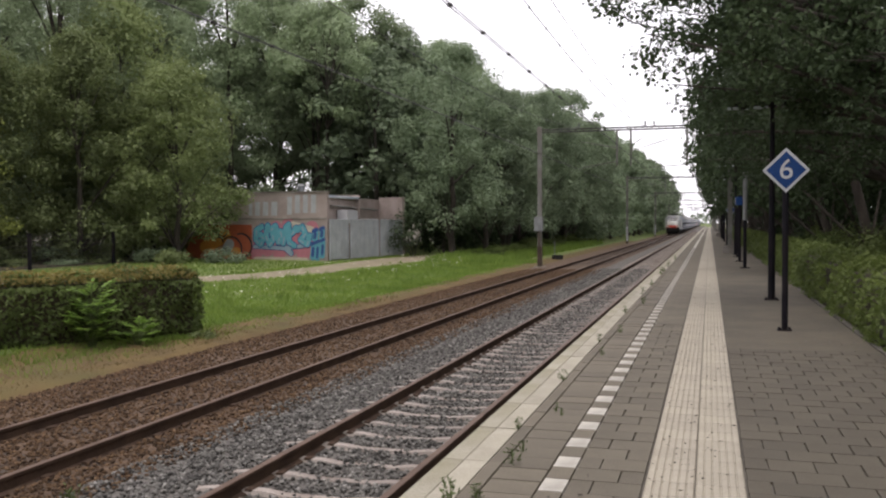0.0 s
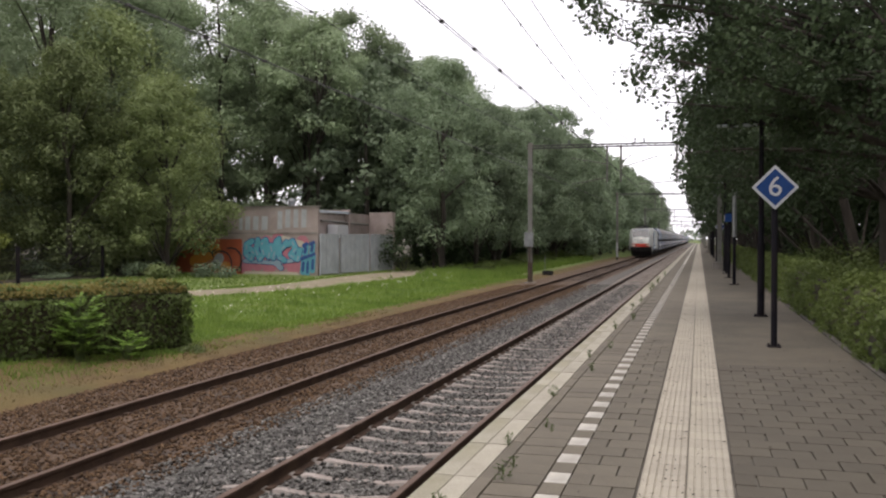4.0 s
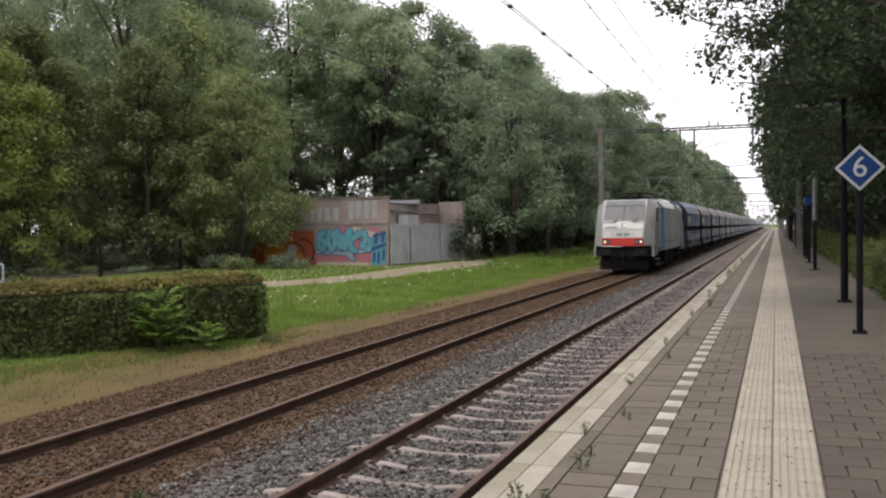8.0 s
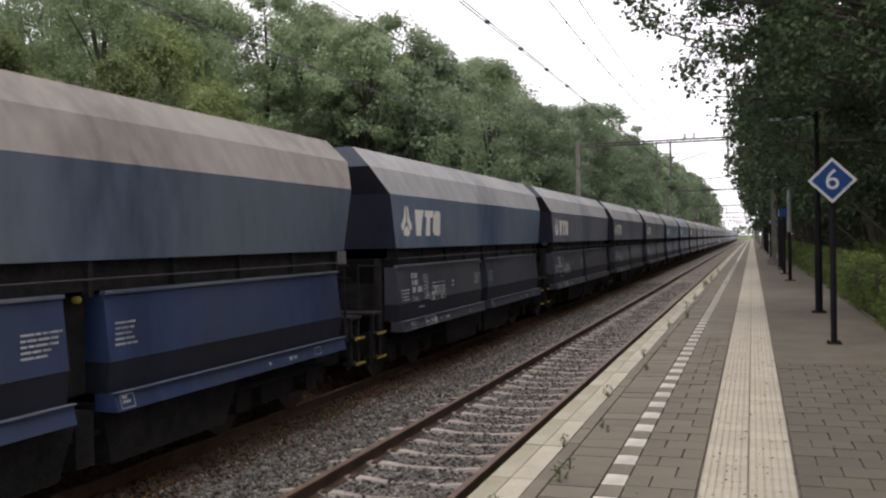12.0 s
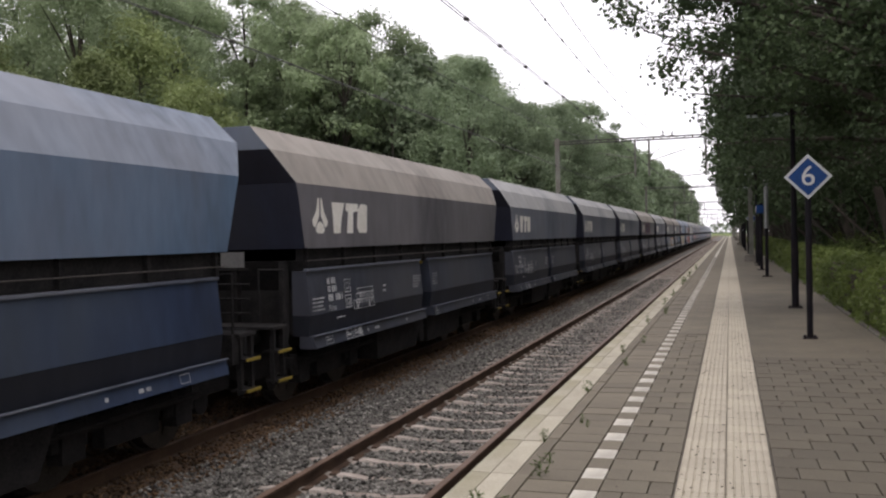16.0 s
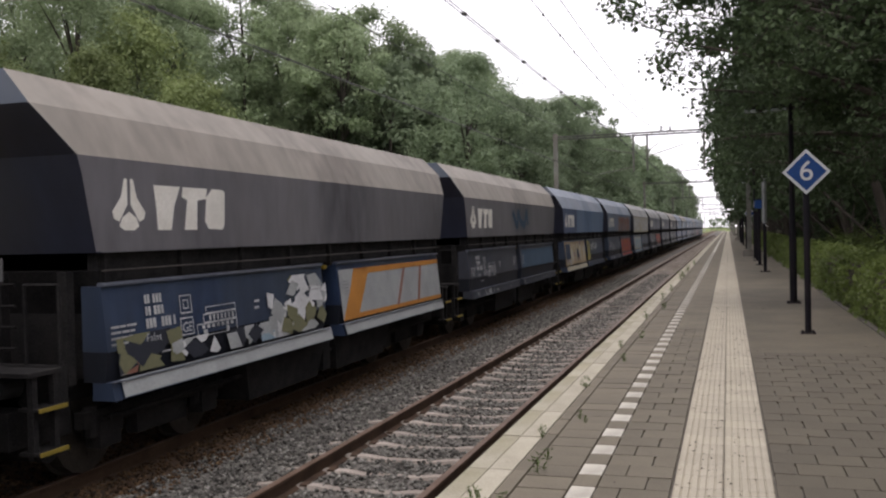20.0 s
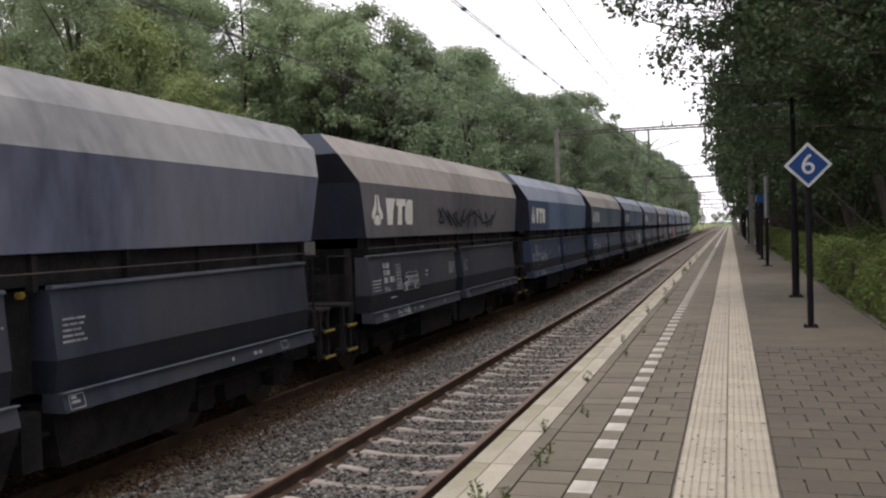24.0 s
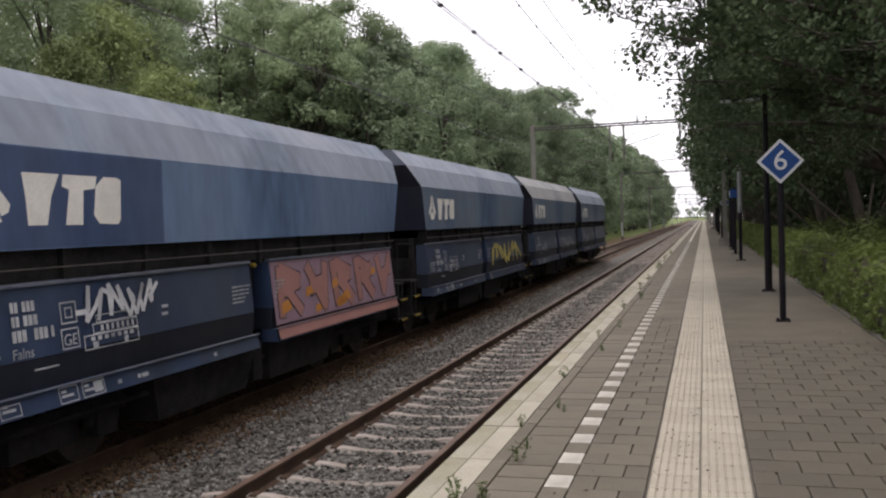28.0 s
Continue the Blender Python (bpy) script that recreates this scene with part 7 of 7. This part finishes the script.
def line_wire(name, label, x0, x1, za, sag, r, pair=0.0):
    w = empty(name, label, "overhead wire", "overhead wires")
    for off in ((-pair / 2, pair / 2) if pair else (0.0,)):
        for ya, yb in zip(PORTALS, PORTALS[1:]):
            g = Geo()
            n, m = 12, 5
            for k in range(n + 1):
                t = k / n
                cx, cy, cz = x0 + (x1 - x0) * t + off, ya + (yb - ya) * t + 0.9, za - 4 * sag * t * (1 - t)
                g.v += [(cx + r * math.cos(2 * math.pi * i / m), cy, cz + r * math.sin(2 * math.pi * i / m)) for i in range(m)]
            g.f += [(k * m + i, k * m + (i + 1) % m, (k + 1) * m + (i + 1) % m, (k + 1) * m + i) for k in range(n) for i in range(m)]
            part("wire_span", g, WIRE, w)
    return w


mess_z, mess_sag = 7.75, 1.2
line_wire("contact_wire", "pair of contact wires over the near track", -3.43, -3.43, 5.34, 0.0, 0.0075, 0.05)
line_wire("messenger_wire", "sagging messenger wire over the near track", -3.43, -3.43, mess_z, mess_sag, 0.009)
line_wire("feeder_wire", "sagging feeder wire over the near track", -2.95, -2.95, mess_z - 0.1, 1.05, 0.008)
line_wire("contact_wire", "pair of contact wires over the far track", -7.08, -7.08, 5.34, 0.0, 0.0075, 0.05)
line_wire("messenger_wire", "sagging messenger wire over the far track", -7.08, -7.08, mess_z, mess_sag, 0.009)
drop = empty("dropper_wires", "thin dropper wires between messenger and contact wires", "overhead wire", "overhead wires")
clip_me = Geo().box(-0.035, 0.035, -0.03, 0.03, -0.02, 0.02).mesh("wire_clip")
small_clip = Geo().box(-0.016, 0.016, -0.03, 0.03, -0.022, 0.022).mesh("wire_clip")
for x in (-3.43, -7.08):
    for ya, yb in zip(PORTALS[:2], PORTALS[1:3]):
        for k in range(3, 30):
            t = k / 30
            y, zt = ya + (yb - ya) * t + 0.9, mess_z - 4 * mess_sag * t * (1 - t)
            d = part("dropper", Geo().tube((x, y, 5.34), (x, y, zt), 0.0022, 0.0022, 4, False), WIRE, drop)
            for z, me in ((5.34, clip_me), (zt, small_clip)):
                c = part("wire_clip", me, WIRE, d)
                c.location = (x, y, z)

# ---- shed across the tracks ----
shed = empty("shed", "pinkish brick shed with graffiti and grey metal gates", "shed")
Z0, Z1 = 0.0, 4.25


def wall(name, a, b, z0, z1, t, mat, label="", parent=shed):
    """An upright wall from a to b, its thickness to the left of that line."""
    ax, ay = a
    bx, by = b
    l = math.hypot(bx - ax, by - ay)
    nx, ny = -(by - ay) / l * t, (bx - ax) / l * t
    return part(name, Geo().hexa([(ax, ay, z0), (bx, by, z0), (bx + nx, by + ny, z0), (ax + nx, ay + ny, z0), (ax, ay, z1), (bx, by, z1), (bx + nx, by + ny, z1), (ax + nx, ay + ny, z1)]), mat, parent, label)


wall("front_wall", (-32.5, 50.3), (-22.1, 50.3), -0.2, Z1, 0.3, BRICK_PINK, "pinkish brick wall covered in graffiti")
wall("back_wall", (-22.45, 50.62), (-22.9, 61.3), -0.2, 4.05, 0.3, BRICK_PINK, "brick wall behind the yard")
wall("end_wall", (-22.9, 61.3), (-20.85, 60.5), -0.2, 4.2, 0.3, BRICK_PINK)
wall("rear_wall", (-22.4, 56.5), (-32.5, 56.5), -0.2, Z1, 0.3, BRICK_PINK)
wall("west_wall", (-32.5, 56.5), (-32.5, 50.3), -0.2, Z1, 0.3, BRICK_PINK)
part("roof", Geo().box(-32.5, -22.4, 50.6, 56.5, Z1 - 0.3, Z1 - 0.15), GATE, shed, "flat grey roof")
part("coping", Geo().box(-32.6, -22.0, 50.22, 50.65, Z1, Z1 + 0.07), WALL_CONC, shed, "pale coping strip")
part("ledge", Geo().box(-32.5, -22.1, 50.262, 50.3, 2.62, 2.7), WALL_CONC, shed, "narrow ledge half way up")
part("roof_vent", Geo().tube((-24.6, 52.0, Z1 - 0.15), (-24.6, 52.0, Z1 + 0.45), 0.2, 0.2, 14).tube((-24.6, 52.0, Z1 + 0.45), (-24.6, 52.0, Z1 + 0.6), 0.34, 0.12, 14), GALV, shed, "small metal roof vent")
part("tank", Geo().box(-22.45, -21.75, 52.6, 54.4, 2.4, 3.2), SIGN_WHITE, shed, "white box behind the gates", 0.03)
part("yard_pipe", Geo().tube((-22.35, 51.4, 3.45), (-22.7, 60.5, 3.3), 0.06, 0.06, 8), MAST, shed)
line = [(-22.0, 50.35), (-20.78, 60.4)]
ux, uy = (line[1][0] - line[0][0]) / 10.12, (line[1][1] - line[0][1]) / 10.12
for a, b in ((0.1, 2.3), (2.65, 6.4), (6.75, 10.0)):
    gate = part("gate", Geo().tube((line[0][0] + ux * a, line[0][1] + uy * a, 0.1), (line[0][0] + ux * a, line[0][1] + uy * a, 2.6), 0.05, 0.05, 8).tube((line[0][0] + ux * b, line[0][1] + uy * b, 0.1), (line[0][0] + ux * b, line[0][1] + uy * b, 2.6), 0.05, 0.05, 8)
                .tube((line[0][0] + ux * a, line[0][1] + uy * a, 2.58), (line[0][0] + ux * b, line[0][1] + uy * b, 2.58), 0.035, 0.035, 8).tube((line[0][0] + ux * a, line[0][1] + uy * a, 0.2), (line[0][0] + ux * b, line[0][1] + uy * b, 0.2), 0.035, 0.035, 8), YARD_GATE, shed, "galvanised gate frame")
    n = max(3, int((b - a) / 0.62))
    for k in range(n):
        p, q = a + 0.05 + (b - a - 0.1) * k / n, a + 0.05 + (b - a - 0.1) * (k + 1) / n - 0.03
        wall("gate_panel", (line[0][0] + ux * p, line[0][1] + uy * p), (line[0][0] + ux * q, line[0][1] + uy * q), 0.24, 2.54, 0.03, YARD_GATE, "", gate)


def on_shed(y, z, lift):
    return (y, 50.3 - lift * 3, z)


wl_ = empty("wall_graffiti", "large cyan, pink and orange graffiti piece on the brick wall", "graffiti", at=(0, 0, 0))


def capsule(a, b, w, n=7):
    """A fat sprayed stroke with round ends."""
    t = math.atan2(b[1] - a[1], b[0] - a[0])
    out = [(a[0] + w * math.cos(t + math.pi / 2 + math.pi * k / n), a[1] + w * math.sin(t + math.pi / 2 + math.pi * k / n)) for k in range(n + 1)]
    return out + [(b[0] + w * math.cos(t - math.pi / 2 + math.pi * k / n), b[1] + w * math.sin(t - math.pi / 2 + math.pi * k / n)) for k in range(n + 1)]


def sprayed(name, polys, colour, lift, label):
    g = Geo()
    for k, q in enumerate(polys):
        g.add([on_shed(u, max(v, 0.04), lift + 0.0003 * k) for u, v in q], [tuple(range(len(q)))])
    tagged(part(name, g, SPRAY[colour], wl_, label), kind="stuff")


GLYPHS = [[(0.7, 0.9, 0.25, 0.75), (0.25, 0.75, 0.2, 0.3), (0.2, 0.3, 0.6, 0.1), (0.6, 0.1, 0.85, 0.4), (0.85, 0.4, 0.55, 0.55)],
          [(0.3, 0.95, 0.15, 0.5), (0.15, 0.5, 0.45, 0.1), (0.45, 0.1, 0.8, 0.35), (0.8, 0.35, 0.6, 0.8), (0.6, 0.8, 0.95, 0.95)],
          [(0.1, 0.85, 0.3, 0.2), (0.3, 0.2, 0.5, 0.7), (0.5, 0.7, 0.7, 0.15), (0.7, 0.15, 0.95, 0.9)],
          [(0.25, 1.0, 0.3, 0.2), (0.3, 0.2, 0.7, 0.05), (0.55, 0.6, 0.9, 0.85)],
          [(0.05, 0.75, 0.5, 0.9), (0.5, 0.9, 0.75, 0.6), (0.75, 0.6, 0.35, 0.3), (0.35, 0.3, 0.9, 0.1), (0.9, 0.1, 1.1, 0.5)]]
sprayed("graffiti_ground", [capsule((-26.9 + 0.8 * k, 0.5 + 0.25 * (k % 2)), (-26.3 + 0.8 * k, 1.9 + 0.2 * (k % 3)), 0.42) for k in range(5)], "pink", 0.003, "pink sprayed cloud")
sprayed("graffiti_edge", [capsule((-26.9, 0.18), (-23.5, 0.15), 0.14), capsule((-24.4, 2.2), (-23.2, 1.9), 0.3)], "cream", 0.005, "dull tan sprayed edge")
sprayed("graffiti_swoosh", [capsule((-26.95, 0.95), (-25.0, 0.85), 0.15), capsule((-25.0, 0.85), (-23.7, 1.0), 0.15), capsule((-24.9, 0.9), (-24.5, 0.55), 0.2)], "blue", 0.007, "dark outline of the pale sweep")
sprayed("graffiti_swoosh", [capsule((-26.95, 0.95), (-25.0, 0.85), 0.11), capsule((-25.0, 0.85), (-23.7, 1.0), 0.11), capsule((-24.9, 0.9), (-24.5, 0.55), 0.16)], "paleblue", 0.012, "pale blue sweep under the letters")
for i, segs in enumerate(GLYPHS):
    x0, w, z0, h = -27.0 + 0.72 * i, 0.8, 0.95, 1.35
    pts = [((x0 + w * a, z0 + h * b), (x0 + w * c, z0 + h * d)) for a, b, c, d in segs]
    sprayed("graffiti_outline", [capsule(p, q, 0.215) for p, q in pts], "blue", 0.016, "dark outline of a letter")
    sprayed("graffiti_letter", [capsule(p, q, 0.165) for p, q in pts], "cyan", 0.021, "fat rounded cyan letter")
    sprayed("graffiti_shine", [capsule((p[0], p[1] - 0.05), (p[0] * 0.6 + q[0] * 0.4, p[1] * 0.6 + q[1] * 0.4 - 0.05), 0.05) for p, q in pts[1:]], "paleblue", 0.026, "pale shade inside a letter")
for i, (u, v, wd, hh) in enumerate([(-23.05, 0.3, 0.2, 0.8), (-22.75, 0.2, 0.17, 1.0), (-22.42, 0.4, 0.18, 0.9), (-22.9, 1.4, 0.22, 0.5), (-22.45, 1.5, 0.2, 0.5)]):
    sprayed("graffiti_figure", [capsule((u, v), (u + 0.05, v + hh), wd * 0.9)], "cyan", 0.009 + 0.002 * i, "cyan figure")
    sprayed("graffiti_figure", [capsule((u, v + 0.1), (u + 0.04, v + hh * 0.7), wd * 0.45), capsule((u - 0.08, v + hh), (u + 0.12, v + hh + 0.1), wd * 0.55)], "blue", 0.02 + 0.002 * i, "dark blue figure")
sprayed("graffiti_ground", [[(-31.8, 0.05), (-27.15, 0.05), (-27.15, 2.3), (-31.8, 2.3)]], "rust", 0.003, "orange-red sprayed ground")
sprayed("graffiti_patch", [capsule((-30.4, 0.9), (-29.0, 1.6), 0.4), capsule((-28.7, 0.5), (-28.2, 0.6), 0.3)], "orange", 0.006, "lighter orange patch")
sprayed("graffiti_patch", [capsule((-28.9, 0.75), (-28.7, 1.1), 0.32)], "grey", 0.009, "grey patch")
for u, v, rad, a0, a1 in ((-28.6, 0.8, 0.75, -0.3, 2.2), (-27.9, 1.0, 0.75, -1.2, 1.9), (-30.0, 1.0, 0.9, 0.2, 2.6), (-29.3, 2.0, 0.5, 3.2, 5.6)):
    pts = [(u + rad * math.cos(a0 + (a1 - a0) * k / 8), v + rad * math.sin(a0 + (a1 - a0) * k / 8)) for k in range(9)]
    sprayed("graffiti_arc", [capsule(p, q, 0.045, 4) for p, q in zip(pts, pts[1:])], "black", 0.012, "black sprayed arc")
x = -27.35
for w, h, b in ((0.3, 0.75, 0), (0.42, 0.85, 0), (0.45, 0.85, 0), (0.5, 0.85, 0), (0.0, 0, 0), (0.4, 1.1, 0.05), (0.42, 1.1, 0.15), (0.4, 1.1, 0.15), (0.42, 1.1, 0.15)):
    if w:
        z = 2.85 + b
        part("graffiti_block", Geo().add([on_shed(x, z, 0.005), on_shed(x + w * 0.8, z, 0.005), on_shed(x + w * 0.85, z + h, 0.005), on_shed(x + w * 0.05, z + h, 0.005)], [(0, 1, 2, 3)]), SPRAY["grey"], wl_, "faded pale block shape")
    x += w + 0.12 if w else 0.45

# ---- fence behind the hedge ----
fence = empty("wire_fence", "dark green wire-mesh fence on slim posts", "fence")
F0, F1 = Vector((-29.4, 33.8, 0)), Vector((-30.6, 41.4, 0))
step = (F1 - F0)
posts = [F0 + step * k for k in (-2, -1, 0, 1)]
posts[0] = Vector((-31.0, 19.0, 0))
posts[1] = Vector((-29.6, 26.4, 0))
for p in posts:
    part("fence_post", Geo().box(p.x - 0.07, p.x + 0.07, p.y - 0.07, p.y + 0.07, 0.0, 1.95), POST_PAINT, fence, "dark fence post", 0.01)
for a, b in zip(posts, posts[1:]):
    g = Geo()
    for k in range(8):
        z = 0.15 + k * 0.24
        g.tube((a.x, a.y, z), (b.x, b.y, z), 0.008, 0.008, 4, False)
    n = 60
    for k in range(n):
        q = a.lerp(b, k / n)
        g.tube((q.x, q.y, 0.1), (q.x, q.y, 1.85), 0.005, 0.005, 3, False)
    part("mesh_panel", g, POST_PAINT, fence)
gt = empty("bar_gate", "low pale metal bar gate behind the hedge", "gate", at=(-30.6, 28.2, 0.1), turn=20)
part("gate_frame", Geo().tube((-1.2, 0, 0), (-1.2, 0, 1.0), 0.05, 0.05, 8).tube((0.9, 0, 0), (0.9, 0, 1.0), 0.05, 0.05, 8).tube((-1.2, 0, 1.0), (0.9, 0, 1.0), 0.04, 0.04, 8).tube((-1.2, 0, 0.3), (0.9, 0, 0.3), 0.04, 0.04, 8), GATE, gt)
for k in range(6):
    part("bar", Geo().tube((-0.9 + k * 0.3, 0, 0.3), (-0.9 + k * 0.3, 0, 1.0), 0.025, 0.025, 6), GATE, gt)
bx = empty("trackside_box", "small black trackside box with a thin rod in the grass", "trackside box", at=(-9.75, 60.2, -0.1))
part("housing", Geo().box(-0.35, 0.35, -0.25, 0.25, 0, 0.3), BLACK, bx, "", 0.05)
part("rod", Geo().tube((-0.2, 0, 0.3), (-0.2, 0, 1.3), 0.025, 0.02, 6), GALV, bx)

# ---- what moves: the train and its wheels ----
TRAIN = [(0, 213.5), (5, 127.6), (7, 91.6), (8, 73.35), (8.5, 64.2), (9, 55.15), (9.5, 46.05), (10, 36.95), (10.5, 27.8), (11, 18.55), (11.5, 9.2), (12, -0.4), (12.5, -10.0), (13, -19.65), (13.5, -29.35), (15.5, -68.45),
         (16.3, -84.17), (17.1, -99.97), (17.9, -115.72), (18.7, -131.48), (19.5, -147.62), (20.3, -163.85), (21.1, -180.03), (21.5, -188.2), (23.5, -228.75), (24.7, -253.5), (25.9, -278.15), (27.1, -303.2), (28, -322.3)]


def motions():
    for i, w in enumerate(wagons):
        walk(w, [(t, pose(FAR_C, u + i * PITCH - HALF, 0)) for t, u in TRAIN])
    walk(loco, [(t, pose(FAR_C, u - 20.92, 0)) for t, u in TRAIN])
    # every wheelset turns alike: one set of keys serves them all
    sets = [o for o in scene.objects if o.name.split(".")[0] == "wheelset"]
    ts, us = [t for t, u in TRAIN], [u for t, u in TRAIN]
    rows = []
    for k in range(0, 28 * FPS + 1):
        turn = (us[0] - float(np.interp(k / FPS, ts, us))) / WHEEL_R
        rows.append((k / FPS, Matrix.Rotation(turn, 4, "X")))
    walk(sets[0], rows)
    keys = sets[0].animation_data
    for o in sets[1:]:
        o.rotation_mode = "QUATERNION"
        own = o.animation_data_create()
        own.action = keys.action
        own.action_slot = keys.action_slot


motions()
